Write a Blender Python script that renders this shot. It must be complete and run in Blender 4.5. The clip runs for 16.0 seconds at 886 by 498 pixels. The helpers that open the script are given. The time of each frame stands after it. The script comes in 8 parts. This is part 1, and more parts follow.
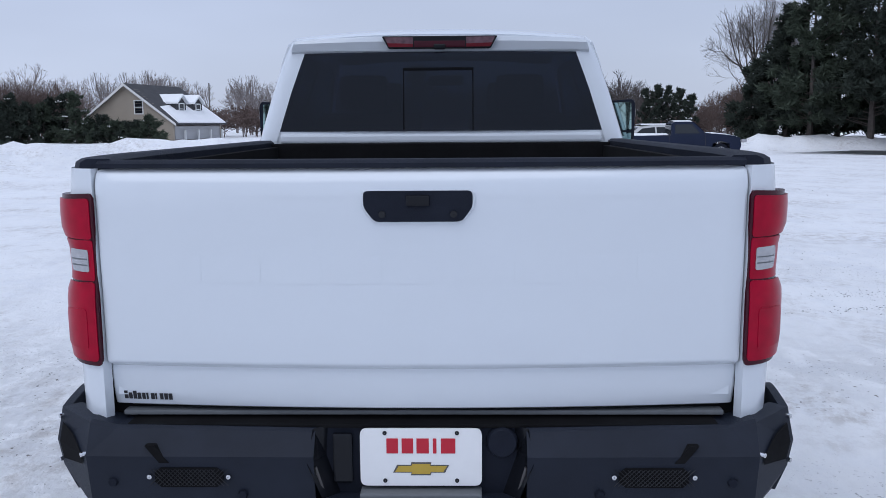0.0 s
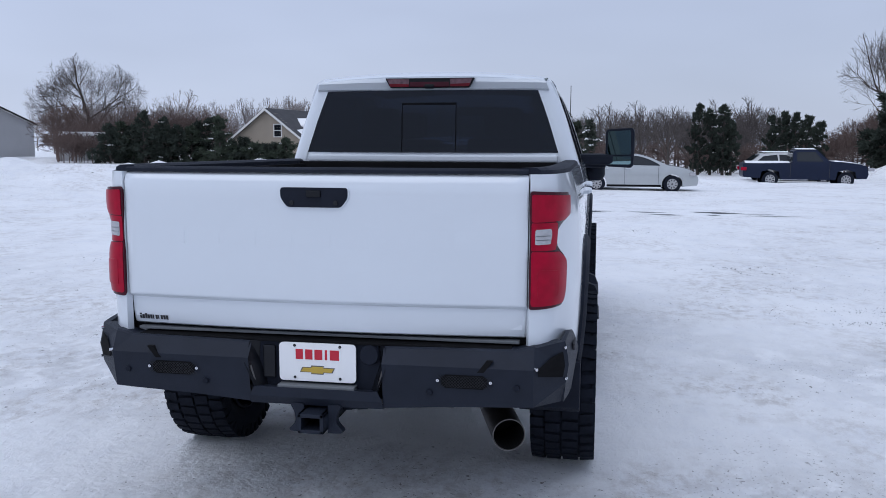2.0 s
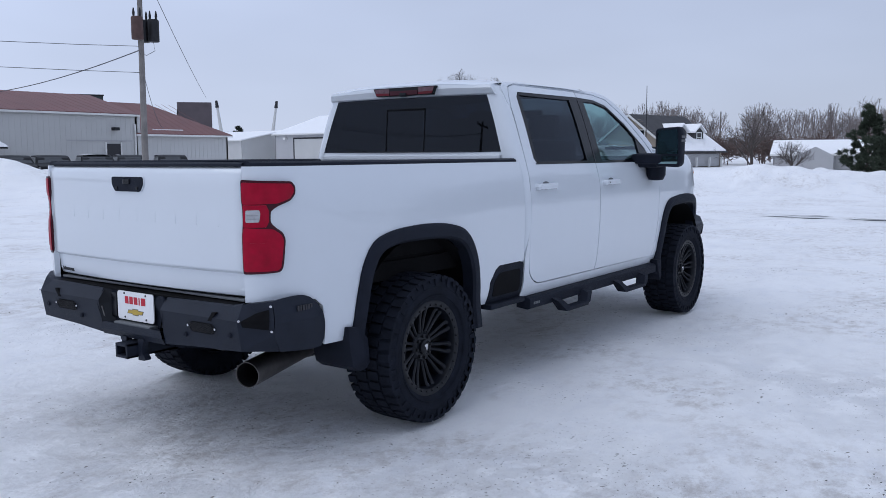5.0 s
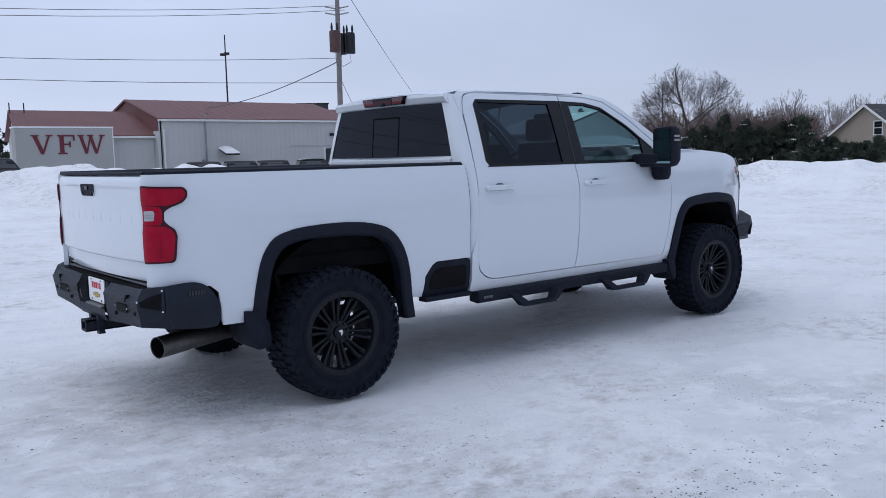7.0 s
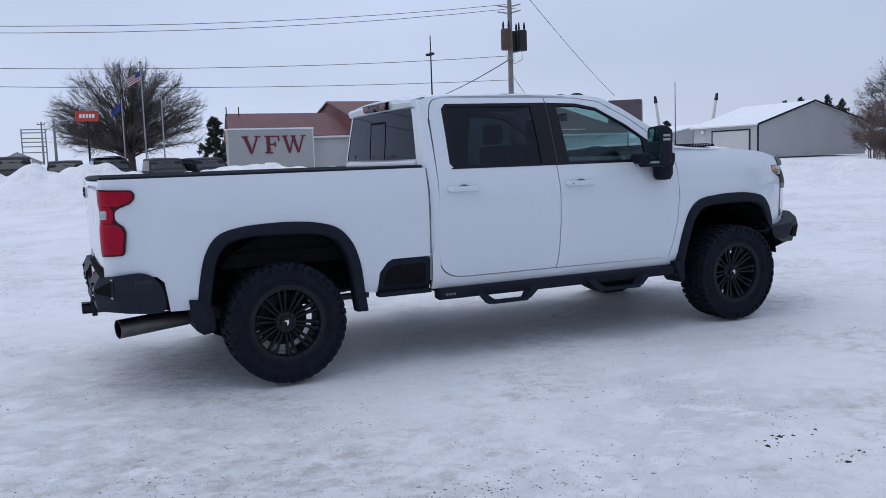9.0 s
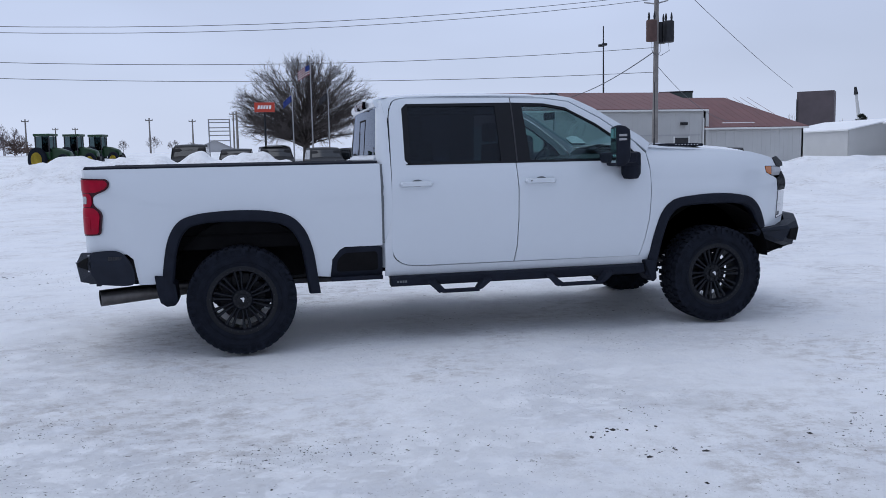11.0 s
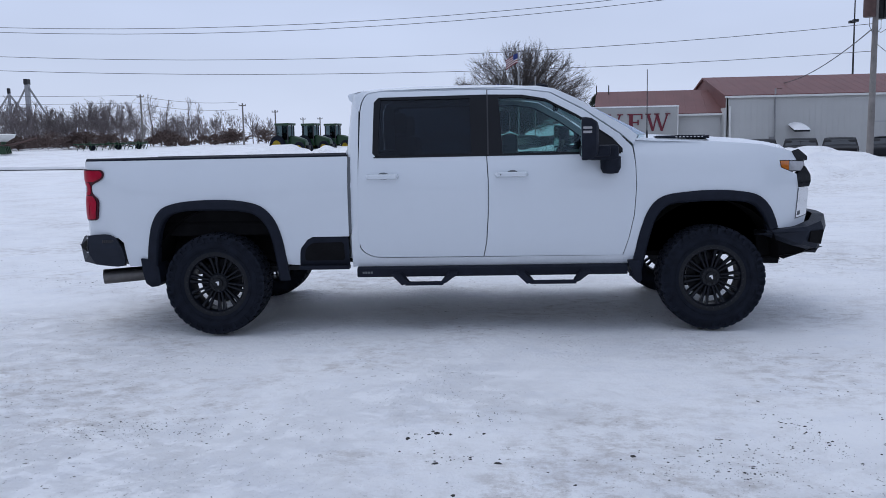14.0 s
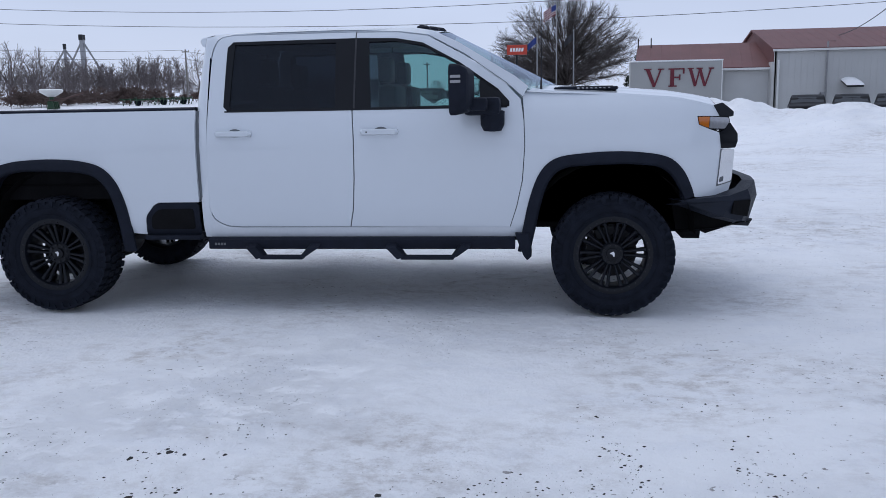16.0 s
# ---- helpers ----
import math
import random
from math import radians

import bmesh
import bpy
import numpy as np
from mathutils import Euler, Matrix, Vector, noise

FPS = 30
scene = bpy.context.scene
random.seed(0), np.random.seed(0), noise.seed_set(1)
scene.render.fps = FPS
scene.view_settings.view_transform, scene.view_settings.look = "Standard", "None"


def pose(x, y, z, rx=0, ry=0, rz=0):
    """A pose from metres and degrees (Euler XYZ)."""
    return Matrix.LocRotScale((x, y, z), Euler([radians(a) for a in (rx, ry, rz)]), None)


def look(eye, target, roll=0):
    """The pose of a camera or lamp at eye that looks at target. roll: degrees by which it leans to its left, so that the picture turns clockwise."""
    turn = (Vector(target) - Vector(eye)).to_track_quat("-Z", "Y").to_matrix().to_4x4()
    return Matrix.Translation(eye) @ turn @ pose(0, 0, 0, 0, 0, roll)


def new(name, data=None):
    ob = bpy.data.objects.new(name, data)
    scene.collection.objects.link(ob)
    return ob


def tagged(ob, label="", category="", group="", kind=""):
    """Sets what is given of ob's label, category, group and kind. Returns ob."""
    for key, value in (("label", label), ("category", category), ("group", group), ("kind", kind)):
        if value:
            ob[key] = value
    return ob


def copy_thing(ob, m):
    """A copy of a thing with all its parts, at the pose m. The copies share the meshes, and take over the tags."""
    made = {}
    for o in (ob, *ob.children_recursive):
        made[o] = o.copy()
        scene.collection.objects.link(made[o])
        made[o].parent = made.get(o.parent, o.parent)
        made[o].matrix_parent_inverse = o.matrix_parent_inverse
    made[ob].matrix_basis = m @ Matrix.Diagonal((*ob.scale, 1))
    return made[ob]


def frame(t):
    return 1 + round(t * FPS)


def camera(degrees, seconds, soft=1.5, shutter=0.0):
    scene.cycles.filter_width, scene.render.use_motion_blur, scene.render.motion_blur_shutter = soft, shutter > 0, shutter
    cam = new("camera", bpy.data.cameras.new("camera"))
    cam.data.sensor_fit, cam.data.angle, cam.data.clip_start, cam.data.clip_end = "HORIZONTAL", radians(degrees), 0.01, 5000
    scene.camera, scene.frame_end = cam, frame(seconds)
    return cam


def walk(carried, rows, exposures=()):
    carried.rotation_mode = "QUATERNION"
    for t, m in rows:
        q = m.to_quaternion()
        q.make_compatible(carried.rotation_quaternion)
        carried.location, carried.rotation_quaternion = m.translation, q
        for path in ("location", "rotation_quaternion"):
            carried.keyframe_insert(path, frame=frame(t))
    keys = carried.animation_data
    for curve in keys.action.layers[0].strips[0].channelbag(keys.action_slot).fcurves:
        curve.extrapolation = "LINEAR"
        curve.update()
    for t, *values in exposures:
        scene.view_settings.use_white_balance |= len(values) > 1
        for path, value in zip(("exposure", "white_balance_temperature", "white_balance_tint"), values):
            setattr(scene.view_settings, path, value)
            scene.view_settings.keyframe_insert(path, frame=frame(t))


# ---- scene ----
cam = camera(54.7, 16.0, soft=0.85)
# seconds, eye, a point looked at, lean
ROWS = [
    (0, (0.103, -3.21, 1.542), (0.06, -1.232, 1.251), -0.4),
    (0.5, (0.161, -3.602, 1.526), (0.073, -1.625, 1.235), -0.4),
    (1, (0.337, -3.957, 1.531), (0.184, -1.982, 1.254), -0.1),
    (1.5, (0.655, -4.188, 1.531), (0.415, -2.219, 1.275), 0.1),
    (2, (1.026, -4.236, 1.531), (0.681, -2.28, 1.297), 0.2),
    (2.5, (1.466, -4.312, 1.527), (0.995, -2.381, 1.304), 0.1),
    (3, (1.872, -4.211, 1.514), (1.26, -2.319, 1.293), -0.2),
    (3.5, (2.352, -4.176, 1.516), (1.583, -2.344, 1.292), -0.4),
    (4, (2.848, -4.104, 1.49), (1.934, -2.339, 1.265), -0.5),
    (4.5, (3.352, -3.956, 1.501), (2.303, -2.267, 1.279), -0.4),
    (5, (3.827, -3.78, 1.487), (2.667, -2.166, 1.268), -0.3),
    (7.5, (5.875, -2.521, 1.497), (4.248, -1.376, 1.285), -1.7),
    (8, (6.181, -2.176, 1.497), (4.482, -1.141, 1.285), -1.9),
    (8.5, (6.492, -1.825, 1.489), (4.735, -0.894, 1.276), -2.0),
    (9, (6.743, -1.449, 1.5), (4.937, -0.616, 1.29), -2.0),
    (9.5, (7.056, -1.073, 1.496), (5.209, -0.337, 1.287), -1.8),
    (12, (7.85, 0.826, 1.496), (5.878, 1.071, 1.27), -0.9),
    (12.5, (7.848, 1.202, 1.494), (5.867, 1.352, 1.266), -0.8),
    (13, (7.899, 1.582, 1.495), (5.914, 1.642, 1.265), -0.9),
    (13.5, (7.958, 1.923, 1.498), (5.971, 1.899, 1.268), -1.1),
    (14, (7.907, 2.238, 1.5), (5.924, 2.135, 1.263), -1.2),
    (14.5, (7.86, 2.573, 1.495), (5.883, 2.404, 1.244), -1.0),
    (15, (7.672, 2.906, 1.457), (5.702, 2.694, 1.188), -0.9),
    (15.5, (7.33, 3.249, 1.456), (5.367, 3.015, 1.157), -0.9),
    (16, (6.852, 3.557, 1.45), (4.894, 3.327, 1.116), -1.1),
]
EXPOSURES = [(0.0, 0.12), (2.5, 0.07), (5.0, 0.04), (8.0, -0.03), (12.0, -0.07), (16.0, -0.04)]
walk(cam, [(t, look(eye, target, lean)) for t, eye, target, lean in ROWS], EXPOSURES)

# ---- world, sun and exposure ----
world = bpy.data.worlds.new("world")
scene.world = world
world.use_nodes = True
wn, wl = world.node_tree.nodes, world.node_tree.links
wbg = wn["Background"]
sky = wn.new("ShaderNodeTexSky")
sky.sky_type, sky.sun_disc = "NISHITA", False
sky.sun_elevation, sky.sun_rotation = radians(35), radians(200)
wtc = wn.new("ShaderNodeTexCoord")
wsep = wn.new("ShaderNodeSeparateXYZ")
wl.new(wtc.outputs["Generated"], wsep.inputs[0])
wramp = wn.new("ShaderNodeValToRGB")          # cloud deck, paler towards the horizon
wramp.color_ramp.elements[0].position, wramp.color_ramp.elements[0].color = 0.0, (0.60, 0.68, 0.88, 1)
wramp.color_ramp.elements[1].position, wramp.color_ramp.elements[1].color = 0.9, (0.62, 0.72, 0.96, 1)
for pos, c in ((0.15, (0.56, 0.645, 0.865, 1)), (0.32, (0.575, 0.67, 0.90, 1)), (0.6, (0.575, 0.67, 0.90, 1))):
    wramp.color_ramp.elements.new(pos).color = c
wl.new(wsep.outputs["Z"], wramp.inputs[0])
wnoise = wn.new("ShaderNodeTexNoise")
wnoise.inputs["Scale"].default_value, wnoise.inputs["Detail"].default_value = 2.2, 3
wmap = wn.new("ShaderNodeMapping")
wmap.inputs["Scale"].default_value = (1, 1, 3.5)
wl.new(wtc.outputs["Generated"], wmap.inputs[0])
wl.new(wmap.outputs[0], wnoise.inputs["Vector"])
wcloud = wn.new("ShaderNodeMapRange")
wcloud.inputs["From Min"].default_value, wcloud.inputs["From Max"].default_value = 0.3, 0.7
wcloud.inputs["To Min"].default_value, wcloud.inputs["To Max"].default_value = 0.92, 1.05
wl.new(wnoise.outputs[0], wcloud.inputs[0])
wmul = wn.new("ShaderNodeVectorMath")
wmul.operation = "SCALE"
wl.new(wramp.outputs[0], wmul.inputs[0])
wnorth = wn.new("ShaderNodeMapRange")          # thicker cloud ahead of the truck
wnorth.inputs["From Min"].default_value, wnorth.inputs["From Max"].default_value = 0.45, 1.0
wnorth.inputs["To Min"].default_value, wnorth.inputs["To Max"].default_value = 1.0, 0.83
wl.new(wsep.outputs["Y"], wnorth.inputs[0])
wwest = wn.new("ShaderNodeMapRange")          # thinner cloud over the hall
wwest.inputs["From Min"].default_value, wwest.inputs["From Max"].default_value = -1.0, 0.5
wwest.inputs["To Min"].default_value, wwest.inputs["To Max"].default_value = 1.06, 0.92
wl.new(wsep.outputs["X"], wwest.inputs[0])
wside = wn.new("ShaderNodeMath")
wside.operation = "MULTIPLY"
wl.new(wwest.outputs[0], wside.inputs[0])
wthick = wn.new("ShaderNodeMath")
wthick.operation = "MULTIPLY"
wl.new(wcloud.outputs[0], wthick.inputs[0])
wl.new(wnorth.outputs[0], wside.inputs[1])
wl.new(wside.outputs[0], wthick.inputs[1])
wl.new(wthick.outputs[0], wmul.inputs["Scale"])
wdim = wn.new("ShaderNodeVectorMath")
wdim.operation = "SCALE"
wdim.inputs["Scale"].default_value = 0.1
wl.new(sky.outputs[0], wdim.inputs[0])
wmix = wn.new("ShaderNodeMixRGB")
wmix.inputs[0].default_value = 0.94
wl.new(wdim.outputs[0], wmix.inputs[1])
wl.new(wmul.outputs[0], wmix.inputs[2])
wl.new(wmix.outputs[0], wbg.inputs[0])
wbg.inputs[1].default_value = 1.0
sun_data = bpy.data.lights.new("sun", "SUN")
sun_data.energy, sun_data.angle, sun_data.color = 0.8, radians(60), (0.96, 0.97, 1.0)
sun = new("sun", sun_data)
sun.matrix_world = look((0, 0, 50), (14, 24, 0))


# ---- materials ----
def mat(name, base, rough=0.6, metal=0.0, var=0.12, scale=6.0, fine=60.0, bump=0.0, bump_scale=80.0, tint=None, coat=0.0, spec=0.5,
        random_tint=0.0):
    """A principled material with variation at two scales, and relief."""
    m = bpy.data.materials.new(name)
    m.use_nodes = True
    n, l = m.node_tree.nodes, m.node_tree.links
    b = n["Principled BSDF"]
    b.inputs["Roughness"].default_value, b.inputs["Metallic"].default_value = rough, metal
    b.inputs["Coat Weight"].default_value, b.inputs["Coat Roughness"].default_value = coat, 0.04
    b.inputs["Specular IOR Level"].default_value = spec
    tc = n.new("ShaderNodeTexCoord")
    n1, n2 = n.new("ShaderNodeTexNoise"), n.new("ShaderNodeTexNoise")
    n1.inputs["Scale"].default_value, n1.inputs["Detail"].default_value = scale, 4
    n2.inputs["Scale"].default_value, n2.inputs["Detail"].default_value = fine, 2
    l.new(tc.outputs["Object"], n1.inputs["Vector"])
    l.new(tc.outputs["Object"], n2.inputs["Vector"])
    add = n.new("ShaderNodeMath")
    add.operation = "MULTIPLY_ADD"
    add.inputs[1].default_value = 0.5
    l.new(n2.outputs[0], add.inputs[0])
    l.new(n1.outputs[0], add.inputs[2])
    rng = n.new("ShaderNodeMapRange")
    rng.inputs["From Min"].default_value, rng.inputs["From Max"].default_value = 0.45, 1.05
    l.new(add.outputs[0], rng.inputs[0])
    mix = n.new("ShaderNodeMixRGB")
    dark = tint if tint else [c * (1 - var) for c in base]
    light = [min(1, c * (1 + var)) for c in base]
    mix.inputs[1].default_value, mix.inputs[2].default_value = (*dark, 1), (*light, 1)
    l.new(rng.outputs[0], mix.inputs[0])
    last = mix.outputs[0]
    if random_tint:
        info, hsv = n.new("ShaderNodeObjectInfo"), n.new("ShaderNodeHueSaturation")
        r2 = n.new("ShaderNodeMapRange")
        r2.inputs["To Min"].default_value, r2.inputs["To Max"].default_value = 1 - random_tint, 1 + random_tint
        l.new(info.outputs["Random"], r2.inputs[0])
        l.new(r2.outputs[0], hsv.inputs["Value"])
        l.new(last, hsv.inputs["Color"])
        last = hsv.outputs[0]
    l.new(last, b.inputs["Base Color"])
    if bump:
        n3, bp = n.new("ShaderNodeTexNoise"), n.new("ShaderNodeBump")
        n3.inputs["Scale"].default_value, n3.inputs["Detail"].default_value = bump_scale, 4
        bp.inputs["Strength"].default_value, bp.inputs["Distance"].default_value = bump, 0.01
        l.new(tc.outputs["Object"], n3.inputs["Vector"])
        l.new(n3.outputs[0], bp.inputs["Height"])
        l.new(bp.outputs[0], b.inputs["Normal"])
    return m


def glass_mat(name, tint, gloss=1.0):
    m = bpy.data.materials.new(name)
    m.use_nodes = True
    n, l = m.node_tree.nodes, m.node_tree.links
    n.remove(n["Principled BSDF"])
    tr, gl, fr, mx = n.new("ShaderNodeBsdfTransparent"), n.new("ShaderNodeBsdfGlossy"), n.new("ShaderNodeLayerWeight"), n.new("ShaderNodeMixShader")
    tr.inputs[0].default_value = (*tint, 1)
    gl.inputs["Roughness"].default_value = 0.01
    gl.inputs[0].default_value = (gloss * 0.90, gloss * 0.98, gloss * 1.14, 1)
    fr.inputs[0].default_value = 0.5
    p5, sch = n.new("ShaderNodeMath"), n.new("ShaderNodeMath")
    p5.operation, sch.operation = "POWER", "MULTIPLY_ADD"
    p5.inputs[1].default_value, sch.inputs[1].default_value, sch.inputs[2].default_value = 5.0, 0.96, 0.04
    l.new(fr.outputs["Facing"], p5.inputs[0])
    l.new(p5.outputs[0], sch.inputs[0])
    l.new(sch.outputs[0], mx.inputs[0])
    l.new(tr.outputs[0], mx.inputs[1])
    l.new(gl.outputs[0], mx.inputs[2])
    l.new(mx.outputs[0], n["Material Output"].inputs[0])
    return m


def snow_mat(name, dirt=0.5, base=(0.89, 0.895, 0.905)):
    """Trodden snow: soft relief, grey scuffs and dark grit."""
    m = bpy.data.materials.new(name)
    m.use_nodes = True
    n, l = m.node_tree.nodes, m.node_tree.links
    b = n["Principled BSDF"]
    b.inputs["Roughness"].default_value = 0.55
    b.inputs["Specular IOR Level"].default_value = 0.35
    tc = n.new("ShaderNodeTexCoord")

    def tex(scale, detail, stretch=(1, 1, 1), rough=0.55):
        mp, t = n.new("ShaderNodeMapping"), n.new("ShaderNodeTexNoise")
        mp.inputs["Scale"].default_value = stretch
        t.inputs["Scale"].default_value, t.inputs["Detail"].default_value, t.inputs["Roughness"].default_value = scale, detail, rough
        l.new(tc.outputs["Object"], mp.inputs[0])
        l.new(mp.outputs[0], t.inputs["Vector"])
        return t.outputs[0]

    def band(src, a, c, lo=0.0, hi=1.0):
        r = n.new("ShaderNodeMapRange")
        r.inputs["From Min"].default_value, r.inputs["From Max"].default_value = a, c
        r.inputs["To Min"].default_value, r.inputs["To Max"].default_value = lo, hi
        l.new(src, r.inputs[0])
        return r.outputs[0]

    def mul(a, c):
        k = n.new("ShaderNodeMath")
        k.operation = "MULTIPLY"
        l.new(a, k.inputs[0])
        l.new(c, k.inputs[1])
        return k.outputs[0]

    def mixc(f, a, c):
        k = n.new("ShaderNodeMixRGB")
        l.new(f, k.inputs[0])
        if isinstance(a, tuple):
            k.inputs[1].default_value = (*a, 1)
        else:
            l.new(a, k.inputs[1])
        k.inputs[2].default_value = (*c, 1)
        return k.outputs[0]

    large = tex(0.30, 5)
    streak = tex(2.6, 8, (1, 0.45, 1), 0.74)
    scuff = mul(band(large, 0.42, 0.66), band(streak, 0.47, 0.68, 0, dirt * 0.9))
    col = mixc(scuff, base, (0.66, 0.655, 0.66))
    ice = band(tex(2.1, 9, (1, 0.6, 1), 0.74), 0.50, 0.66, 0, dirt * 0.6)
    col = mixc(ice, col, (0.75, 0.77, 0.82))
    brown = mul(band(tex(0.55, 5, (1, 1, 1), 0.6), 0.46, 0.60), band(tex(8.0, 9, (1, 0.7, 1), 0.78), 0.46, 0.63, 0, dirt * 1.1))
    col = mixc(brown, col, (0.52, 0.49, 0.47))
    isle = band(tex(3.6, 10, (1, 0.75, 1), 0.78), 0.47, 0.58)
    rough_area = band(tex(0.38, 4), 0.36, 0.60, 0.15, 1.0)
    crust = mul(isle, rough_area)
    col = mixc(mul(crust, band(tex(9.0, 8, (1, 0.7, 1), 0.8), 0.40, 0.62, dirt * 0.04, dirt * 0.40)), col, (0.70, 0.715, 0.77))
    grit = mul(band(tex(48.0, 3, (1, 1, 1), 0.6), 0.64, 0.68), band(tex(0.8, 5), 0.50, 0.64, 0, min(0.95, dirt * 1.5)))
    col = mixc(grit, col, (0.10, 0.085, 0.075))
    fleck = mul(band(tex(24.0, 3, (1, 0.8, 1), 0.6), 0.67, 0.71), band(tex(0.45, 3), 0.40, 0.55, 0, min(0.9, dirt * 1.6)))
    col = mixc(fleck, col, (0.14, 0.12, 0.11))
    l.new(col, b.inputs["Base Color"])
    h1, h2 = tex(2.4, 10, (1, 0.7, 1), 0.70), tex(15.0, 8, (1, 1, 1), 0.7)
    hs = n.new("ShaderNodeMath")
    hs.operation = "MULTIPLY_ADD"
    hs.inputs[1].default_value = 0.30
    l.new(h2, hs.inputs[0])
    l.new(h1, hs.inputs[2])
    bp = n.new("ShaderNodeBump")
    bp.inputs["Strength"].default_value, bp.inputs["Distance"].default_value = 0.75, 0.09
    h3 = n.new("ShaderNodeMath")
    h3.operation = "MULTIPLY_ADD"
    h3.inputs[1].default_value = -0.12
    l.new(crust, h3.inputs[0])
    l.new(hs.outputs[0], h3.inputs[2])
    l.new(h3.outputs[0], bp.inputs["Height"])
    l.new(bp.outputs[0], b.inputs["Normal"])
    return m


SNOW = snow_mat("packed_snow", 0.74)
CLEAN_SNOW = snow_mat("fresh_snow", 0.08)
PAINT = mat("white_paint", (0.66, 0.70, 0.745), 0.32, var=0.012, scale=1.5, fine=9, coat=1.0)
DIRTY_PAINT = mat("white_paint_with_salt", (0.68, 0.71, 0.745), 0.5, var=0.05, scale=5, fine=50, coat=0.3)
BLACK_PLASTIC = mat("black_textured_plastic", (0.0115, 0.0145, 0.024), 0.62, spec=0.14, var=0.25, scale=12, fine=300, bump=0.25, bump_scale=500)
BUMPER_BLACK = mat("powder_coated_black_steel", (0.014, 0.018, 0.029), 0.50, spec=0.20, var=0.2, scale=10, fine=400, bump=0.2, bump_scale=700)
GLOSS_BLACK = mat("gloss_black", (0.008, 0.009, 0.012), 0.18, var=0.1, spec=0.22)
MATT_DARK = mat("dark_underbody", (0.008, 0.008, 0.009), 0.9, spec=0.1, var=0.3, scale=8)
RUBBER = mat("tyre_rubber", (0.011, 0.0135, 0.021), 0.85, spec=0.12, var=0.35, scale=14, fine=120, bump=0.3, bump_scale=200)
RIM_BLACK = mat("satin_black_alloy", (0.0055, 0.007, 0.011), 0.36, 0.0, spec=0.25, var=0.2)
STEEL = mat("brushed_stainless_steel", (0.15, 0.143, 0.14), 0.46, 1.0, var=0.2, scale=20, fine=200)
DARK_STEEL = mat("dark_steel", (0.030, 0.031, 0.035), 0.5, 0.7, var=0.3)
CHROME = mat("chrome", (0.66, 0.67, 0.69), 0.08, 1.0, var=0.04)
RED_LENS = mat("red_lens", (0.34, 0.001, 0.022), 0.28, var=0.22, scale=14, fine=40, spec=0.14, coat=0.06)
DEEP_RED = mat("deep_red_lens", (0.13, 0.002, 0.010), 0.25, var=0.2, spec=0.25, coat=0.1)
DARK_RED = mat("smoked_red_lens", (0.05, 0.004, 0.012), 0.25, var=0.2, spec=0.25)
DUSKY_LENS = mat("dusky_pink_lens", (0.13, 0.07, 0.085), 0.25, var=0.3, scale=30, spec=0.3)
CLEAR_LENS = mat("clear_lens", (0.40, 0.40, 0.42), 0.15, 0.45, var=0.12, scale=30, coat=1.0)
AMBER = mat("amber_lens", (0.50, 0.13, 0.01), 0.2, var=0.15, coat=1.0)
WHITE_PLATE = mat("white_plate", (0.80, 0.80, 0.80), 0.4, var=0.02)
RED_PAINT = mat("red_print", (0.50, 0.01, 0.03), 0.5, var=0.05)
GOLD = mat("gold_print", (0.50, 0.34, 0.05), 0.4, 0.2, var=0.1)
DARK_PRINT = mat("dark_print", (0.02, 0.02, 0.025), 0.5)
GREY_GAP = mat("gap_grey", (0.13, 0.14, 0.15), 0.6)
SEAT = mat("dark_leather", (0.012, 0.012, 0.013), 0.6, spec=0.2, var=0.2)
TINT = glass_mat("tinted_glass", (0.085, 0.10, 0.14), 0.60)
SIDE_TINT = glass_mat("smoked_glass", (0.25, 0.285, 0.32), 0.60)
LIGHT_GLASS = glass_mat("green_tinged_glass", (0.66, 0.80, 0.79), 0.7)
CAB_GLASS = glass_mat("grey_cab_glass", (0.28, 0.34, 0.35), 0.6)
MIRROR = mat("mirror", (0.30, 0.44, 0.43), 0.02, 1.0, var=0.01)


# ---- mesh helpers ----
def part(name, bm, material, parent=None, label="", smooth=False, matrix=None):
    """One bmesh as one mesh object, under a thing or a part."""
    me = bpy.data.meshes.new(name)
    bm.to_mesh(me)
    bm.free()
    me.materials.append(material)
    if smooth:
        me.shade_smooth()
        me.set_sharp_from_angle(angle=radians(38))
    ob = new(name, me)
    ob.parent = parent
    if matrix is not None:
        ob.matrix_basis = matrix
    if label:
        tagged(ob, label)
    return ob


def thing(name, label, category, group="", kind="", at=None):
    ob = new(name)
    ob.empty_display_size = 0.2
    if at is not None:
        ob.matrix_basis = at
    return tagged(ob, label, category, group, kind)


def box(x0, x1, y0, y1, z0, z1, bevel=0.0, bm=None, segments=2):
    own = bmesh.new()
    bmesh.ops.create_cube(own, size=1, matrix=Matrix.Translation(((x0 + x1) / 2, (y0 + y1) / 2, (z0 + z1) / 2)) @ Matrix.Diagonal((x1 - x0, y1 - y0, z1 - z0, 1)))
    if bevel:
        bmesh.ops.bevel(own, geom=own.edges[:], offset=bevel, segments=segments, affect="EDGES", profile=0.6)
    return join(own, bm)


def join(own, bm):
    if bm is None:
        return own
    me = bpy.data.meshes.new("tmp")
    own.to_mesh(me)
    own.free()
    bm.from_mesh(me)
    bpy.data.meshes.remove(me)
    return bm


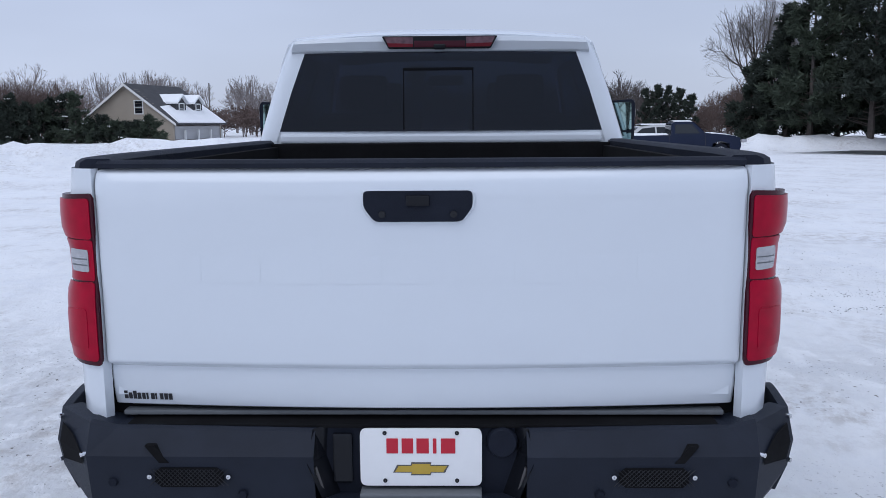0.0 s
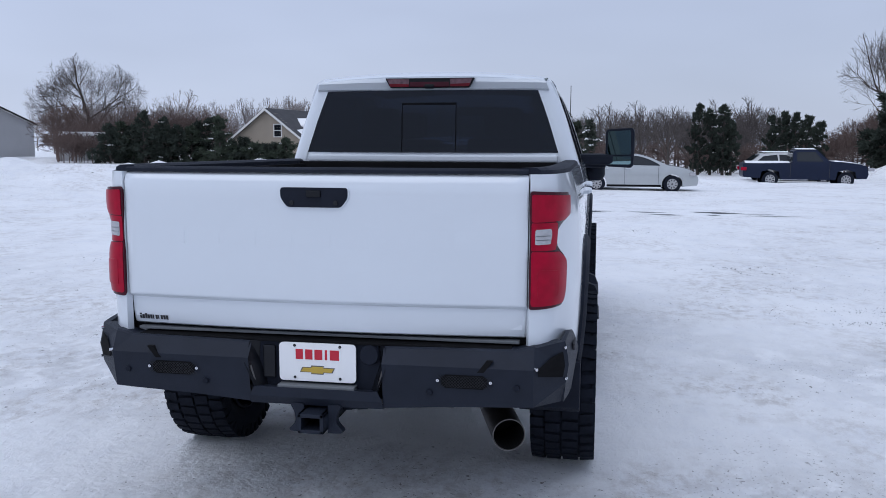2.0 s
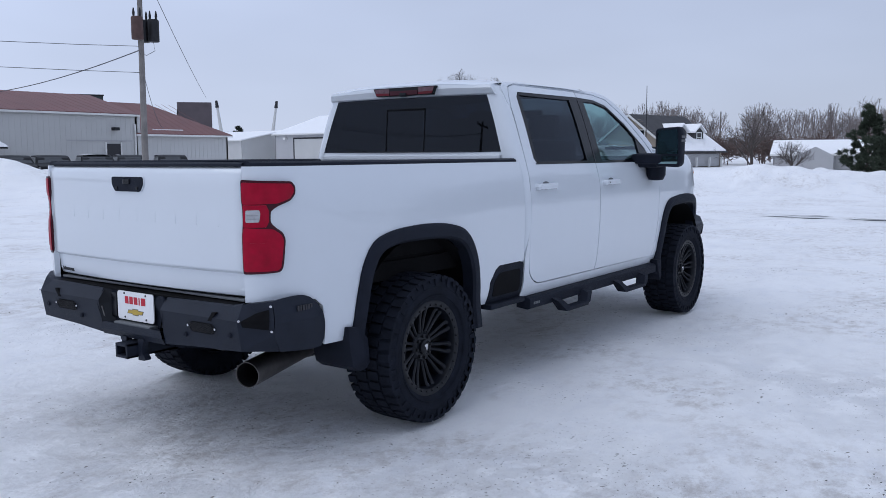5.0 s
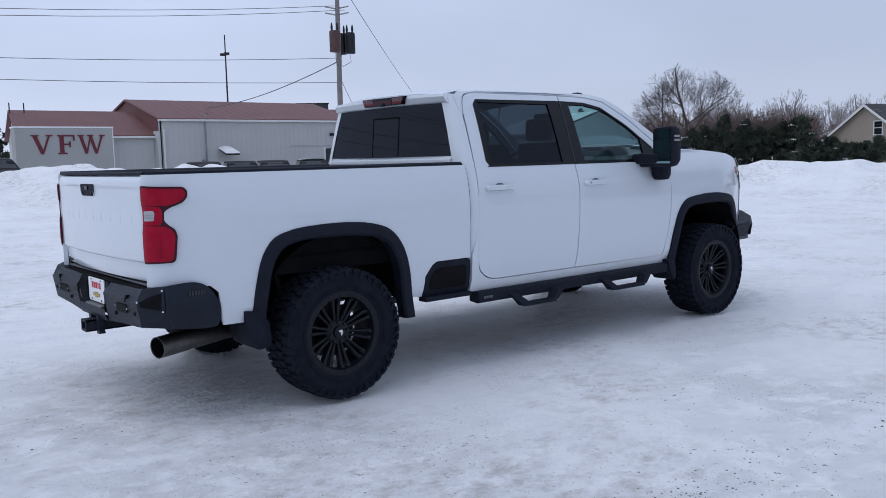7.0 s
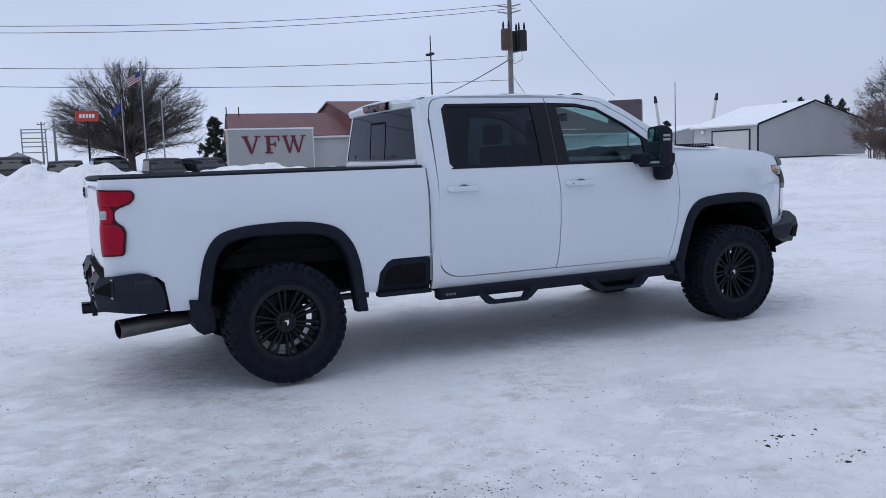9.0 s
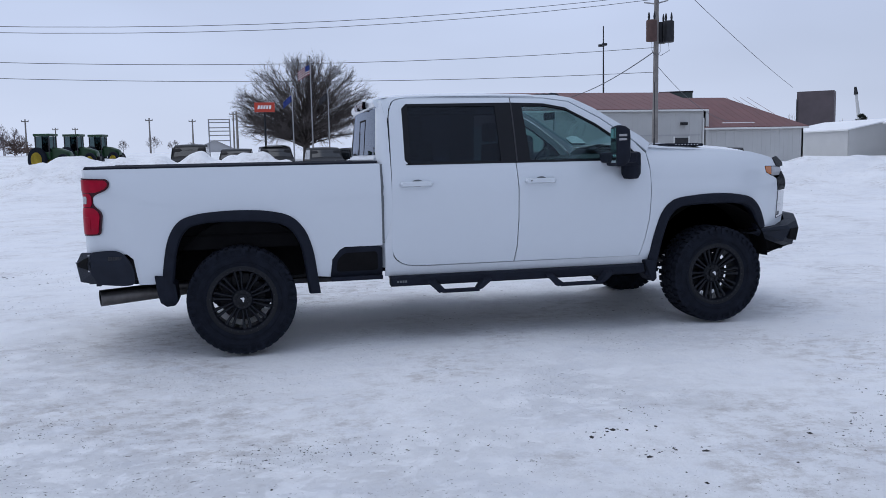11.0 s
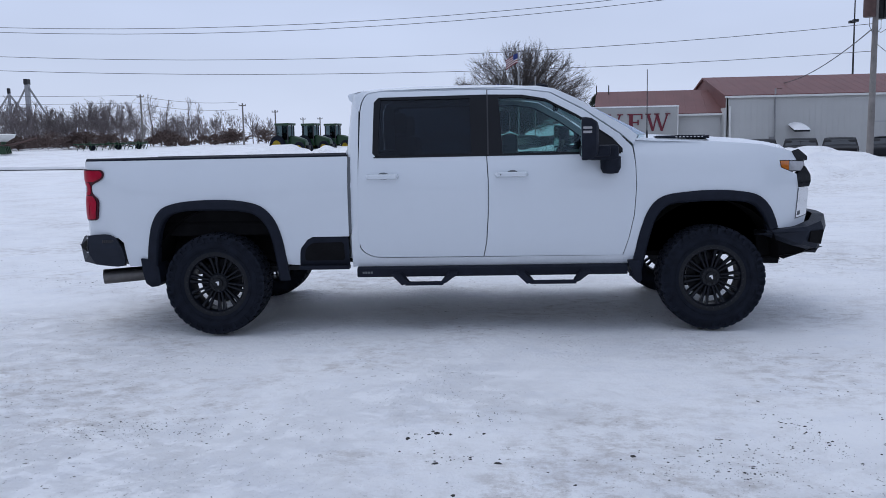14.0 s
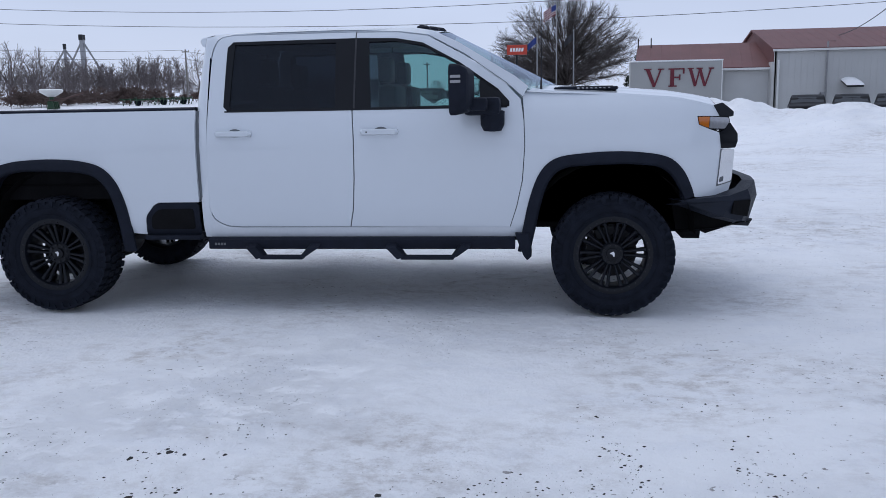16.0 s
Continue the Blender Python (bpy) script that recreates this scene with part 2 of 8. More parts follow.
def prism(pts, a0, a1, axis="x", bevel=0.0, bm=None):
    """A flat outline pushed along an axis. pts: (y, z) for x, (x, z) for y, (x, y) for z."""
    own = bmesh.new()
    def place(p, a):
        return {"x": (a, p[0], p[1]), "y": (p[0], a, p[1]), "z": (p[0], p[1], a)}[axis]
    lo = [own.verts.new(place(p, a0)) for p in pts]
    hi = [own.verts.new(place(p, a1)) for p in pts]
    own.faces.new(lo)
    own.faces.new(hi[::-1])
    for i in range(len(pts)):
        j = (i + 1) % len(pts)
        own.faces.new((lo[j], lo[i], hi[i], hi[j]))
    bmesh.ops.recalc_face_normals(own, faces=own.faces[:])
    if bevel:
        bmesh.ops.bevel(own, geom=own.edges[:], offset=bevel, segments=2, affect="EDGES", profile=0.6)
    return join(own, bm)


def fillet(pts, r, n=4):
    """Round the corners of a closed outline."""
    out = []
    k = len(pts)
    for i in range(k):
        a, b, c = Vector(pts[i - 1]), Vector(pts[i]), Vector(pts[(i + 1) % k])
        ra = min(r, (a - b).length * 0.45, (c - b).length * 0.45)
        p, q = b + (a - b).normalized() * ra, b + (c - b).normalized() * ra
        for s in range(n + 1):
            f = s / n
            out.append(tuple((1 - f) ** 2 * p + 2 * f * (1 - f) * b + f * f * q))
    return out


def flow(pts, n=5):
    """A smooth curve through points."""
    out = []
    for i in range(len(pts) - 1):
        p0, p1, p2, p3 = (Vector(pts[max(0, min(len(pts) - 1, k))]) for k in (i - 1, i, i + 1, i + 2))
        for s in range(n):
            t = s / n
            out.append(tuple(0.5 * ((2 * p1) + (p2 - p0) * t + (2 * p0 - 5 * p1 + 4 * p2 - p3) * t * t + (3 * p1 - p0 - 3 * p2 + p3) * t ** 3)))
    return out + [tuple(pts[-1])]


def panel(pts, mapping, thick, du=0.08, dv=0.06, bm=None):
    """A shaped sheet: the outline in (u, v), cut into a grid, carried onto a curved surface and given thickness."""
    own = bmesh.new()
    area = sum(a[0] * b[1] - b[0] * a[1] for a, b in zip(pts, pts[1:] + pts[:1]))
    pts = pts if area > 0 else pts[::-1]
    own.faces.new([own.verts.new((p[0], 0, p[1])) for p in pts])
    us, vs = [p[0] for p in pts], [p[1] for p in pts]
    for lo, hi, step, no in ((min(us), max(us), du, (1, 0, 0)), (min(vs), max(vs), dv, (0, 0, 1))):
        k = int((hi - lo) / step)
        for i in range(1, k + 1):
            c = lo + (hi - lo) * i / (k + 1)
            bmesh.ops.bisect_plane(own, geom=own.verts[:] + own.edges[:] + own.faces[:], plane_co=Vector(no) * c, plane_no=no, dist=1e-5)
    bmesh.ops.triangulate(own, faces=[f for f in own.faces if len(f.verts) > 4])
    for v in own.verts:
        v.co = mapping(v.co.x, v.co.z)
    own.normal_update()
    rim = [e for e in own.edges if len(e.link_faces) == 1]
    inner = bmesh.ops.duplicate(own, geom=own.faces[:])
    vm = {a: b for a, b in inner["vert_map"].items() if isinstance(a, bmesh.types.BMVert) and a.is_valid}
    orig = set()
    for e in rim:
        orig.update(e.verts)
    new_verts = [g for g in inner["geom"] if isinstance(g, bmesh.types.BMVert)]
    nset = set(new_verts)
    src = {vm[v]: v for v in vm if vm[v] in nset}
    for v in new_verts:
        o = src.get(v)
        if o is not None:
            v.co = o.co - o.normal * thick
    bmesh.ops.reverse_faces(own, faces=[g for g in inner["geom"] if isinstance(g, bmesh.types.BMFace)])
    for e in rim:
        a, b = e.verts
        f = e.link_faces[0]
        loop = [l for l in f.loops if l.edge == e][0]
        s, t = loop.vert, loop.link_loop_next.vert
        if s in vm and t in vm:
            own.faces.new((t, s, vm[s], vm[t]))
    return join(own, bm)


def loft(sections, closed=False, caps=True, bm=None):
    """Skin through rows of points, each row the same length."""
    own = bmesh.new()
    rows = [[own.verts.new(p) for p in s] for s in sections]
    for r, s in zip(rows, rows[1:]):
        k = len(r)
        for i in range(k if closed else k - 1):
            j = (i + 1) % k
            own.faces.new((r[i], r[j], s[j], s[i]))
    if closed and caps:
        own.faces.new(rows[0][::-1])
        own.faces.new(rows[-1])
    bmesh.ops.recalc_face_normals(own, faces=own.faces[:])
    return join(own, bm)


def lathe(profile, n=48, axis="x", bm=None, caps=False):
    """profile: (along, radius)."""
    rows = []
    for a, r in profile:
        ring = []
        for i in range(n):
            c, s = math.cos(2 * math.pi * i / n) * r, math.sin(2 * math.pi * i / n) * r
            ring.append({"x": (a, c, s), "y": (c, a, s), "z": (c, s, a)}[axis])
        rows.append(ring)
    return loft(rows, closed=True, caps=caps, bm=bm)


def tube(path, r0, r1=None, n=8, bm=None):
    """A round bar along a path, tapered."""
    r1 = r0 if r1 is None else r1
    pts = [Vector(p) for p in path]
    rows = []
    for i, p in enumerate(pts):
        d = (pts[min(i + 1, len(pts) - 1)] - pts[max(i - 1, 0)]).normalized()
        side = d.cross(Vector((0, 0, 1)))
        side = side.normalized() if side.length > 1e-3 else Vector((1, 0, 0))
        up = side.cross(d)
        r = r0 + (r1 - r0) * i / max(1, len(pts) - 1)
        rows.append([p + (side * math.cos(2 * math.pi * k / n) + up * math.sin(2 * math.pi * k / n)) * r for k in range(n)])
    return loft(rows, closed=True, bm=bm)


def mirror_x(bm):
    own = bm.copy()
    for v in own.verts:
        v.co.x = -v.co.x
    bmesh.ops.reverse_faces(own, faces=own.faces[:])
    return own


def pair(name, bm, material, parent, label="", smooth=True):
    """The same part on both sides of a vehicle."""
    part(name, mirror_x(bm), material, parent, label, smooth)
    return part(name, bm, material, parent, label, smooth)


# ---- ground ----
_lat = np.random.RandomState(7).rand(8, 128, 128)


def vnoise(x, y, size, layer=0):
    """Smooth noise from 0 to 1 over the plan."""
    u, v = np.asarray(x, float) / size, np.asarray(y, float) / size
    i, j = np.floor(u).astype(int), np.floor(v).astype(int)
    f, g = u - i, v - j
    f, g = f * f * (3 - 2 * f), g * g * (3 - 2 * g)
    t = _lat[layer]
    i0, i1, j0, j1 = i % 128, (i + 1) % 128, j % 128, (j + 1) % 128
    return (t[i0, j0] * (1 - f) + t[i1, j0] * f) * (1 - g) + (t[i0, j1] * (1 - f) + t[i1, j1] * f) * g


BANKS = [  # ploughed snow banks: x, y, height, half width
    [(-33, -12, 1.05, 3.8), (-31, -5, 1.15, 4.2), (-28.5, 2, 1.15, 4.3), (-25.4, 7.0, 1.2, 4.0), (-24.2, 9.8, 0.85, 3.4), (-21.4, 13.4, 0.95, 4.0), (-17, 19, 0.75, 3.6), (-13, 23.5, 0.85, 3.4), (-8, 27.5, 0.9, 3.2), (-3.5, 30.5, 0.75, 2.6), (-1, 33, 0.6, 2.2)],
    [(1, 33.5, 0.5, 2.0), (5, 34.6, 0.42, 1.8), (8, 35.4, 0.12, 1.6), (13, 36.4, 0.10, 1.5), (15.5, 36.8, 0.08, 1.5)],
    [(17, 46, 0.7, 2.0), (24, 45, 0.8, 2.2), (34, 40, 0.9, 2.6), (46, 34, 0.9, 3.0)],
]


def ground_z(x, y):
    x, y = np.asarray(x, float), np.asarray(y, float)
    z = -0.0065 * np.clip(x, -300, 60)
    k = np.clip((-48 - x) / 60, 0, 1) * np.clip((34 - y) / 18, 0, 1)      # the field across the street lies higher
    z = z + 1.75 * k * k * (3 - 2 * k)
    for bank in BANKS:
        best, hh = np.full(x.shape, 1e9), np.zeros(x.shape)
        for (ax, ay, ah, aw), (bx, by, bh, bw) in zip(bank, bank[1:]):
            dx, dy = bx - ax, by - ay
            f = np.clip(((x - ax) * dx + (y - ay) * dy) / (dx * dx + dy * dy), 0, 1)
            d = np.hypot(x - ax - f * dx, y - ay - f * dy) / (aw + (bw - aw) * f)
            near = d < best
            best, hh = np.where(near, d, best), np.where(near, ah + (bh - ah) * f, hh)
        lump = 0.50 + 0.46 * vnoise(x, y, 3.3, 1) + 0.40 * np.abs(2 * vnoise(x, y, 1.7, 2) - 1) + 0.26 * np.abs(2 * vnoise(x, y, 0.85, 3) - 1) + 0.10 * vnoise(x, y, 0.45, 5)
        z = z + hh * lump * np.exp(-best ** 2 * 1.3)
    near = np.exp(-(np.hypot(x - 1, y - 2) / 22) ** 2)
    z = z + near * (0.035 * (vnoise(x, y, 1.7, 4) - 0.5) + 0.022 * (vnoise(x, y, 0.55, 5) - 0.5) + 0.016 * (vnoise(x, y, 0.27, 6) - 0.5))
    return z


def gz(x, y):
    return float(ground_z(np.array([x]), np.array([y]))[0])


def spread(dense, mid, far):
    out = list(np.arange(0, dense, 0.13)) + list(np.arange(dense, mid, 0.36))
    v, step = mid, 0.4
    while v < far:
        out.append(v)
        step *= 1.16
        v += step
    out.append(far)
    return np.array(out)


half = spread(12, 46, 3000)
axis = np.concatenate([-half[:0:-1], half])
gx, gy = np.meshgrid(axis + 2, axis + 3, indexing="ij")
gzz = ground_z(gx, gy)
N = len(axis)
verts = np.stack([gx, gy, gzz], -1).reshape(-1, 3)
idx = np.arange(N * N).reshape(N, N)
quads = np.stack([idx[:-1, :-1], idx[1:, :-1], idx[1:, 1:], idx[:-1, 1:]], -1).reshape(-1, 4)
gme = bpy.data.meshes.new("ground")
gme.from_pydata(verts.tolist(), [], quads.tolist())
gme.shade_smooth()
gme.materials.append(SNOW)
ground = tagged(new("ground", gme), "packed white snow over a car lot with ploughed banks", "ground", kind="structure")


# ---- the pickup truck ----
def interp(z, table):
    return float(np.interp(z, [a for a, _ in table], [b for _, b in table]))


BODY = [(0.45, 0.905), (0.53, 0.925), (0.58, 0.948), (0.64, 0.962), (0.80, 0.972), (1.0, 0.979), (1.15, 0.980), (1.24, 0.975), (1.33, 0.961),
        (1.40, 0.942), (1.44, 0.930), (1.48, 0.918), (1.70, 0.848), (1.86, 0.790), (1.93, 0.760), (1.97, 0.730), (2.0, 0.69)]


TAIL_IN = [(0.90, 0.115), (1.15, 0.122), (1.28, 0.100), (1.36, 0.078), (1.43, 0.055)]     # how far the bed draws in towards its tail


def side_x(y, z):
    x = interp(z, BODY)
    if y < -0.6:
        x -= interp(z, TAIL_IN) * ((-0.6 - y) / 0.5) ** 2
    if y > 4.1:
        x -= 0.19 * ((y - 4.1) / 0.7) ** 2
    if z < 1.3:   # the swelling over each wheel
        for c in (0.04, 4.03):
            x += 0.012 * math.exp(-((y - c) / 0.62) ** 4) * max(0, 1 - abs(z - 0.85) / 0.5)
    return x


def side(y, z):
    return Vector((side_x(y, z), y, z))


def bed_skin(u, z, out=0.0):
    """Bed side, carried round the rear corner for u below -1."""
    if u >= -1.0:
        k = min(1.0, max(0.25, (-0.90 - u) / 0.08)) if out else 1.0
        return Vector((side_x(u, z) + out * k, u - out * 0.35 * k, z))
    w = min(1.0, (-1.0 - u) / 0.2)
    a, b, c = Vector((side_x(-1.0, z), -1.0)), Vector((side_x(-1.0, z) - 0.018, -1.130)), Vector((0.797, -1.138))
    p = (1 - w) ** 2 * a + 2 * w * (1 - w) * b + w * w * c
    return Vector((p.x + out * (1 - w), p.y - out * 0.35, z))


REAR_ARCH = [(-0.582, 0.56), (-0.556, 0.755), (-0.515, 0.920), (-0.437, 1.032), (-0.314, 1.078), (-0.148, 1.096), (0.064, 1.099), (0.25, 1.082), (0.395, 1.036), (0.495, 0.928), (0.553, 0.765), (0.582, 0.56)]
REAR_ARCH = flow(REAR_ARCH)
FRONT_ARCH = [(3.425, 0.56), (3.472, 0.780), (3.543, 0.968), (3.655, 1.068), (3.851, 1.099), (4.028, 1.108), (4.206, 1.101), (4.390, 1.066), (4.494, 0.982), (4.552, 0.875), (4.578, 0.80)]
FRONT_ARCH = flow(FRONT_ARCH)

truck = thing("pickup_truck", "white crew cab pickup truck with black steel bumpers, lifted on snow", "pickup truck")


def inset(pts, c, k):
    return [(c[0] + (p[0] - c[0]) * k, c[1] + (p[1] - c[1]) * k) for p in pts]


def build_bed():
    outline = [(-1.197, 0.802), (-0.83, 0.80), (-0.785, 0.76), (-0.755, 0.56)] + REAR_ARCH + [(0.690, 0.55), (0.704, 0.69), (0.765, 0.765), (0.806, 0.786), (1.108, 0.787), (1.108, 1.438), (-1.197, 1.438)]
    pair("bed_side", panel(outline, bed_skin, 0.03, 0.055, 0.05), PAINT, truck)
    # rail caps, top of the bed sides
    rows = []
    for u in (-1.13, -1.06, -0.97, -0.85, -0.6, -0.2, 0.3, 0.8, 1.088):
        p = bed_skin(u, 1.437)
        x, y = p.x - 0.008, p.y + 0.003
        rows.append([(x, y, 1.436), (x - 0.004, y, 1.452), (x - 0.02, y, 1.461), (x - 0.075, y, 1.461), (x - 0.09, y, 1.45), (x - 0.09, y, 1.40)])
    pair("bed_rail_cap", loft(rows, closed=True), BLACK_PLASTIC, truck)
    # inside of the bed
    pair("bed_inner_wall", box(0.80, 0.83, -1.10, 1.05, 0.92, 1.43, 0.004), MATT_DARK, truck)
    pair("wheel_house", box(0.60, 0.81, -0.48, 0.56, 0.92, 1.12, 0.04), MATT_DARK, truck)
    floor = part("bed_floor", box(-0.82, 0.82, -1.10, 1.05, 0.88, 0.92), MATT_DARK, truck)
    for i in range(12):
        part("floor_rib", box(-0.76 + i * 0.132, -0.70 + i * 0.132, -1.08, 1.03, 0.9195, 0.932, 0.004), MATT_DARK, floor)
    part("bed_front_wall", box(-0.86, 0.86, 1.03, 1.07, 0.90, 1.445, 0.006), MATT_DARK, truck)
    # step cut into the corner of the bed side
    pts = [(0.688, 0.525), (0.704, 0.69), (0.765, 0.760), (0.806, 0.780), (1.105, 0.783), (1.105, 0.525)]
    step = thing_part("bed_step", panel(fillet(pts, 0.03), lambda y, z: Vector((side_x(y, z) + 0.004, y, z)), 0.02), BLACK_PLASTIC)
    # flat dark sheet on the step, painted shade of its opening
    hole = [(0.735, 0.59), (0.745, 0.685), (0.80, 0.738), (1.065, 0.742), (1.07, 0.59)]
    pair("step_recess", panel(fillet(hole, 0.03), lambda y, z: Vector((side_x(y, z) + 0.007, y, z)), 0.002), MATT_DARK, truck)
    pair("step_tread", box(0.90, 0.985, 0.69, 1.105, 0.515, 0.548, 0.008), BLACK_PLASTIC, truck)


def thing_part(name, bm, material):
    return pair(name, bm, material, truck)


build_bed()

# tailgate with its crease, pressed lettering bars and handle
def crown(x):
    return 0.042 * (x / 0.79) ** 2


rows = []
for z, y in ((0.826, -1.120), (0.834, -1.138), (0.852, -1.144), (0.88, -1.150), (0.925, -1.154), (0.939, -1.153), (0.943, -1.160), (0.951, -1.174), (0.955, -1.1770), (0.962, -1.1778), (1.05, -1.178), (1.20, -1.179), (1.34, -1.181), (1.40, -1.182), (1.425, -1.172), (1.438, -1.150)):
    hw = 0.790 + 0.003 * (z - 0.85) / 0.6
    rows.append([(x, y + crown(x) + (0.006 if abs(x) > hw - 0.004 else 0), z) for x in (-hw, -hw + 0.008, *np.linspace(-0.74, 0.74, 33), hw - 0.008, hw)])
gate = loft(rows)
part("tailgate", gate, PAINT, truck, smooth=True)
part("tailgate_core", box(-0.775, 0.775, -1.11, -1.08, 0.86, 1.43), PAINT, truck)
part("tailgate_top_cap", loft([[(x, -1.172 + crown(x), 1.438), (x, -1.170 + crown(x), 1.449), (x, -1.156 + crown(x), 1.457), (x, -1.09, 1.457), (x, -1.085, 1.44)] for x in np.linspace(-0.79, 0.79, 11)]), BLACK_PLASTIC, truck, smooth=True)
for i in range(9):
    x0 = -0.66 + i * 0.148
    xm = x0 + 0.065
    part("pressed_block", prism(fillet([(-0.062, 1.158), (0.062, 1.158), (0.062, 1.228), (-0.062, 1.228)], 0.012, 3), -0.0004, 0.010, "y"), PAINT, truck, matrix=pose(xm, crown(xm) - 1.179, 0) @ pose(0, 0, 0, 0, 0, math.degrees(math.atan(0.084 * xm / 0.624))))
hb = [(-0.130, 1.384), (0.130, 1.384), (0.130, 1.345), (0.104, 1.310), (-0.104, 1.310), (-0.130, 1.345)]
part("handle_bezel", prism(fillet(inset(hb, (0, 1.347), 1.04), 0.012), -1.186, -1.15, "y", 0.002), PAINT, truck)
gh = part("tailgate_handle", prism(fillet(hb, 0.012), -1.190, -1.15, "y", 0.002), BLACK_PLASTIC, truck)
part("handle_camera_block", box(-0.028, 0.028, -1.197, -1.18, 1.348, 1.374, 0.004), GLOSS_BLACK, gh)
for x in (-0.085, 0.085):
    part("lock_button", lathe([(-1.195, 0.001), (-1.195, 0.008), (-1.18, 0.009)], 16, "y"), DARK_STEEL, gh, matrix=pose(x, 0, 1.328))
for i, w in enumerate((0.010, 0.009, 0.010, 0.008, 0.008, 0.004, 0.009, 0.003, 0.008, 0.009, 0.013)):
    x, top = -0.762 + i * 0.0118, 0.865 + (0.005 if i in (0, 2) else 0.0)
    rows = [[(x + a, y + crown(x), z) for a, y in ((0, f), (min(w, 0.0088), f), (min(w, 0.0088), -1.13), (0, -1.13))] for z, f in ((0.848, -1.1456), (0.857, -1.1480), (top, -1.1506))]
    part("web_address_bar", loft(rows, closed=True), DARK_PRINT, truck)

# tail lamps
lamp = [(-1.197, 1.378), (-0.945, 1.368), (-0.925, 1.345), (-0.928, 1.310), (-0.955, 1.280), (-1.015, 1.256), (-1.046, 1.232), (-1.046, 1.182), (-1.024, 1.156), (-1.000, 1.136), (-0.988, 1.10), (-1.002, 0.962), (-1.015, 0.948), (-1.197, 0.943)]
LAMP_OUT = [(0.94, 0.014), (1.00, 0.022), (1.12, 0.022), (1.17, 0.003), (1.24, 0.003), (1.29, 0.022), (1.38, 0.024)]


def lamp_skin(lift):
    return lambda u, z: bed_skin(u, z, interp(z, LAMP_OUT) + lift)


for sign in (1, -1):
    def both(bm):
        return bm if sign > 0 else mirror_x(bm)
    tl = part("tail_lamp", both(panel(fillet(lamp, 0.012, 3), lamp_skin(0.0), 0.03, 0.02, 0.03)), DARK_RED, truck, smooth=True)
    up = [(-1.191, 1.366), (-0.955, 1.358), (-0.938, 1.340), (-0.940, 1.314), (-0.962, 1.291), (-1.020, 1.268), (-1.191, 1.264)]
    part("upper_red_lens", both(panel(fillet(up, 0.010, 3), lamp_skin(0.007), 0.004, 0.02, 0.03)), RED_LENS, tl, smooth=True)
    low = [(-1.191, 1.158), (-1.04, 1.152), (-1.010, 1.128), (-0.999, 1.098), (-1.012, 0.970), (-1.024, 0.958), (-1.191, 0.955)]
    part("lower_red_lens", both(panel(fillet(low, 0.012, 3), lamp_skin(0.007), 0.004, 0.02, 0.03)), RED_LENS, tl, smooth=True)
    white = [(-1.176, 1.238), (-1.102, 1.240), (-1.096, 1.222), (-1.102, 1.184), (-1.176, 1.182)]
    part("reversing_lens", both(panel(fillet(white, 0.006, 2), lamp_skin(0.0105), 0.004, 0.02, 0.03)), CLEAR_LENS, tl, "clear reversing lens", smooth=True)
    for zr in (1.198, 1.213):
        part("lens_rib", both(panel([(-1.172, zr), (-1.106, zr), (-1.106, zr + 0.003), (-1.172, zr + 0.003)], lamp_skin(0.0115), 0.002, 0.02, 0.03)), GREY_GAP, tl)
    link = [(-1.191, 1.262), (-1.068, 1.262), (-1.055, 1.234), (-1.055, 1.182), (-1.068, 1.160), (-1.191, 1.160)]
    part("centre_red_lens", both(panel(fillet(link, 0.006, 2), lamp_skin(0.006), 0.004, 0.02, 0.03)), RED_LENS, tl, smooth=True)
    edge = [(-1.165, 1.09), (-1.07, 1.085), (-1.062, 1.07), (-1.070, 0.99), (-1.165, 0.985)]
    part("lens_ridge", both(panel(fillet(edge, 0.012, 3), lamp_skin(0.010), 0.003, 0.02, 0.03)), RED_LENS, tl, smooth=True)


# ---- cab ----
def corner_skin(u, z):
    """Rear corner of the cab: u runs 0 (glass edge) to 1 (side)."""
    yb = 1.094 + 0.080 * max(0, z - 1.50)
    x1, x0 = side_x(1.25, z), max(0.66, side_x(1.25, z) - 0.108)
    a, b, c = Vector((x0, yb)), Vector((x1 - 0.006, yb + 0.001)), Vector((x1, 1.196))
    p = (1 - u) ** 2 * a + 2 * u * (1 - u) * b + u * u * c
    return Vector((p.x, p.y, z))


# added grey filler: sets how dark the gap between bed and cab looks
pair("bed_gap_seal", panel([(1.075, 0.80), (1.15, 0.80), (1.15, 1.432), (1.075, 1.432)], lambda y, z: Vector((side_x(1.1, z) - 0.022, y, z)), 0.006, 0.1, 0.1), GREY_GAP, truck)
zs = [0.60, 0.8, 1.0, 1.2, 1.35, 1.42, 1.46, 1.52, 1.6, 1.7, 1.8, 1.88, 1.92, 1.945]
pair("cab_rear_pillar", loft([[corner_skin(i / 8, z) for i in range(9)] for z in zs]), PAINT, truck)
part("cab_back_panel", loft([[(x * interp(z, [(0.6, 0.87), (1.42, 0.845), (1.53, 0.80)]) / 0.8, 1.100 + 0.08 * max(0, z - 1.50), z) for x in (-0.8, -0.4, 0, 0.4, 0.8)] for z in (0.6, 1.2, 1.40, 1.46, 1.49, 1.508)]), PAINT, truck, smooth=True)
part("cab_back_ledge", box(-0.80, 0.80, 1.080, 1.115, 1.446, 1.490, 0.012), PAINT, truck)
lip = [(1.24, 1.884, 0.740), (1.128, 1.886, 0.736), (1.112, 1.897, 0.735), (1.098, 1.930, 0.722), (1.104, 1.948, 0.710), (1.16, 1.962, 0.700), (1.24, 1.966, 0.695)]
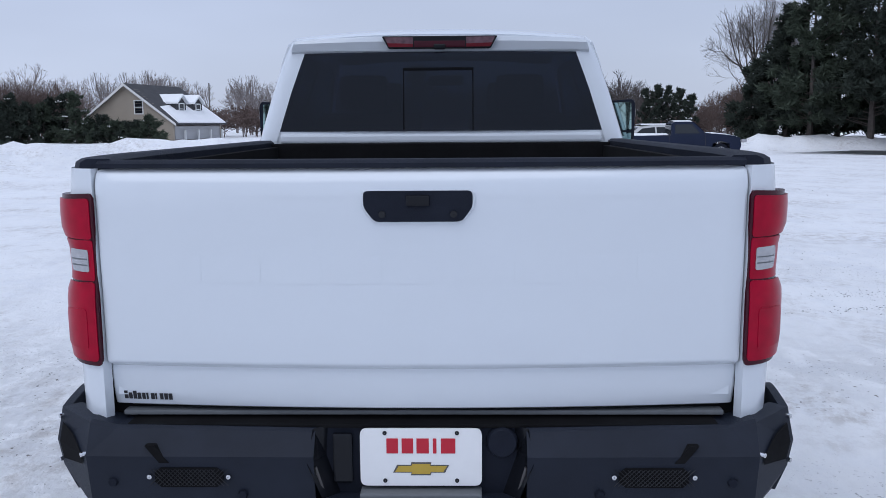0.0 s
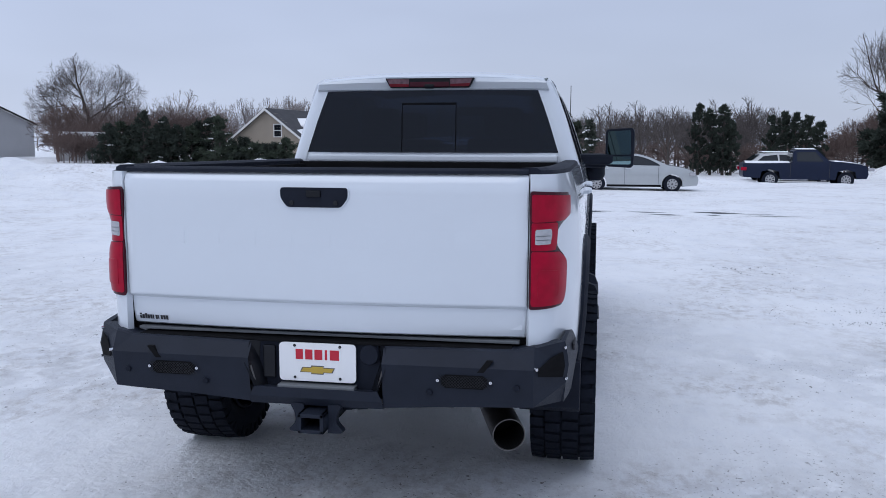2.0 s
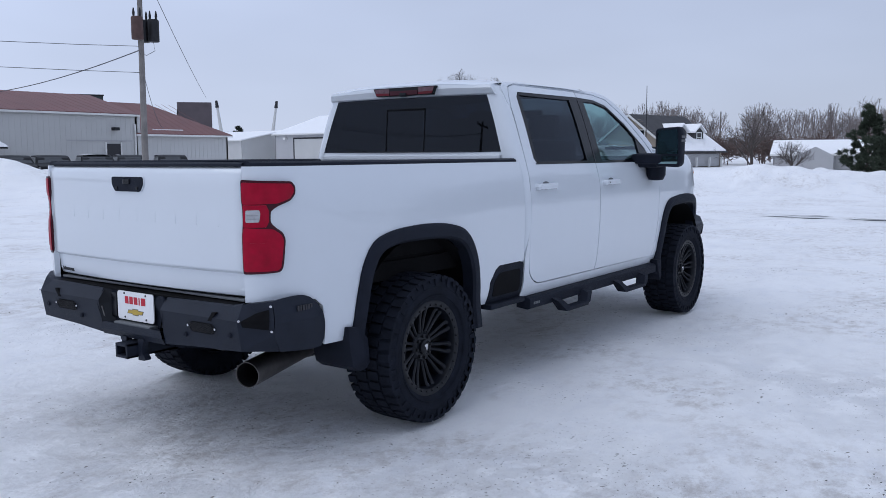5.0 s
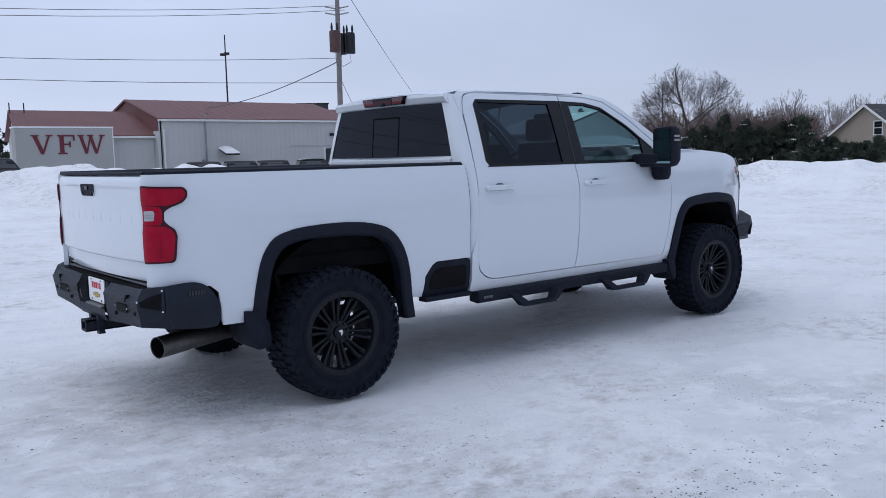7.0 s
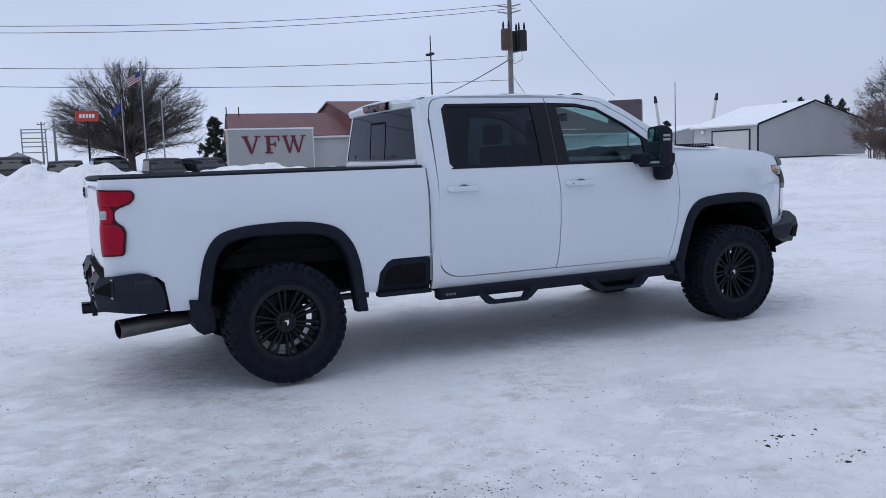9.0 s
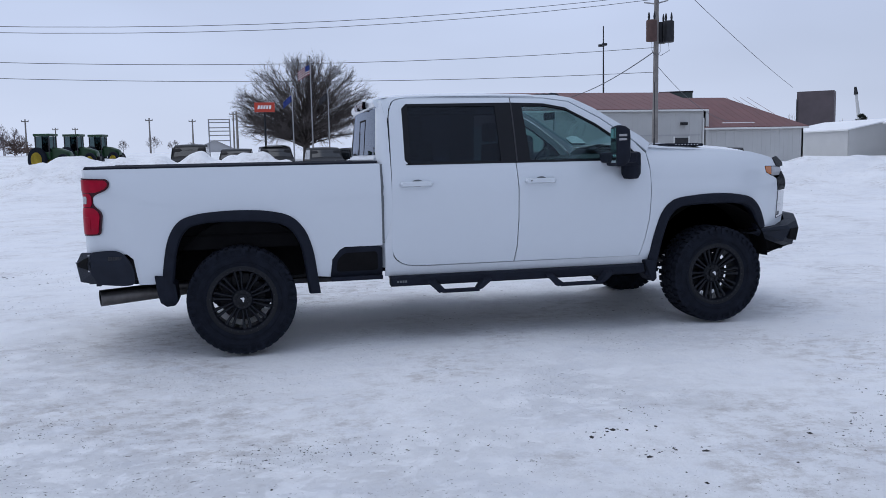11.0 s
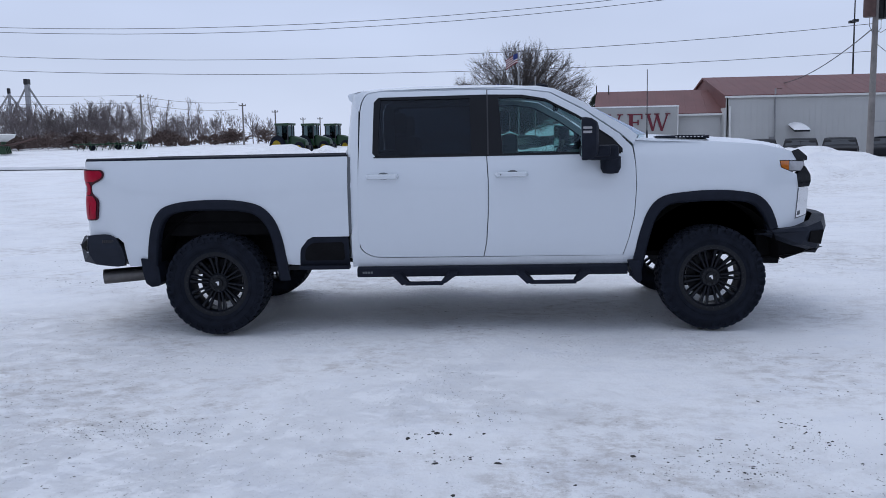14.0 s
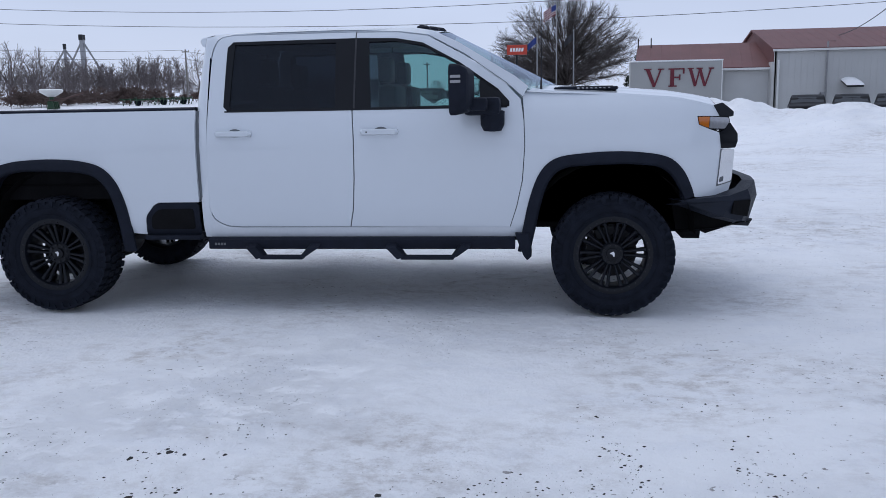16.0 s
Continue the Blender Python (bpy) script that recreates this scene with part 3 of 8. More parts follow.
part("rear_roof_lip", loft([[(x * w, y, z + 0.022 * (1 - x * x) * min(1, max(0, (z - 1.90) / 0.05))) for y, z, w in lip] for x in (-1, -0.97, -0.9, -0.75, -0.5, 0, 0.5, 0.75, 0.9, 0.97, 1)], closed=True), PAINT, truck)


def rear_glass(u, z):
    return Vector((u, 1.100 + 0.080 * (z - 1.507) - 0.012 * (1 - (u / 0.8) ** 2), z))


part("rear_window", panel([(-0.806, 1.504), (0.806, 1.504), (0.700, 1.892), (-0.700, 1.892)], rear_glass, 0.004, 0.2, 0.15), TINT, truck, "dark tinted rear window", smooth=True)
def glass_edge(pts, bm=None):
    return panel(pts, lambda u, z: rear_glass(u, z) + Vector((0, -0.003, 0)), 0.005, bm=bm)


frame_bm = glass_edge([(-0.184, 1.508), (-0.178, 1.508), (-0.178, 1.812), (-0.184, 1.812)])
glass_edge([(0.160, 1.508), (0.166, 1.508), (0.166, 1.812), (0.160, 1.812)], frame_bm)
glass_edge([(-0.184, 1.800), (0.166, 1.800), (0.166, 1.814), (-0.184, 1.814)], frame_bm)
part("sliding_window_frame", frame_bm, MATT_DARK, truck)
bl = part("high_brake_lamp", prism(fillet([(-0.284, 1.964), (0.284, 1.964), (0.250, 1.903), (-0.250, 1.903)], 0.010), 1.076, 1.14, "y", 0.004), GLOSS_BLACK, truck)
for s in (-1, 1):
    part("cargo_lens", prism([(s * 0.270, 1.958), (s * 0.13, 1.958), (s * 0.13, 1.911), (s * 0.247, 1.911)][::s], 1.072, 1.09, "y"), DUSKY_LENS, bl)
    part("lens_foot", prism([(s * 0.258, 1.930), (s * 0.13, 1.926), (s * 0.13, 1.911), (s * 0.247, 1.911)][::s], 1.071, 1.09, "y"), DEEP_RED, bl)
part("red_centre_lens", box(-0.125, 0.125, 1.070, 1.09, 1.909, 1.940, 0.003), DARK_RED, bl)
part("camera_eye", box(-0.030, 0.030, 1.060, 1.09, 1.898, 1.925, 0.008), GLOSS_BLACK, bl)

# roof, crowned, with the slope into the windscreen
rows = []
for y, zc, ze, w in ((1.122, 1.955, 1.925, 0.685), (1.112, 1.976, 1.945, 0.685), (1.135, 1.988, 1.955, 0.700), (1.20, 2.003, 1.968, 0.715), (1.35, 2.022, 1.972, 0.728), (1.7, 2.032, 1.977, 0.735), (2.1, 2.034, 1.979, 0.735), (2.45, 2.026, 1.974, 0.728), (2.68, 2.008, 1.957, 0.715), (2.80, 1.985, 1.935, 0.705)):
    rows.append([(x * w, y + 0.07 * (1 - x * x) * max(0, (y - 2.2) / 0.6), ze + (zc - ze) * (1 - abs(x) ** 2.6)) for x in np.linspace(-1, 1, 17)])
part("roof", loft(rows), PAINT, truck, smooth=True)
for x in (-0.55, -0.25, 0, 0.25, 0.55):
    part("clearance_lamp", loft([[(-0.045 * k, -0.05 * k, h), (0.045 * k, -0.05 * k, h), (0.045 * k, 0.045 * k, h), (-0.045 * k, 0.045 * k, h)] for k, h in ((1, -0.01), (0.92, 0.020), (0.5, 0.034))], closed=True), BLACK_PLASTIC, truck, matrix=pose(x, 2.765 - 0.10 * abs(x), 2.004 - 0.05 * abs(x), -7))

# side frame round the doors
roof_rail = flow([(1.203, 1.80), (1.218, 1.880), (1.262, 1.946), (1.36, 1.968)]) + [(2.26, 1.968), (2.55, 1.962), (2.77, 1.930), (3.03, 1.790), (3.32, 1.585), (3.425, 1.49),
             (3.46, 1.56), (3.38, 1.625), (3.20, 1.735), (2.98, 1.872), (2.80, 1.958), (2.66, 1.984), (2.2, 1.989), (1.42, 1.984), (1.22, 1.968), (1.160, 1.938), (1.178, 1.83)]
pair("roof_rail", panel(roof_rail, side, 0.02, 0.06, 0.03), PAINT, truck)
rocker = [(1.13, 0.53), (3.42, 0.53), (3.42, 0.57), (3.335, 0.598), (2.225, 0.599)] + flow([(1.42, 0.600), (1.31, 0.610), (1.222, 0.656), (1.186, 0.735), (1.185, 0.91)]) + [(1.187, 0.98), (1.13, 0.80)]
pair("rocker_panel", panel(rocker, lambda y, z: Vector((side_x(y, z) - 0.001, y, z)), 0.02), DIRTY_PAINT, truck)

# doors
rear_door = flow([(1.193, 0.91), (1.194, 0.738), (1.230, 0.662), (1.315, 0.617), (1.42, 0.608)]) + [(2.207, 0.606), (2.232, 0.73), (2.247, 0.95), (2.251, 1.22), (2.240, 1.425),
             (1.345, 1.425), (1.314, 1.458), (1.321, 1.875), (1.360, 1.914), (2.25, 1.920), (2.25, 1.960), (1.55, 1.960)] + flow([(1.36, 1.960), (1.268, 1.940), (1.227, 1.878), (1.211, 1.80)]) + [(1.203, 1.45), (1.197, 1.2)]
front_door = [(2.215, 0.606), (3.333, 0.600), (3.380, 0.745), (3.420, 0.928), (3.436, 1.154), (3.431, 1.334), (3.412, 1.472), (3.31, 1.578), (3.02, 1.782), (2.765, 1.921), (2.55, 1.952), (2.258, 1.957),
              (2.258, 1.920), (2.54, 1.912), (2.73, 1.876), (2.99, 1.735), (3.26, 1.545), (3.335, 1.46), (3.335, 1.425), (2.248, 1.425), (2.259, 1.22), (2.255, 0.95), (2.240, 0.73)]
pair("rear_door", panel(rear_door, side, 0.03, 0.08, 0.055), PAINT, truck)
pair("front_door", panel(front_door, side, 0.03, 0.08, 0.055), PAINT, truck)
# added grey sheet behind the doors, colours the shade in their gaps
pair("door_gap_seal", panel([(1.20, 0.60), (3.35, 0.60), (3.44, 0.93), (3.452, 1.15), (3.44, 1.42), (1.20, 1.42)], lambda y, z: Vector((side_x(y, z) - 0.016, y, z)), 0.008, 0.1, 0.1), GREY_GAP, truck)


def inner(out):
    return lambda y, z: Vector((side_x(y, z) + out, y, z))


rear_glass_pts = [(1.365, 1.435), (1.350, 1.46), (1.366, 1.885), (2.12, 1.902), (2.14, 1.435)]
front_glass_pts = [(2.36, 1.435), (2.335, 1.893), (2.53, 1.893), (2.72, 1.863), (2.97, 1.727), (3.14, 1.61), (3.18, 1.435)]
for s, nm in ((1, "right"), (-1, "left")):
    def both(bm):
        return bm if s > 0 else mirror_x(bm)
    part("rear_door_window", both(panel(rear_glass_pts, inner(-0.012), 0.004, 0.3, 0.2)), SIDE_TINT, truck, "dark tinted side window", smooth=True)
    part("front_door_window", both(panel(front_glass_pts, inner(-0.012), 0.004, 0.3, 0.2)), LIGHT_GLASS, truck, "clear green-tinged side window", smooth=True)
strips = [[(1.320, 1.425), (1.310, 1.46), (1.318, 1.875), (1.358, 1.918), (1.374, 1.888), (1.357, 1.46), (1.372, 1.437), (1.372, 1.425)],
          [(1.33, 1.423), (3.335, 1.423), (3.335, 1.437), (1.33, 1.437)],
          [(1.345, 1.892), (2.54, 1.890), (2.735, 1.855), (2.99, 1.716), (3.25, 1.530), (3.262, 1.546), (2.995, 1.737), (2.735, 1.878), (2.54, 1.916), (1.345, 1.922)],
          [(2.12, 1.43), (2.375, 1.43), (2.345, 1.918), (2.11, 1.920)],
          [(3.135, 1.43), (3.335, 1.43), (3.335, 1.46), (3.255, 1.545), (3.13, 1.63)]]
for pts in strips:
    pair("window_surround", panel(pts, inner(-0.003), 0.02, 0.2, 0.1), GLOSS_BLACK, truck)
pair("belt_moulding", panel([(1.325, 1.418), (3.322, 1.418), (3.322, 1.428), (1.325, 1.428)], inner(0.002), 0.012, 0.3), GLOSS_BLACK, truck)
pair("centre_pillar_gap", panel([(2.250, 1.43), (2.262, 1.43), (2.262, 1.958), (2.250, 1.958)], inner(-0.0005), 0.01), DARK_PRINT, truck)
for y in (1.395, 2.44):
    for s in (1, -1):
        x = side_x(y, 1.27)
        hnd = loft([[(x + d, y + a * 0.135, 1.268 + b * 0.026) for a, b, d in ((-1, 0, k), (-0.92, 0.8, k), (0.92, 0.8, k), (1, 0, k), (0.92, -0.8, k), (-0.92, -0.8, k))] for k in (-0.01, 0.024)] + [[(x + 0.040, y + a * 0.12, 1.268 + b * 0.018) for a, b in ((-1, 0), (-0.92, 0.8), (0.92, 0.8), (1, 0), (0.92, -0.8), (-0.92, -0.8))]], closed=True)
        # grey disc behind the handle paints the shadow along its top edge
        cup_shade = lathe([(x - 0.004, 0.05), (x + 0.003, 0.052), (x + 0.004, 0.001)], 20, "x")
        for v in cup_shade.verts:
            v.co.z = 1.270 + v.co.z * 0.62
            v.co.y += y + 0.01
        h = part("door_handle", hnd if s > 0 else mirror_x(hnd), PAINT, truck, smooth=True)
        part("handle_cup", cup_shade if s > 0 else mirror_x(cup_shade), GREY_GAP, h, smooth=True)
        if y > 2:
            k = box(x + 0.041, x + 0.043, y - 0.09, y - 0.08, 1.263, 1.273)
            part("keyhole", k if s > 0 else mirror_x(k), DARK_PRINT, h)

# windscreen, cowl, bonnet and vent
rows = []
for f in np.linspace(0, 1, 6):
    y, ze, zc, w = 2.80 + 0.63 * f, 1.935 - 0.385 * f, 1.985 - 0.40 * f, 0.705 + 0.12 * f
    rows.append([(x * w, y + (0.07 + 0.16 * f) * (1 - x * x), ze + (zc - ze) * (1 - x * x)) for x in np.linspace(-1, 1, 13)])
part("windscreen", loft(rows), LIGHT_GLASS, truck, "wide curved windscreen", smooth=True)
rows = []
for y, ze, zc, w in ((3.44, 1.525, 1.560, 0.885), (3.55, 1.515, 1.562, 0.89), (3.8, 1.503, 1.554, 0.892), (4.1, 1.485, 1.540, 0.885), (4.4, 1.450, 1.512, 0.845), (4.6, 1.418, 1.480, 0.79), (4.72, 1.385, 1.455, 0.74), (4.77, 1.34, 1.41, 0.70)):
    rows.append([(x * w, y + 0.05 * (1 - x * x) * (y > 4.3) + 0.14 * (1 - x * x) * (y < 3.6), ze + (zc - ze) * (1 - abs(x) ** 3) + 0.014 * math.exp(-((abs(x) - 0.45) / 0.12) ** 2)) for x in np.linspace(-1, 1, 21)])
part("bonnet", loft(rows), PAINT, truck, smooth=True)
for s in (1, -1):
    vent = box(0.36, 0.70, 3.64, 4.08, 1.526, 1.550, 0.008)
    for i in range(6):
        box(0.39 + i * 0.05, 0.41 + i * 0.05, 3.67, 4.05, 1.546, 1.555, 0.002, vent)
    bv = part("bonnet_vent", vent if s > 0 else mirror_x(vent), BLACK_PLASTIC, truck)
    for i in range(8):
        mark = box(0.705, 0.709, 3.80 + i * 0.03, 3.815 + i * 0.03, 1.537, 1.545)
        part("chrome_mark", mark if s > 0 else mirror_x(mark), CHROME, bv)
part("aerial", tube([(0.80, 3.55, 1.50), (0.80, 3.55, 1.56), (0.80, 3.55, 1.60)], 0.010, 0.006, 8, tube([(0.80, 3.55, 1.58), (0.80, 3.55, 2.085)], 0.0045, 0.003, 6)), DARK_PRINT, truck)

# front wing and nose
wing = [(3.43, 0.56), FRONT_ARCH[0]] + FRONT_ARCH[1:] + [(4.60, 0.79), (4.78, 0.80), (4.835, 0.827), (4.853, 0.890), (4.748, 0.864), (4.768, 1.112), (4.752, 1.222), (4.677, 1.250), (4.604, 1.279), (4.594, 1.338), (4.752, 1.335), (4.711, 1.408), (4.60, 1.436), (4.45, 1.468), (4.05, 1.502), (3.66, 1.522), (3.49, 1.545), (3.425, 1.50), (3.437, 1.334), (3.442, 1.154), (3.426, 0.928), (3.386, 0.745), (3.339, 0.60), (3.339, 0.56)]
WING = [(0.5, 0.94), (0.8, 0.988), (1.15, 0.998), (1.30, 0.985), (1.38, 0.968), (1.44, 0.94), (1.50, 0.90), (1.56, 0.85)]


def wing_skin(y, z):
    x = side_x(y, min(z, 1.2)) - 0.998 + interp(z, WING) if z > 1.2 else side_x(y, z)
    return Vector((x, y, z))


pair("front_wing", panel(wing, wing_skin, 0.02, 0.05, 0.04), PAINT, truck)
for s in (1, -1):
    def both(bm):
        return bm if s > 0 else mirror_x(bm)
    def nose(lift):
        return lambda y, z: wing_skin(y, z) + Vector((lift, 0, 0))
    head = part("headlamp", both(panel(fillet([(4.686, 1.331), (4.820, 1.322), (4.826, 1.294), (4.792, 1.248), (4.679, 1.253)], 0.008, 2), nose(0.003), 0.03, 0.03, 0.03)), CLEAR_LENS, truck, "clear headlamp lens", smooth=True)
    part("amber_reflector", both(panel(fillet([(4.602, 1.332), (4.682, 1.331), (4.675, 1.256), (4.611, 1.282)], 0.006, 2), nose(0.004), 0.03, 0.03, 0.03)), AMBER, head, "amber side reflector", smooth=True)
    part("lamp_surround", both(panel([(4.598, 1.336), (4.606, 1.276), (4.679, 1.248), (4.80, 1.24), (4.832, 1.294), (4.824, 1.332)], nose(-0.004), 0.03, 0.03, 0.03)), GLOSS_BLACK, head)
    part("bonnet_lip", both(panel(fillet([(4.713, 1.409), (4.778, 1.424), (4.858, 1.362), (4.855, 1.330), (4.757, 1.334)], 0.006, 2), nose(0.008), 0.05, 0.03, 0.03)), GLOSS_BLACK, truck, smooth=True)
    part("grille_wing", both(panel(fillet([(4.770, 1.114), (4.872, 1.117), (4.889, 1.16), (4.888, 1.212), (4.830, 1.290), (4.794, 1.246), (4.755, 1.223)], 0.006, 2), nose(0.008), 0.05, 0.03, 0.03)), GLOSS_BLACK, truck, smooth=True)
    part("chrome_corner", both(panel(fillet([(4.750, 0.868), (4.853, 0.893), (4.868, 1.108), (4.770, 1.108)], 0.012, 2), nose(0.004), 0.04, 0.03, 0.03)), CHROME, truck, smooth=True)
    for seam in ([(4.745, 0.862), (4.750, 0.864), (4.772, 1.112), (4.766, 1.112)], [(4.745, 0.860), (4.856, 0.887), (4.856, 0.892), (4.745, 0.865)]):
        part("corner_seam", both(panel(seam, nose(0.007), 0.005)), GREY_GAP, truck)
    part("corner_slot", both(panel(fillet([(4.762, 0.885), (4.790, 0.892), (4.792, 0.925), (4.768, 0.92)], 0.005, 2), nose(0.007), 0.004)), GREY_GAP, truck)
rows = [[(x * 0.74, 4.72 + 0.12 * (1 - x * x) + k, z) for x in np.linspace(-1, 1, 9)] for z, k in ((0.82, 0), (1.0, 0.02), (1.2, 0.03), (1.34, 0.0), (1.40, -0.05))]
grille = part("grille", loft(rows), GLOSS_BLACK, truck, smooth=True)
for z in (0.95, 1.05, 1.15, 1.25):
    part("grille_bar", loft([[(x * 0.70, 4.755 + 0.12 * (1 - x * x) + k, z + h) for x in np.linspace(-1, 1, 9)] for k, h in ((0, -0.02), (0.02, 0), (0, 0.02))]), CHROME, grille)

# front bumper of folded steel
fb = [(0, 5.075), (0.45, 5.07), (0.68, 5.045), (0.83, 4.97), (0.90, 4.83), (0.925, 4.60), (0.92, 4.50)]
fz = [(0.895, 0.79, 0.60), (0.895, 0.79, 0.60), (0.885, 0.785, 0.60), (0.84, 0.775, 0.615), (0.80, 0.765, 0.655), (0.782, 0.762, 0.742), (0.775, 0.762, 0.752)]
rows = []
for (x, y), (a, b, c) in zip(fb, fz):
    rows.append([(x * 0.9, y - 0.09, a), (x, y - 0.02, a), (x * 1.005, y, b), (x * 0.985, y - 0.05, c), (x * 0.93, y - 0.12, c - 0.01)])
fbm = loft([[(-p[0], p[1], p[2]) for p in r] for r in rows[:0:-1]] + rows)
fbump = part("front_bumper", fbm, BUMPER_BLACK, truck, "black folded steel front bumper")
for s in (1, -1):
    pocket = loft([[(s * 0.838, 4.972, 0.768), (s * 0.902, 4.848, 0.765), (s * 0.892, 4.840, 0.675), (s * 0.828, 4.955, 0.650)], [(s * 0.78, 4.92, 0.76), (s * 0.84, 4.82, 0.755), (s * 0.84, 4.82, 0.68), (s * 0.78, 4.92, 0.66)]], closed=True)
    part("lamp_pocket", pocket, MATT_DARK, fbump)
    part("recovery_shackle", tube([(s * 0.48, 4.96, 0.60), (s * 0.48, 5.06, 0.575), (s * 0.48, 5.04, 0.55), (s * 0.48, 4.92, 0.56)], 0.016), DARK_STEEL, truck)
    part("bumper_brace", prism([(4.46, 0.76), (4.72, 0.74), (4.90, 0.60), (4.82, 0.555), (4.70, 0.515), (4.665, 0.53), (4.66, 0.478), (4.54, 0.480), (4.50, 0.52)], s * 0.66, s * 0.70, "x"), MATT_DARK, truck)
part("skid_panel", loft([[(x, 5.01, 0.615), (x, 4.80, 0.555), (x, 4.45, 0.53), (x, 4.40, 0.56)] for x in (-0.72, 0, 0.72)]), BUMPER_BLACK, truck)

# wheel arch flares and mud flaps
for arch, c, lo in ((REAR_ARCH, (0.045, 0.56), (-0.565, 0.655)), (FRONT_ARCH, (4.01, 0.56), (3.44, 4.56))):
    rows = []
    pts = list(arch)
    if c[0] < 1:
        pts = [(-0.585, 0.43)] + pts + [(0.600, 0.43)]
    else:
        pts = [(3.395, 0.43)] + pts
    for i, (y, z) in enumerate(pts):
        ny, nz = c[0] - y, min(0.0, c[1] - z) * 1.0
        k = math.hypot(ny, nz)
        ny, nz = (ny / k, nz / k) if k > 1e-6 else (0, -1)
        x = side_x(y, max(z, 0.6)) if z > 0.6 else side_x(y, 0.62)
        rows.append([(x - 0.01, y - ny * 0.008, z - nz * 0.008), (x + 0.012, y - ny * 0.006, z - nz * 0.006), (x + 0.026, y + ny * 0.018, z + nz * 0.018), (x + 0.026, y + ny * 0.066, z + nz * 0.066), (x + 0.012, y + ny * 0.080, z + nz * 0.080), (x - 0.06, y + ny * 0.082, z + nz * 0.082)])
    pair("arch_flare", loft(rows), BLACK_PLASTIC, truck)
flap = [(-0.640, 0.630), (-0.55, 0.620), (-0.488, 0.55), (-0.475, 0.425), (-0.50, 0.395), (-0.56, 0.388), (-0.605, 0.42), (-0.625, 0.50)]
pair("mud_flap", prism(flap, 0.72, 0.985, "x", 0.008), BLACK_PLASTIC, truck)
flap = [(3.37, 0.56), (3.47, 0.56), (3.485, 0.40), (3.455, 0.37), (3.43, 0.40), (3.39, 0.50)]
pair("mud_flap", prism(flap, 0.78, 1.0, "x", 0.008), BLACK_PLASTIC, truck)
# dark wheel wells and underbody
for c in (0.04, 4.03):
    rows = [[(x, c + 0.56 * math.cos(a), 0.54 + 0.50 * math.sin(a)) for a in np.linspace(0, math.pi, 15)] for x in (0.94, 0.55)]
    well = loft(rows)
    well.faces.new([v for v in well.verts if abs(v.co.x - 0.55) < 1e-4])
    pair("wheel_well", well, MATT_DARK, truck)
part("underbody", box(-0.86, 0.86, 0.62, 3.45, 0.56, 0.66, 0.02), MATT_DARK, truck)
part("bed_underside", box(-0.84, 0.84, -1.08, 1.06, 0.80, 0.90), MATT_DARK, truck)
part("engine_underside", box(-0.55, 0.55, 3.3, 4.75, 0.58, 1.30), MATT_DARK, truck)
for s in (1, -1):
    part("frame_rail", box(s * 0.47 - 0.05, s * 0.47 + 0.05, -1.10, 4.75, 0.55, 0.72, 0.01), DARK_STEEL, truck)
    part("leaf_spring", box(s * 0.56 - 0.035, s * 0.56 + 0.035, -0.75, 0.75, 0.46, 0.50, 0.005), DARK_STEEL, truck)
    part("shock_absorber", tube([(s * 0.66, -0.12, 0.36), (s * 0.52, -0.22, 0.85)], 0.032), DARK_STEEL, truck)
part("rear_axle", lathe([(-0.85, 0.05), (-0.22, 0.055), (-0.17, 0.15), (-0.05, 0.19), (0.05, 0.19), (0.17, 0.15), (0.22, 0.055), (0.85, 0.05)], 20, "x", caps=True), DARK_STEEL, truck, smooth=True, matrix=pose(0, 0, 0.415))
part("front_axle", lathe([(-0.85, 0.04), (0.85, 0.04)], 12, "x", caps=True), DARK_STEEL, truck, matrix=pose(0, 4.036, 0.43))
part("drive_shaft", tube([(0, 0.1, 0.43), (0, 2.2, 0.60)], 0.055, n=12), DARK_STEEL, truck)
part("fuel_tank", box(-0.84, -0.50, 1.2, 2.3, 0.42, 0.60, 0.04), MATT_DARK, truck)
part("transfer_case", box(-0.28, 0.25, 2.0, 2.9, 0.42, 0.60, 0.05), DARK_STEEL, truck)
pair("cab_inner_sill", box(0.78, 0.90, 1.18, 3.40, 0.50, 0.66), MATT_DARK, truck)

# running boards with dropped steps
sb = prism([(0.88, 0.53), (0.965, 0.53), (0.99, 0.515), (0.99, 0.455), (0.965, 0.445), (0.88, 0.455)], 1.17, 3.37, "y", 0.004)
pair("running_board", sb, BLACK_PLASTIC, truck)
for y0, y1 in ((1.47, 1.97), (2.48, 3.04)):
    hoop = box(1.00, 1.075, y0 + 0.10, y1 - 0.09, 0.388, 0.412, 0.005)
    for a, b in ((y0 + 0.02, y0 + 0.105), (y1 - 0.015, y1 - 0.095)):
        loft([[(0.965, a - 0.03, 0.50), (1.045, a - 0.03, 0.47), (1.045, a + 0.04, 0.47), (0.965, a + 0.04, 0.50)], [(1.0, b - 0.03, 0.39), (1.075, b - 0.03, 0.39), (1.075, b + 0.03, 0.41), (1.0, b + 0.03, 0.41)]], closed=True, bm=hoop)
    pair("drop_step", hoop, BLACK_PLASTIC, truck)
for i in range(4):
    pair("maker_mark", box(0.988, 0.9915, 1.215 + i * 0.022, 1.231 + i * 0.022, 0.478, 0.495), GREY_GAP, truck)

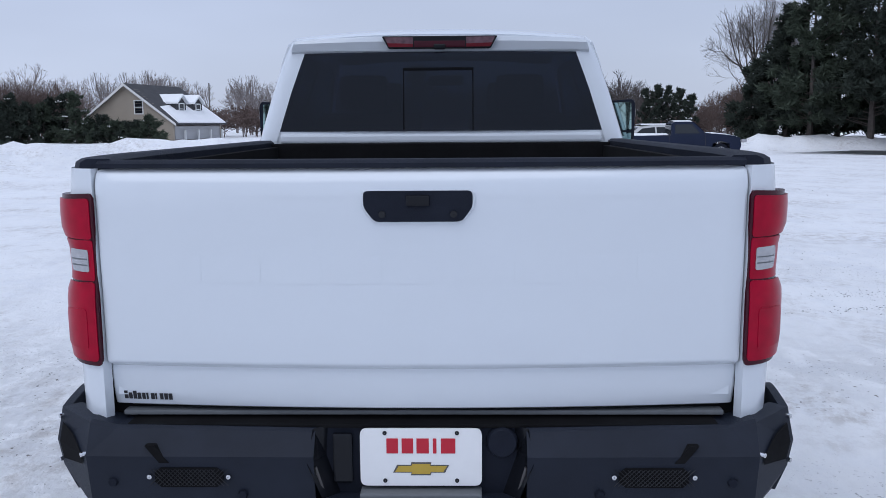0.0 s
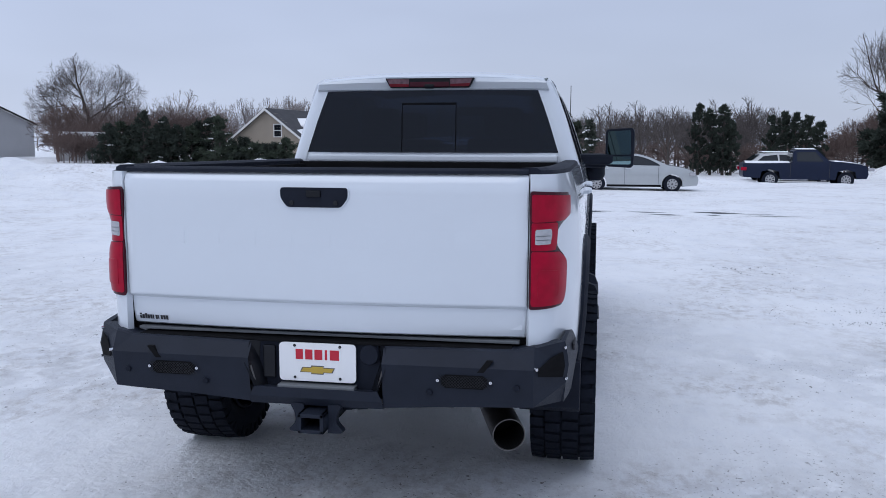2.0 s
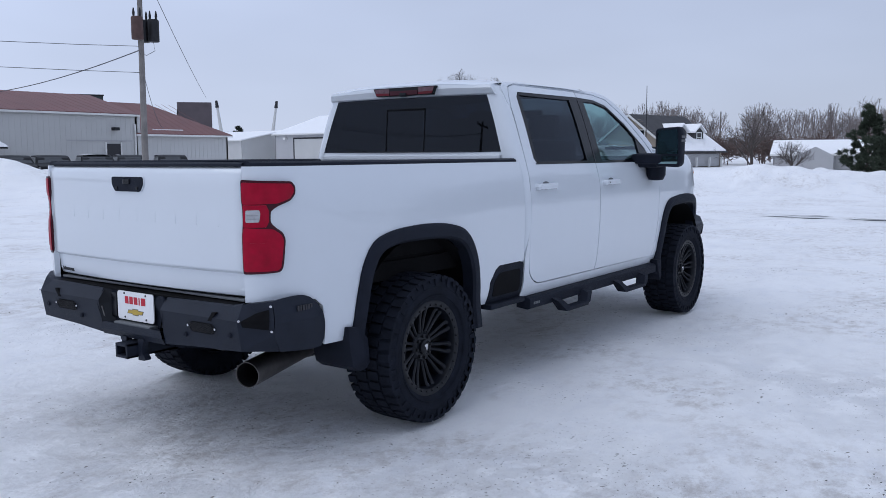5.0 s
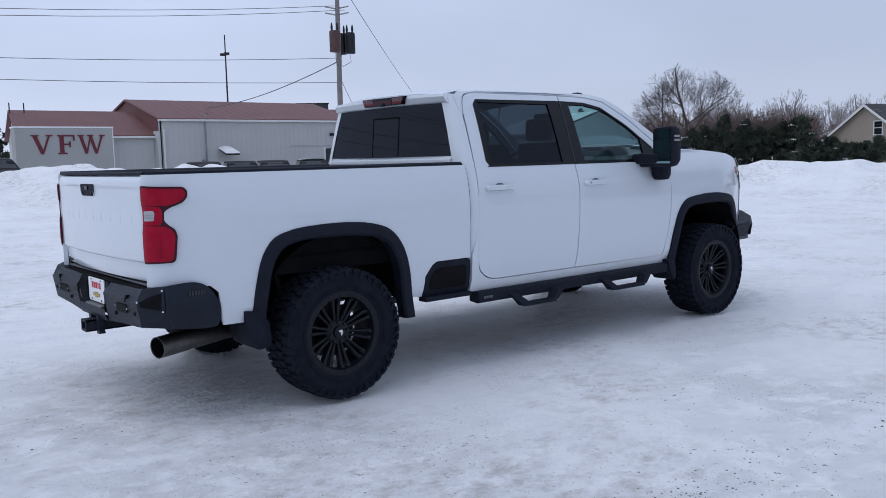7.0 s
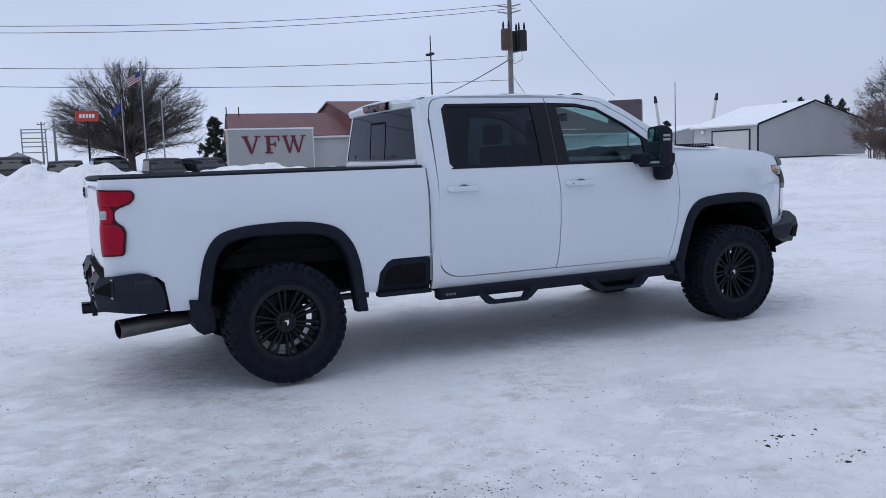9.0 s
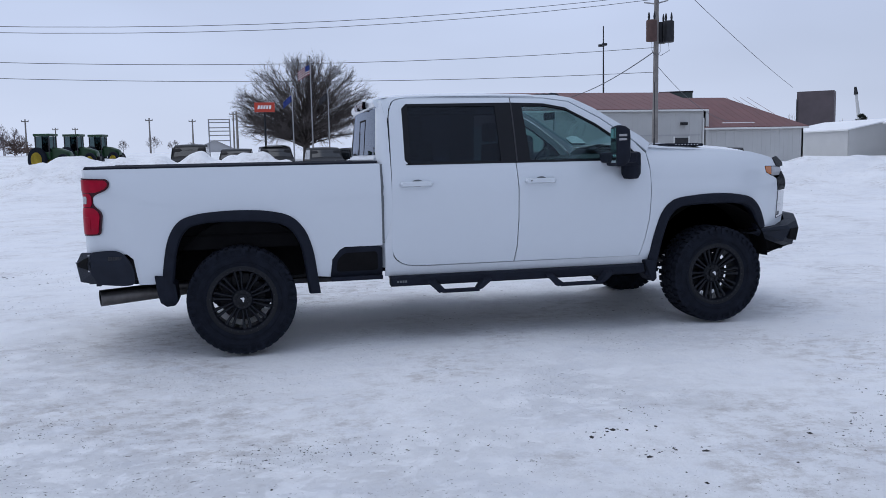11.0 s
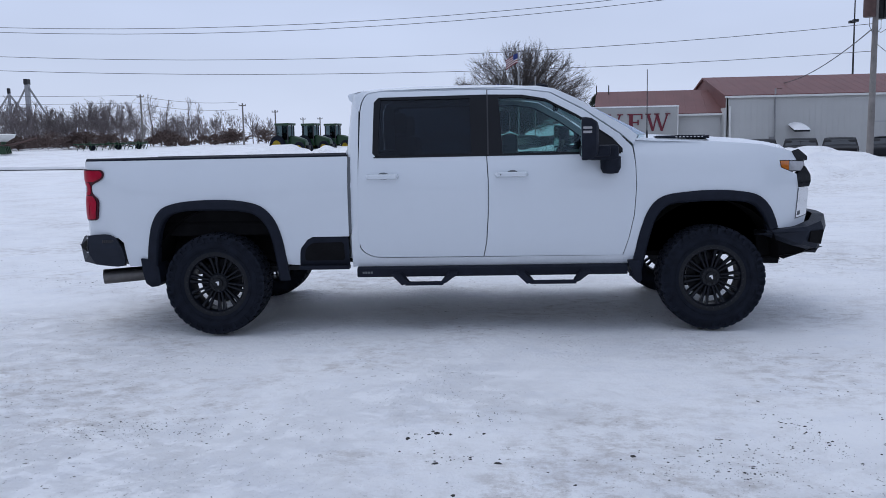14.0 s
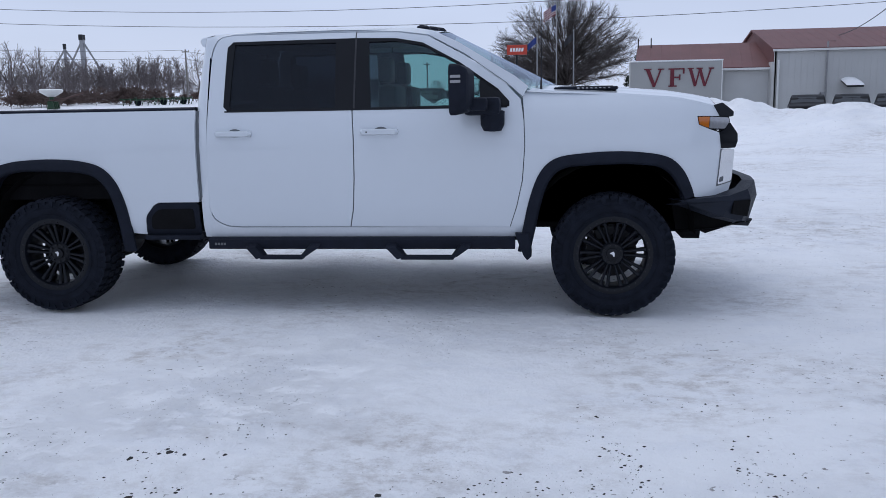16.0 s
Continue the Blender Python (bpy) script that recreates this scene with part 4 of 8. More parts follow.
# rear bumper
st = [(0.262, 0.790, 0.733, 0.558), (0.50, 0.795, 0.734, 0.576), (0.76, 0.799, 0.735, 0.588), (0.825, 0.815, 0.736, 0.592)]
rows = [[(x, -1.08, t - 0.004), (x, -1.165, t), (x, -1.176, t - 0.006), (x, -1.214, c), (x, -1.190, b), (x, -1.11, b + 0.005)] for x, t, c, b in st]
half_b = loft(rows)
CA, CB = [(0.825, -1.176, 0.809), (0.825, -1.214, 0.736), (0.825, -1.190, 0.592)], [(0.932, -1.092, 0.822), (0.948, -1.100, 0.737), (0.938, -1.094, 0.665)]
plate_c = loft([[(0.80, -1.12, 0.81)] + CA + [(0.79, -1.10, 0.592)], [(0.90, -1.05, 0.820)] + CB + [(0.918, -1.045, 0.578)]])
SIDE_P = [(-1.094, 0.665), (-1.045, 0.578)] + flow([(-0.98, 0.570), (-0.86, 0.560), (-0.800, 0.566)], 3) + flow([(-0.782, 0.60), (-0.788, 0.68), (-0.818, 0.755), (-0.862, 0.808), (-0.925, 0.832), (-1.02, 0.830), (-1.092, 0.822)], 4)


def side_plate(y, z):
    f = min(1.0, (y + 1.10) / 0.3)
    x = 0.932 + (0.016 if z < 0.737 else 0.016 * max(0, 0.822 - z) / 0.085) + 0.030 * f
    if z < 0.737:
        x -= 0.022 * (0.737 - z) / 0.143
    return Vector((x, y, z))


plate_s = panel(SIDE_P, side_plate, 0.02, 0.06, 0.04)
low = loft([[(x, -1.11, 0.545), (x, -1.190, 0.553), (x, -1.207, 0.585), (x * 0.93, -1.205, 0.622), (x * 0.9, -1.15, 0.614)] for x in (-0.262, -0.1, 0.1, 0.262)])
bumper = part("rear_bumper", low, BUMPER_BLACK, truck, "matt black steel rear bumper with recessed plate bay")
for nm, bm_ in (("bumper_wing", half_b), ("bumper_corner", plate_c), ("bumper_side", plate_s)):
    part(nm, mirror_x(bm_), BUMPER_BLACK, bumper)
    part(nm, bm_, BUMPER_BLACK, bumper)
part("plate_bay", box(-0.27, 0.27, -1.150, -1.13, 0.58, 0.793), BLACK_PLASTIC, bumper)
for s in (1, -1):
    part("bay_cheek", loft([[(s * 0.268, -1.178, 0.793), (s * 0.278, -1.213, 0.713), (s * 0.240, -1.205, 0.612)], [(s * 0.232, -1.148, 0.792), (s * 0.238, -1.148, 0.713), (s * 0.205, -1.148, 0.615)]]), GLOSS_BLACK, bumper)
    part("plate_lamp", tube([(s * 0.246, -1.190, 0.640), (s * 0.262, -1.195, 0.700)], 0.0055, n=6), STEEL, bumper)
    # solid dark block, its colour stands for the shade inside the slot
    slot = [(s * (0.572 + a), 0.680 + b) for a, b in ((-0.085, 0.012), (-0.07, 0.025), (0.07, 0.025), (0.085, 0.012), (0.085, -0.012), (0.07, -0.025), (-0.07, -0.025), (-0.085, -0.012))]
    sl = part("fog_lamp_slot", prism(slot, -1.212, -1.17, "y"), MATT_DARK, bumper)
    mesh = bmesh.new()
    for i in range(-7, 8):              # woven wire, leaning both ways
        for lean in (-1, 1):
            xa, xb = 0.572 + i * 0.011 - 0.021 * lean, 0.572 + i * 0.011 + 0.021 * lean
            tube([(s * xa, -1.2135, 0.659), (s * xb, -1.2135, 0.701)], 0.0011, n=4, bm=mesh)
    part("lamp_mesh", mesh, DARK_STEEL, sl)
    for dx in (-0.098, 0.098):
        part("slot_bolt", lathe([(-1.216, 0.001), (-1.215, 0.006), (-1.18, 0.007)], 12, "y"), CHROME, bumper, matrix=pose(s * 0.572 + dx, 0, 0.682))
    part("angled_vent", prism([(s * 0.678, 0.762), (s * 0.654, 0.762), (s * 0.620, 0.718), (s * 0.644, 0.718)], -1.2145, -1.18, "y"), MATT_DARK, bumper)
    for x, z in ((0.442, 0.632), (0.765, 0.665)):
        part("parking_sensor", lathe([(-1.210, 0.001), (-1.210, 0.010), (-1.203, 0.0125), (-1.17, 0.0125)], 18, "y"), BLACK_PLASTIC, bumper, matrix=pose(s * x, 0, z))
    def on_corner(f, g, out=0.003):
        # f across the corner plate, g up from its foot
        lo, mid, hi = (Vector(CA[k]).lerp(Vector(CB[k]), f) for k in (2, 1, 0))
        p = lo.lerp(mid, g * 2) if g < 0.5 else mid.lerp(hi, g * 2 - 1)
        return Vector((s * (p.x + out * 0.6), p.y - out * 0.8, p.z))
    cb = bmesh.new()
    for fan in (((0.10, 0.5), (0.88, 0.5), (0.88, 0.80), (0.50, 0.72)), ((0.10, 0.5), (0.12, 0.40), (0.86, 0.22), (0.88, 0.5))):
        cb.faces.new([cb.verts.new(on_corner(f, g)) for f, g in fan])
    part("corner_lamp_pocket", cb, MATT_DARK, bumper)
    for p in [on_corner(0.05, 0.52), on_corner(0.94, 0.88), on_corner(0.94, 0.16)]:
        part("corner_bolt", lathe([(-0.008, 0.001), (-0.007, 0.006), (0.01, 0.007)], 12, "y"), CHROME, bumper, matrix=pose(p[0], p[1], p[2], 0, 0, s * 40))
    for i in range(6):
        part("maker_mark", box(s * 0.962 - 0.003, s * 0.962 + 0.003, -0.965 + i * 0.017, -0.953 + i * 0.017, 0.760, 0.785), DARK_PRINT, bumper)
part("tailgate_sill", box(-0.765, 0.765, -1.112, -1.06, 0.806, 0.818, 0.003), GREY_GAP, truck)
part("step_pad", box(-0.74, 0.74, -1.160, -1.06, 0.788, 0.799, 0.003), MATT_DARK, bumper)
part("plug_socket", box(-0.222, -0.172, -1.165, -1.15, 0.645, 0.775, 0.006), GLOSS_BLACK, bumper)
part("round_socket_cap", lathe([(-1.172, 0.001), (-1.172, 0.034), (-1.165, 0.038), (-1.148, 0.040)], 28, "y"), BLACK_PLASTIC, bumper, matrix=pose(0.203, 0, 0.752))
plate = part("licence_plate", prism(fillet([(-0.152, 0.642), (0.152, 0.642), (0.152, 0.791), (-0.152, 0.791)], 0.018), -1.172, -1.166, "y"), WHITE_PLATE, truck, "white dealer plate with red and gold print")
for x0, x1 in ((-0.086, -0.057), (-0.048, -0.019), (-0.011, 0.020), (0.030, 0.039), (0.050, 0.086)):
    part("red_mark", box(x0, x1, -1.1735, -1.170, 0.727, 0.766, 0.001), RED_PAINT, plate)
cross = [(-0.070, -0.010), (-0.024, -0.010), (-0.026, -0.017), (0.024, -0.017), (0.026, -0.010), (0.060, -0.010), (0.070, 0.010), (0.024, 0.010), (0.026, 0.017), (-0.024, 0.017), (-0.026, 0.010), (-0.060, 0.010)]
part("emblem_rim", prism([(x, 0.687 + z) for x, z in cross], -1.1732, -1.170, "y"), STEEL, plate)
part("gold_emblem", prism([(x * 0.93, 0.687 + z * 0.76) for x, z in cross], -1.1742, -1.170, "y"), GOLD, plate)
for x in (-0.09, 0.09):
    for z in (0.656, 0.780):
        part("plate_screw", lathe([(-1.175, 0.001), (-1.175, 0.005), (-1.17, 0.006)], 10, "y"), DARK_STEEL, plate, matrix=pose(x, 0, z))
part("plate_shelf", box(-0.152, 0.152, -1.200, -1.15, 0.610, 0.632, 0.004), GREY_GAP, bumper)
hitch = bmesh.new()
for a in ((-0.05, 0.05, 0.522, 0.536), (-0.05, 0.05, 0.462, 0.476), (-0.05, -0.036, 0.462, 0.536), (0.036, 0.05, 0.462, 0.536)):
    box(a[0], a[1], -1.265, -0.85, a[2] + 0.004, a[3] + 0.004, 0.003, hitch)
recv = part("tow_receiver", hitch, BUMPER_BLACK, truck)
for s in (1, -1):
    part("chain_loop", prism(flow([(s * 0.048, 0.56), (s * 0.098, 0.56), (s * 0.084, 0.525), (s * 0.082, 0.490), (s * 0.104, 0.464), (s * 0.100, 0.452), (s * 0.048, 0.450)], 3), -1.20, -1.165, "y"), BUMPER_BLACK, recv)
part("hitch_bar", tube([(-0.5, -1.0, 0.55), (0.5, -1.0, 0.55)], 0.035), DARK_STEEL, truck)
ex = lathe([(0, 0.060), (0, 0.0635), (0.08, 0.0635), (0.5, 0.061), (0.9, 0.058)], 28, "y")
lathe([(0, 0.060), (0.25, 0.058), (0.6, 0.056)], 28, "y", bm=ex)
EX = pose(0.727, -1.075, 0.444, 2.5, 0, 16)
pipe = part("exhaust_pipe", ex, STEEL, truck, "heat-tarnished steel exhaust pipe", smooth=True, matrix=EX)
part("exhaust_bore", lathe([(0.004, 0.0588), (0.22, 0.0570)], 28, "y"), MATT_DARK, pipe)
part("exhaust_inner", lathe([(0.20, 0.058), (0.21, 0.001)], 20, "y"), MATT_DARK, pipe)


# ---- wheels ----
def tyre_mesh(R, w, rim):
    prof = [(-w * 0.36, rim - 0.015), (-w * 0.44, rim + 0.01), (-w * 0.50, rim + 0.06), (-w * 0.50, R - 0.065), (-w * 0.47, R - 0.022), (-w * 0.40, R - 0.014),
            (w * 0.40, R - 0.014), (w * 0.47, R - 0.022), (w * 0.50, R - 0.065), (w * 0.50, rim + 0.06), (w * 0.44, rim + 0.01), (w * 0.36, rim - 0.015)]
    bm = lathe(prof, 64, "x")
    n = 42
    vs, fs = [], []
    rnd = random.Random(3)
    for i in range(n):
        a0 = 2 * math.pi * i / n
        da = 2 * math.pi / n
        for x0, x1, off, ln, r in ((-0.52, -0.30, 0, 0.66, 0), (-0.27, -0.04, 0.4, 0.72, 0), (0.0, 0.25, 0.15, 0.72, 0), (0.29, 0.52, 0.55, 0.66, 0)):
            b0 = a0 + off * da
            b1 = b0 + ln * da
            skew = rnd.uniform(-0.12, 0.12) * da
            k = len(vs)
            for rr in (R - 0.02, R):
                for xx, aa in ((x0, b0), (x1, b0 + skew), (x1, b1 + skew), (x0, b1)):
                    edge = 0.006 if abs(xx) > 0.5 else 0
                    vs.append((xx * w, math.cos(aa) * (rr - edge), math.sin(aa) * (rr - edge)))
            for f in ((4, 5, 6, 7), (0, 1, 5, 4), (1, 2, 6, 5), (2, 3, 7, 6), (3, 0, 4, 7)):
                fs.append([k + q for q in f])
        for sx in (-1, 1):      # lugs that run down the sidewall
            k = len(vs)
            ln = 0.5 if i % 2 else 0.36
            for xx in (0.46, 0.517):
                for rr, aa in ((R - 0.012, a0), (R - 0.012, a0 + 0.55 * da), (R - 0.045 - 0.02 * (i % 2), a0 + ln * da), (R - 0.045 - 0.02 * (i % 2), a0 + 0.05 * da)):
                    vs.append((sx * xx * w, math.cos(aa) * rr, math.sin(aa) * rr))
            for f in ((4, 5, 6, 7), (0, 1, 5, 4), (1, 2, 6, 5), (2, 3, 7, 6), (3, 0, 4, 7)):
                fs.append([k + q for q in f])
    tread = bmesh.new()
    verts2 = [tread.verts.new(v) for v in vs]
    for f in fs:
        tread.faces.new([verts2[q] for q in f])
    bmesh.ops.recalc_face_normals(tread, faces=tread.faces[:])
    for r in (rim + 0.035, rim + 0.085):
        lathe([(w * 0.495, r - 0.003), (w * 0.507, r), (w * 0.495, r + 0.003)], 48, "x", bm=bm)
    bmesh.ops.recalc_face_normals(bm, faces=bm.faces[:])
    return bm, tread


TYRE_R, TYRE_W, RIM_R = 0.418, 0.285, 0.262


def spoke_mesh():
    """Two bars side by side that meet in a loop at the rim."""
    bm = bmesh.new()
    for s in (-1, 1):
        path = [(0.048, s * 0.011, 0.066), (0.060, s * 0.014, 0.11), (0.070, s * 0.018, 0.16), (0.084, s * 0.024, 0.205), (0.096, s * 0.020, 0.226)]
        rows = []
        for i, (x, y, z) in enumerate(path):
            w = (0.0085, 0.0095, 0.0100, 0.0115, 0.016)[i]
            rows.append([(x - 0.04, y - w, z), (x, y - w, z), (x + 0.006, y - w * 0.4, z), (x + 0.006, y + w * 0.4, z), (x, y + w, z), (x - 0.04, y + w, z)])
        loft(rows, closed=True, bm=bm)
    return bm


def build_wheel(parent):
    barrel = [(-0.13, RIM_R), (-0.14, RIM_R - 0.012), (-0.11, RIM_R - 0.03), (0.05, RIM_R - 0.038), (0.095, RIM_R - 0.040), (0.118, RIM_R - 0.030), (0.125, RIM_R - 0.005), (0.122, RIM_R + 0.006), (0.10, RIM_R + 0.012)]
    bm = lathe(barrel, 56, "x")
    lathe([(-0.02, 0.001), (-0.02, 0.09), (0.052, 0.086), (0.066, 0.072), (0.066, 0.001)], 32, "x", bm=bm)
    w = part("wheel", bm, RIM_BLACK, parent, "black ten-spoke alloy wheel", smooth=True)
    carcass, tread = tyre_mesh(TYRE_R, TYRE_W, RIM_R)
    tyre = part("tyre", carcass, RUBBER, w, "chunky off-road tyre", smooth=True)
    tagged(part("tread", tread, RUBBER, w), kind="stuff")
    base = spoke_mesh()
    first = part("spoke", base, RIM_BLACK, w)
    for i in range(1, 10):
        o = new("spoke", first.data)
        o.parent, o.matrix_basis = w, pose(0, 0, 0, 36 * i)
    part("brake_disc", lathe([(-0.06, 0.001), (-0.06, 0.175), (-0.045, 0.175), (-0.045, 0.09)], 32, "x"), DARK_STEEL, w)
    part("brake_caliper", box(-0.09, -0.02, -0.07, 0.09, 0.10, 0.19, 0.015), DARK_STEEL, w)
    part("centre_cap", lathe([(0.060, 0.043), (0.080, 0.041), (0.085, 0.034), (0.085, 0.001)], 24, "x"), GLOSS_BLACK, w, smooth=True)
    part("cap_emblem", prism([(-0.014, 0.016), (0.012, 0.018), (0.016, 0.006), (0.008, -0.016), (0.0, -0.02), (-0.003, 0.004), (-0.012, 0.006)], 0.084, 0.087, "x"), CHROME, w)
    for i in range(8):
        part("lug_nut", lathe([(0.05, 0.009), (0.076, 0.009), (0.078, 0.001)], 6, "x"), DARK_STEEL, w, matrix=pose(0, 0.062 * math.cos(i * math.pi / 4), 0.062 * math.sin(i * math.pi / 4)))
    vs = bmesh.new()
    for i in range(30):
        a = 2 * math.pi * i / 30
        box(0.121, 0.128, 0.244 * math.cos(a) - 0.004, 0.244 * math.cos(a) + 0.004, 0.244 * math.sin(a) - 0.004, 0.244 * math.sin(a) + 0.004, bm=vs)
    tagged(part("rim_rivets", vs, DARK_STEEL, w), kind="stuff")
    return w


wheel = build_wheel(truck)
wheel.matrix_basis = pose(0.905, 0.0, 0.412, 7)
for x, y, a, flip in ((0.905, 4.036, 21, 0), (-0.905, 0.0, 3, 180), (-0.905, 4.036, 11, 180)):
    w2 = copy_thing(wheel, pose(x, y, 0.412, 0, 0, flip) @ pose(0, 0, 0, a))
    w2.parent = truck
carcass, tread = tyre_mesh(0.40, 0.26, 0.23)
spare = part("spare_tyre", carcass, RUBBER, truck, smooth=True, matrix=pose(0.0, -0.62, 0.62, 0, 90, 0))
tagged(part("tread", tread, RUBBER, spare), kind="stuff")

# ---- door mirrors ----
for s in (1, -1):
    def both(bm):
        return bm if s > 0 else mirror_x(bm)
    ring = fillet([(1.115, 1.385), (1.115, 1.690), (1.335, 1.702), (1.350, 1.665), (1.346, 1.400), (1.325, 1.375)], 0.03, 3)
    head = loft([[(1.22 + (x - 1.22) * k, y, 1.54 + (z - 1.54) * k) for x, z in ring] for y, k in ((2.985, 0.97), (2.99, 1.0), (3.02, 1.0), (3.06, 0.95), (3.095, 0.80), (3.105, 0.6))], closed=True)
    swing = Matrix.Translation((s * 1.22, 3.04, 0)) @ pose(0, 0, 0, 0, 0, -11 * s) @ Matrix.Translation((-s * 1.22, -3.04, 0))
    mh = part("door_mirror", both(head), BLACK_PLASTIC, truck, "tall black towing mirror", smooth=True, matrix=swing)
    part("mirror_glass", both(prism(fillet([(1.135, 1.483), (1.135, 1.673), (1.322, 1.682), (1.328, 1.483)], 0.015, 3), 2.981, 2.987, "y")), MIRROR, mh)
    part("wide_angle_glass", both(prism(fillet([(1.135, 1.403), (1.135, 1.468), (1.328, 1.468), (1.323, 1.403)], 0.012, 3), 2.981, 2.987, "y")), MIRROR, mh)
    part("mirror_arm", both(box(0.90, 1.22, 2.99, 3.20, 1.40, 1.485, 0.02)), BLACK_PLASTIC, truck)
    part("arm_bracket", both(box(0.90, 1.12, 3.04, 3.28, 1.37, 1.49, 0.03)), BLACK_PLASTIC, truck)
    part("puddle_lamp_housing", both(lathe([(-0.085, 0.02), (-0.08, 0.06), (-0.04, 0.080), (0.05, 0.082), (0.06, 0.05)], 20, "z", caps=True)), BLACK_PLASTIC, truck, smooth=True, matrix=pose(s * 1.03, 3.225, 1.345))
    for z in (1.580, 1.612):
        part("marker_strip", both(loft([[(1.32, 3.00, z), (1.353, 3.00, z), (1.346, 3.065, z), (1.31, 3.065, z)], [(1.32, 3.00, z + 0.018), (1.353, 3.00, z + 0.018), (1.346, 3.065, z + 0.018), (1.31, 3.065, z + 0.018)]], closed=True)), CLEAR_LENS, mh)

# ---- cabin ----
for y, xs in ((1.55, (-0.42, 0.42)), (2.45, (-0.40, 0.40))):
    for x in xs:
        seat = part("seat", loft([[(x + a * 0.26, y + 0.45 + b, 0.95 + c) for a, b, c in ((-1, 0, 0), (-1, -0.5, 0), (1, -0.5, 0), (1, 0, 0))], [(x + a * 0.26, y + 0.45 + b, 1.12 + c) for a, b, c in ((-1, 0, 0.02), (-1, -0.5, -0.02), (1, -0.5, -0.02), (1, 0, 0.02))]], closed=True), SEAT, truck)
        bmesh_back = box(x - 0.25, x + 0.25, y - 0.08, y + 0.06, 1.08, 1.60, 0.05)
        part("seat_back", bmesh_back, SEAT, seat, smooth=True)
        part("head_restraint", box(x - 0.13, x + 0.13, y - 0.10, y + 0.0, 1.61, 1.80, 0.04), SEAT, seat, smooth=True)
part("cabin_floor", box(-0.85, 0.85, 1.2, 3.4, 0.66, 0.74), SEAT, truck)
part("rear_seat_bench", box(-0.75, 0.75, 1.30, 1.52, 0.95, 1.48, 0.05), SEAT, truck)
part("dashboard", loft([[(x, 3.02, 1.05), (x, 2.98, 1.36), (x, 3.06, 1.44), (x, 3.35, 1.47), (x, 3.40, 1.2)] for x in (-0.82, -0.3, 0.3, 0.82)]), SEAT, truck, smooth=True)
part("headlining", loft([[(x * 0.66, y, 1.935 + 0.03 * (1 - x * x)) for x in (-1, -0.5, 0, 0.5, 1)] for y in (1.22, 1.8, 2.4, 2.75)]), GREY_GAP, truck)
ring = bmesh.new()
n = 28
tube([(0.19 * math.cos(2 * math.pi * i / n), 0.19 * math.sin(2 * math.pi * i / n), 0) for i in range(n + 1)], 0.014, n=6, bm=ring)
box(-0.18, 0.18, -0.02, 0.02, -0.01, 0.01, bm=ring)
part("steering_wheel", ring, SEAT, truck, matrix=pose(-0.40, 2.90, 1.36, 65))
part("rear_view_mirror", box(-0.12, 0.12, 2.86, 2.89, 1.80, 1.87, 0.01), BLACK_PLASTIC, truck)
pair("inner_door_card", panel([(1.26, 0.75), (3.35, 0.75), (3.38, 1.40), (1.26, 1.40)], lambda y, z: Vector((side_x(y, z) - 0.08, y, z)), 0.01, 0.3, 0.3), SEAT, truck)


# ---- surroundings: materials ----
BARK = mat("grey_bark", (0.075, 0.062, 0.055), 0.9, var=0.4, scale=5, fine=40)
TWIG = mat("dark_twigs", (0.080, 0.068, 0.065), 0.9, var=0.4, scale=1.0, fine=8)
BROWN_TWIG = mat("russet_twigs", (0.115, 0.080, 0.070), 0.9, var=0.4, scale=0.6, fine=5)
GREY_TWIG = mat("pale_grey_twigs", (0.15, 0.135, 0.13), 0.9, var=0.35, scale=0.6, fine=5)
# distance haze is put into the next two twig colours, hence so pale
HAZED_FIELD_TWIG = mat("hazed_grey_brown_twigs", (0.17, 0.145, 0.145), 0.9, var=0.35, scale=0.2, fine=3)
HAZED_WOOD_TWIG = mat("hazed_grey_twigs", (0.21, 0.185, 0.18), 0.9, var=0.35, scale=0.2, fine=3)
# needle green raised: some haze of distance is in the colour
NEEDLE = mat("hazed_pine_needles", (0.040, 0.050, 0.040), 0.85, var=0.5, scale=1.2, fine=9, spec=0.2)
NEEDLE2 = mat("spruce_needles", (0.055, 0.070, 0.050), 0.85, var=0.5, scale=1.2, fine=9, spec=0.2)
SIDING = mat("white_metal_siding", (0.50, 0.50, 0.49), 0.6, var=0.06, scale=0.6, fine=14)
GREY_SIDING = mat("grey_siding", (0.42, 0.42, 0.43), 0.7, var=0.06, scale=0.6, fine=14)
TAN_SIDING = mat("tan_siding", (0.36, 0.31, 0.25), 0.7, var=0.08, scale=0.8, fine=14)
RED_ROOF = mat("faded_red_metal_roof", (0.15, 0.060, 0.057), 0.6, var=0.14, scale=0.8, fine=12)
LETTER_RED = mat("dark_red_letters", (0.13, 0.010, 0.022), 0.6, var=0.2)
SIGN_WALL = mat("pale_sign_wall", (0.37, 0.37, 0.36), 0.6, var=0.05, scale=0.8, fine=10)
TRIM = mat("white_trim", (0.72, 0.72, 0.70), 0.6, var=0.04)
SHINGLE = mat("dark_shingles", (0.05, 0.05, 0.055), 0.9, var=0.3, scale=2, fine=20)
POLE_WOOD = mat("weathered_pole_wood", (0.20, 0.185, 0.175), 0.9, var=0.3, scale=3, fine=40)
WIRE = mat("dark_cable", (0.09, 0.09, 0.10), 0.7)
RUST = mat("rusty_tank", (0.075, 0.04, 0.035), 0.7, var=0.3)
SLUSH = mat("grey_slush", (0.52, 0.53, 0.56), 0.6, var=0.3, scale=2, fine=30)
ASPHALT = mat("wet_asphalt", (0.045, 0.047, 0.05), 0.5, var=0.4, scale=2, fine=30)
